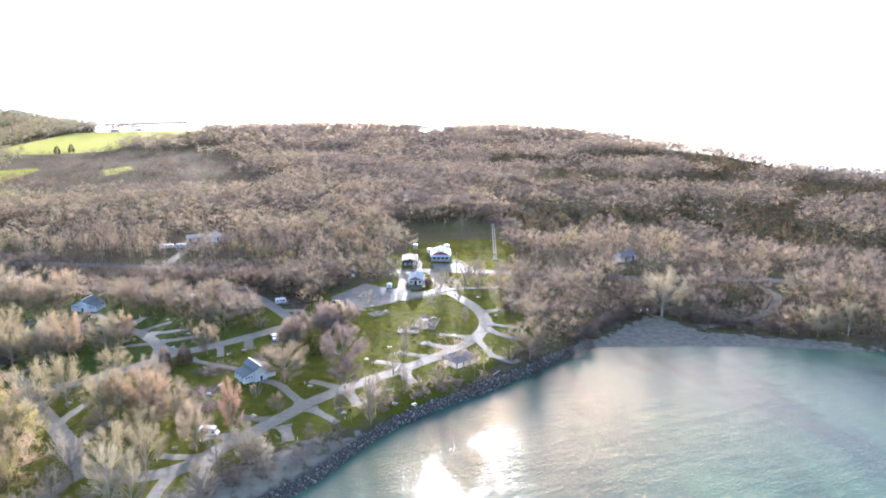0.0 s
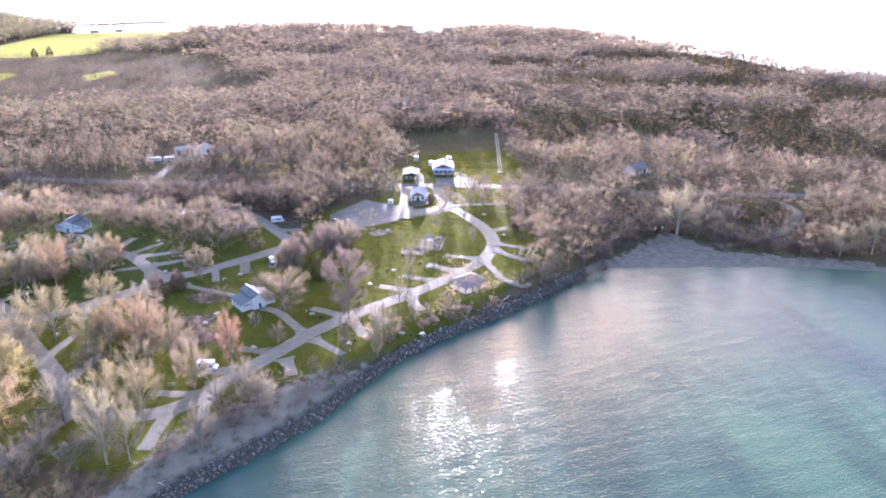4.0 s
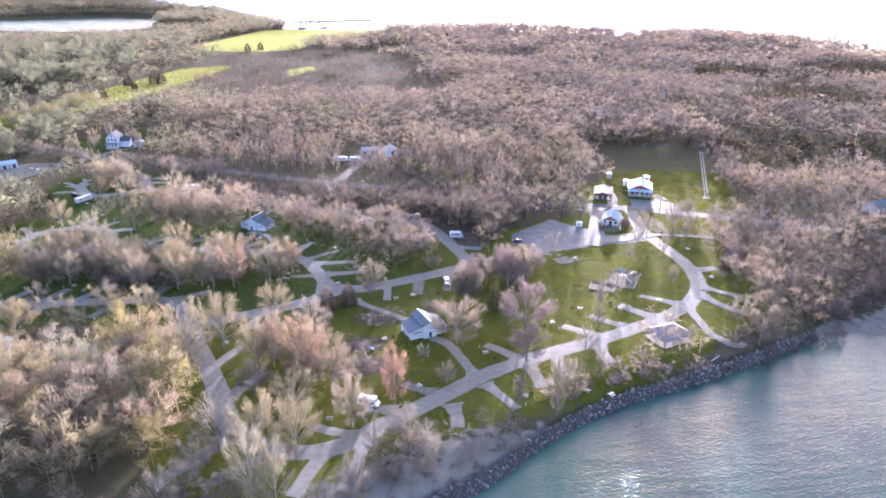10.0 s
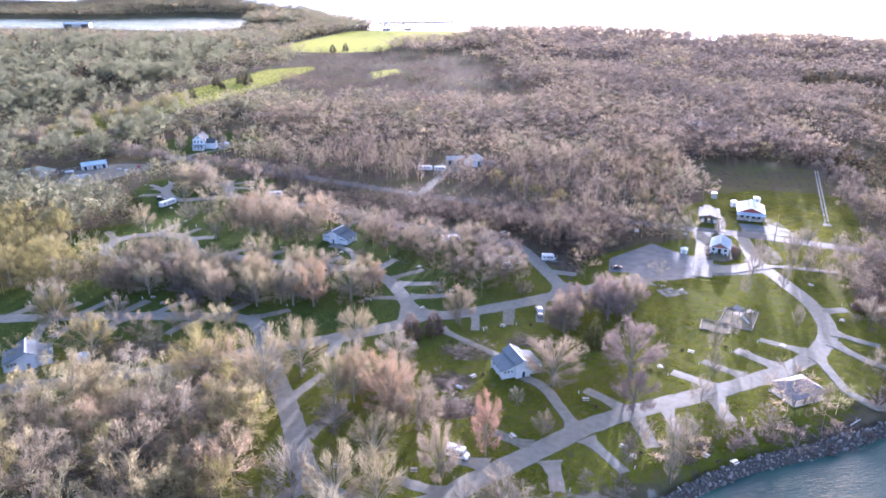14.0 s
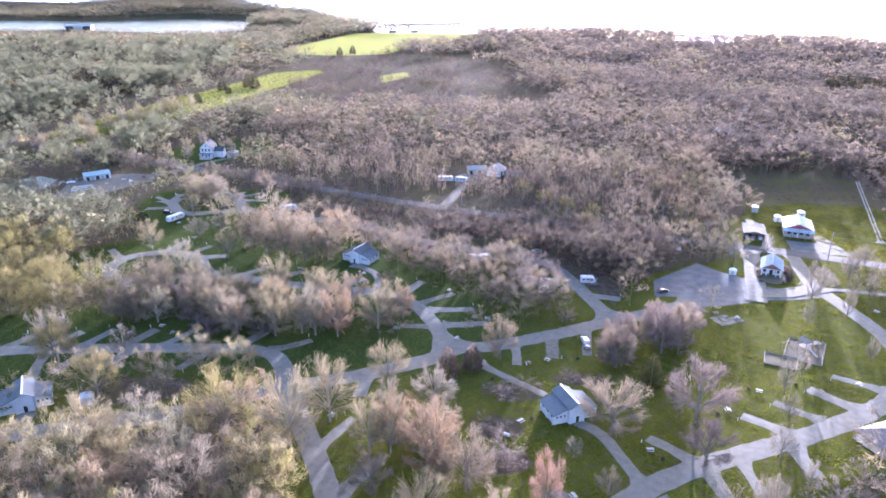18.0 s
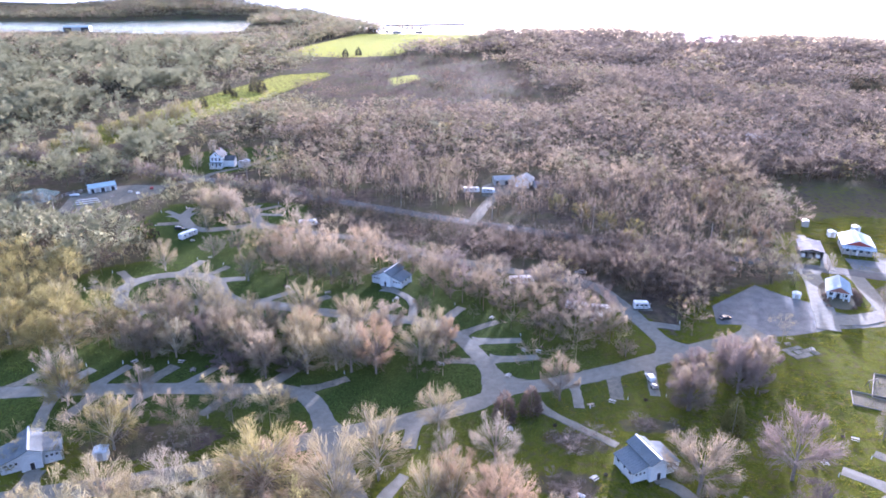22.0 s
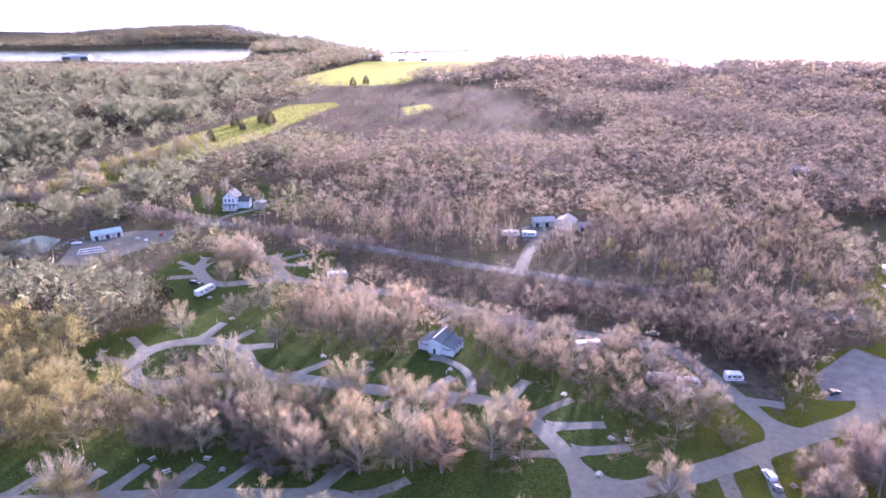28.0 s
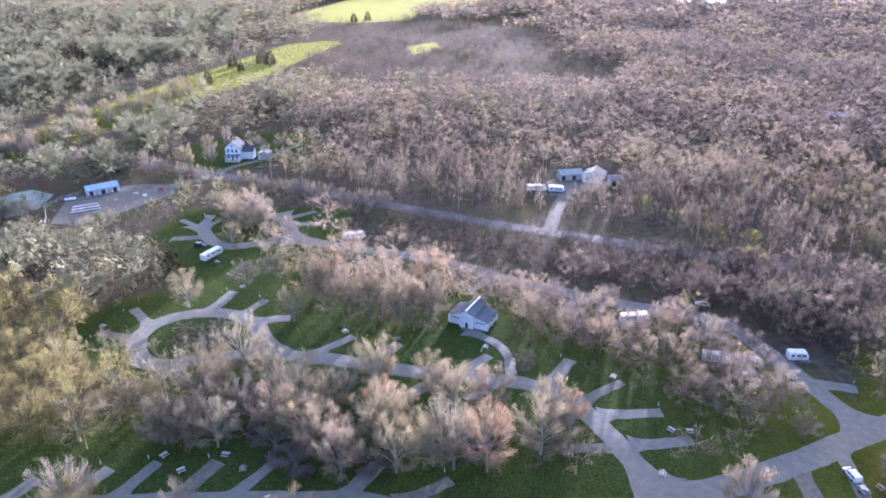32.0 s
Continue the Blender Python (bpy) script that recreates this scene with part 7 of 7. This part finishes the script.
# brush along the shore behind the rocks
for n in range(46):
    t = n / 45
    x = 50 + 72 * t + rng.uniform(-1.5, 1.5)
    y = 92 + 20.5 * t ** 1.05 + 2.0 * math.sin(t * 9) + rng.uniform(-1.5, 1.5)
    if n % 5 == 4 and t < 0.4:
        continue
    plant("b" if n % 3 else "m", x, y, rng.uniform(2.2, 4.6) * (0.6 + 0.5 * t), rng.uniform(1.3, 2.4))

# ---- bank of rocks along the shore (pieces last) ----
bank_line = smooth_line([(-9, 50), (-1, 55.5), (8, 60), (17, 64.2), (28.8, 70.4), (41.4, 80.4), (50.4, 86.4), (62.4, 92.4), (79.4, 98), (99.8, 106.2), (118, 114)], 0.6)
bm = bmesh.new()
rows = []
for i, p in enumerate(bank_line):
    d = (bank_line[min(i + 1, len(bank_line) - 1)] - bank_line[max(i - 1, 0)]).normalized()
    s = Vector((-d.y, d.x, 0))
    rows.append([bm.verts.new((p.x + s.x * o, p.y + s.y * o, z)) for o, z in ((-0.8, -0.9), (-0.1, 0.4), (0.6, 1.5), (1.2, 2.3))])
for a, b in zip(rows, rows[1:]):
    for k in range(3):
        bm.faces.new((a[k], a[k + 1], b[k + 1], b[k]))
bank = tagged(part("rock_bank", bm, ROCK_BED), "bank of dark broken rocks along the shore", "rock bank", kind="structure")
stones = []
for k in range(7):
    bm = bmesh.new()
    r = np.random.default_rng(300 + k)
    pts = unit(r.normal(size=(13, 3))) * r.uniform(0.8, 1.1, (13, 1)) * [0.75, 0.55, 0.45]
    for p in pts:
        bm.verts.new(p)
    hull = bmesh.ops.convex_hull(bm, input=bm.verts[:])
    bmesh.ops.delete(bm, geom=[v for v in bm.verts if not v.link_faces], context="VERTS")
    bmesh.ops.recalc_face_normals(bm, faces=bm.faces[:])
    bmesh.ops.triangulate(bm, faces=bm.faces[:])
    me = bpy.data.meshes.new("rock")
    bm.to_mesh(me)
    bm.free()
    me.materials.append(ROCK)
    stones.append(me)
spots = []
for i, p in enumerate(bank_line):
    d = (bank_line[min(i + 1, len(bank_line) - 1)] - bank_line[max(i - 1, 0)]).normalized()
    s = Vector((-d.y, d.x, 0))
    for k in range(6):
        o = -0.8 + k * 0.37 + rng.uniform(-0.25, 0.25)
        q = p + s * o + d * rng.uniform(-0.3, 0.3)
        z = np.interp(o, [-0.8, -0.1, 0.6, 1.2], [-0.9, 0.4, 1.5, 2.3])
        spots.append((q.x, q.y, z + rng.uniform(0.0, 0.3), rng.uniform(0.25, 0.5) * (1 + 0.9 * (rng.uniform() < 0.25))))
loose_v, loose_f, base_n, made = [], [], 0, 0
for x, y, z, size in spots:
    k = int(rng.integers(7))
    m = pose(x, y, z, rng.uniform(0, 360), rng.uniform(0, 360), rng.uniform(0, 360)) @ Matrix.Diagonal((size, size, size * 0.9, 1))
    if 8 < x < 52 and made < 300 and rng.uniform() < 0.55:
        ob = new("rock", stones[k])
        ob.parent = bank
        ob.matrix_basis = m
        made += 1
    else:
        v = [m @ w.co for w in stones[k].vertices]
        loose_v += [w.to_tuple() for w in v]
        loose_f += [[j + base_n for j in f.vertices] for f in stones[k].polygons]
        base_n += len(v)
rest = tagged(new("rock_bank_rest", mesh_from("rock_bank_rest", np.array(loose_v), np.array(loose_f), ROCK)), kind="stuff")
rest.parent = bank

# ---- the plan set out at full size ----
for ob in scene.objects:
    if ob.parent is None and ob.type in {"MESH", "EMPTY"}:
        ob.matrix_basis = Matrix.Scale(UNIT, 4) @ ob.matrix_basis
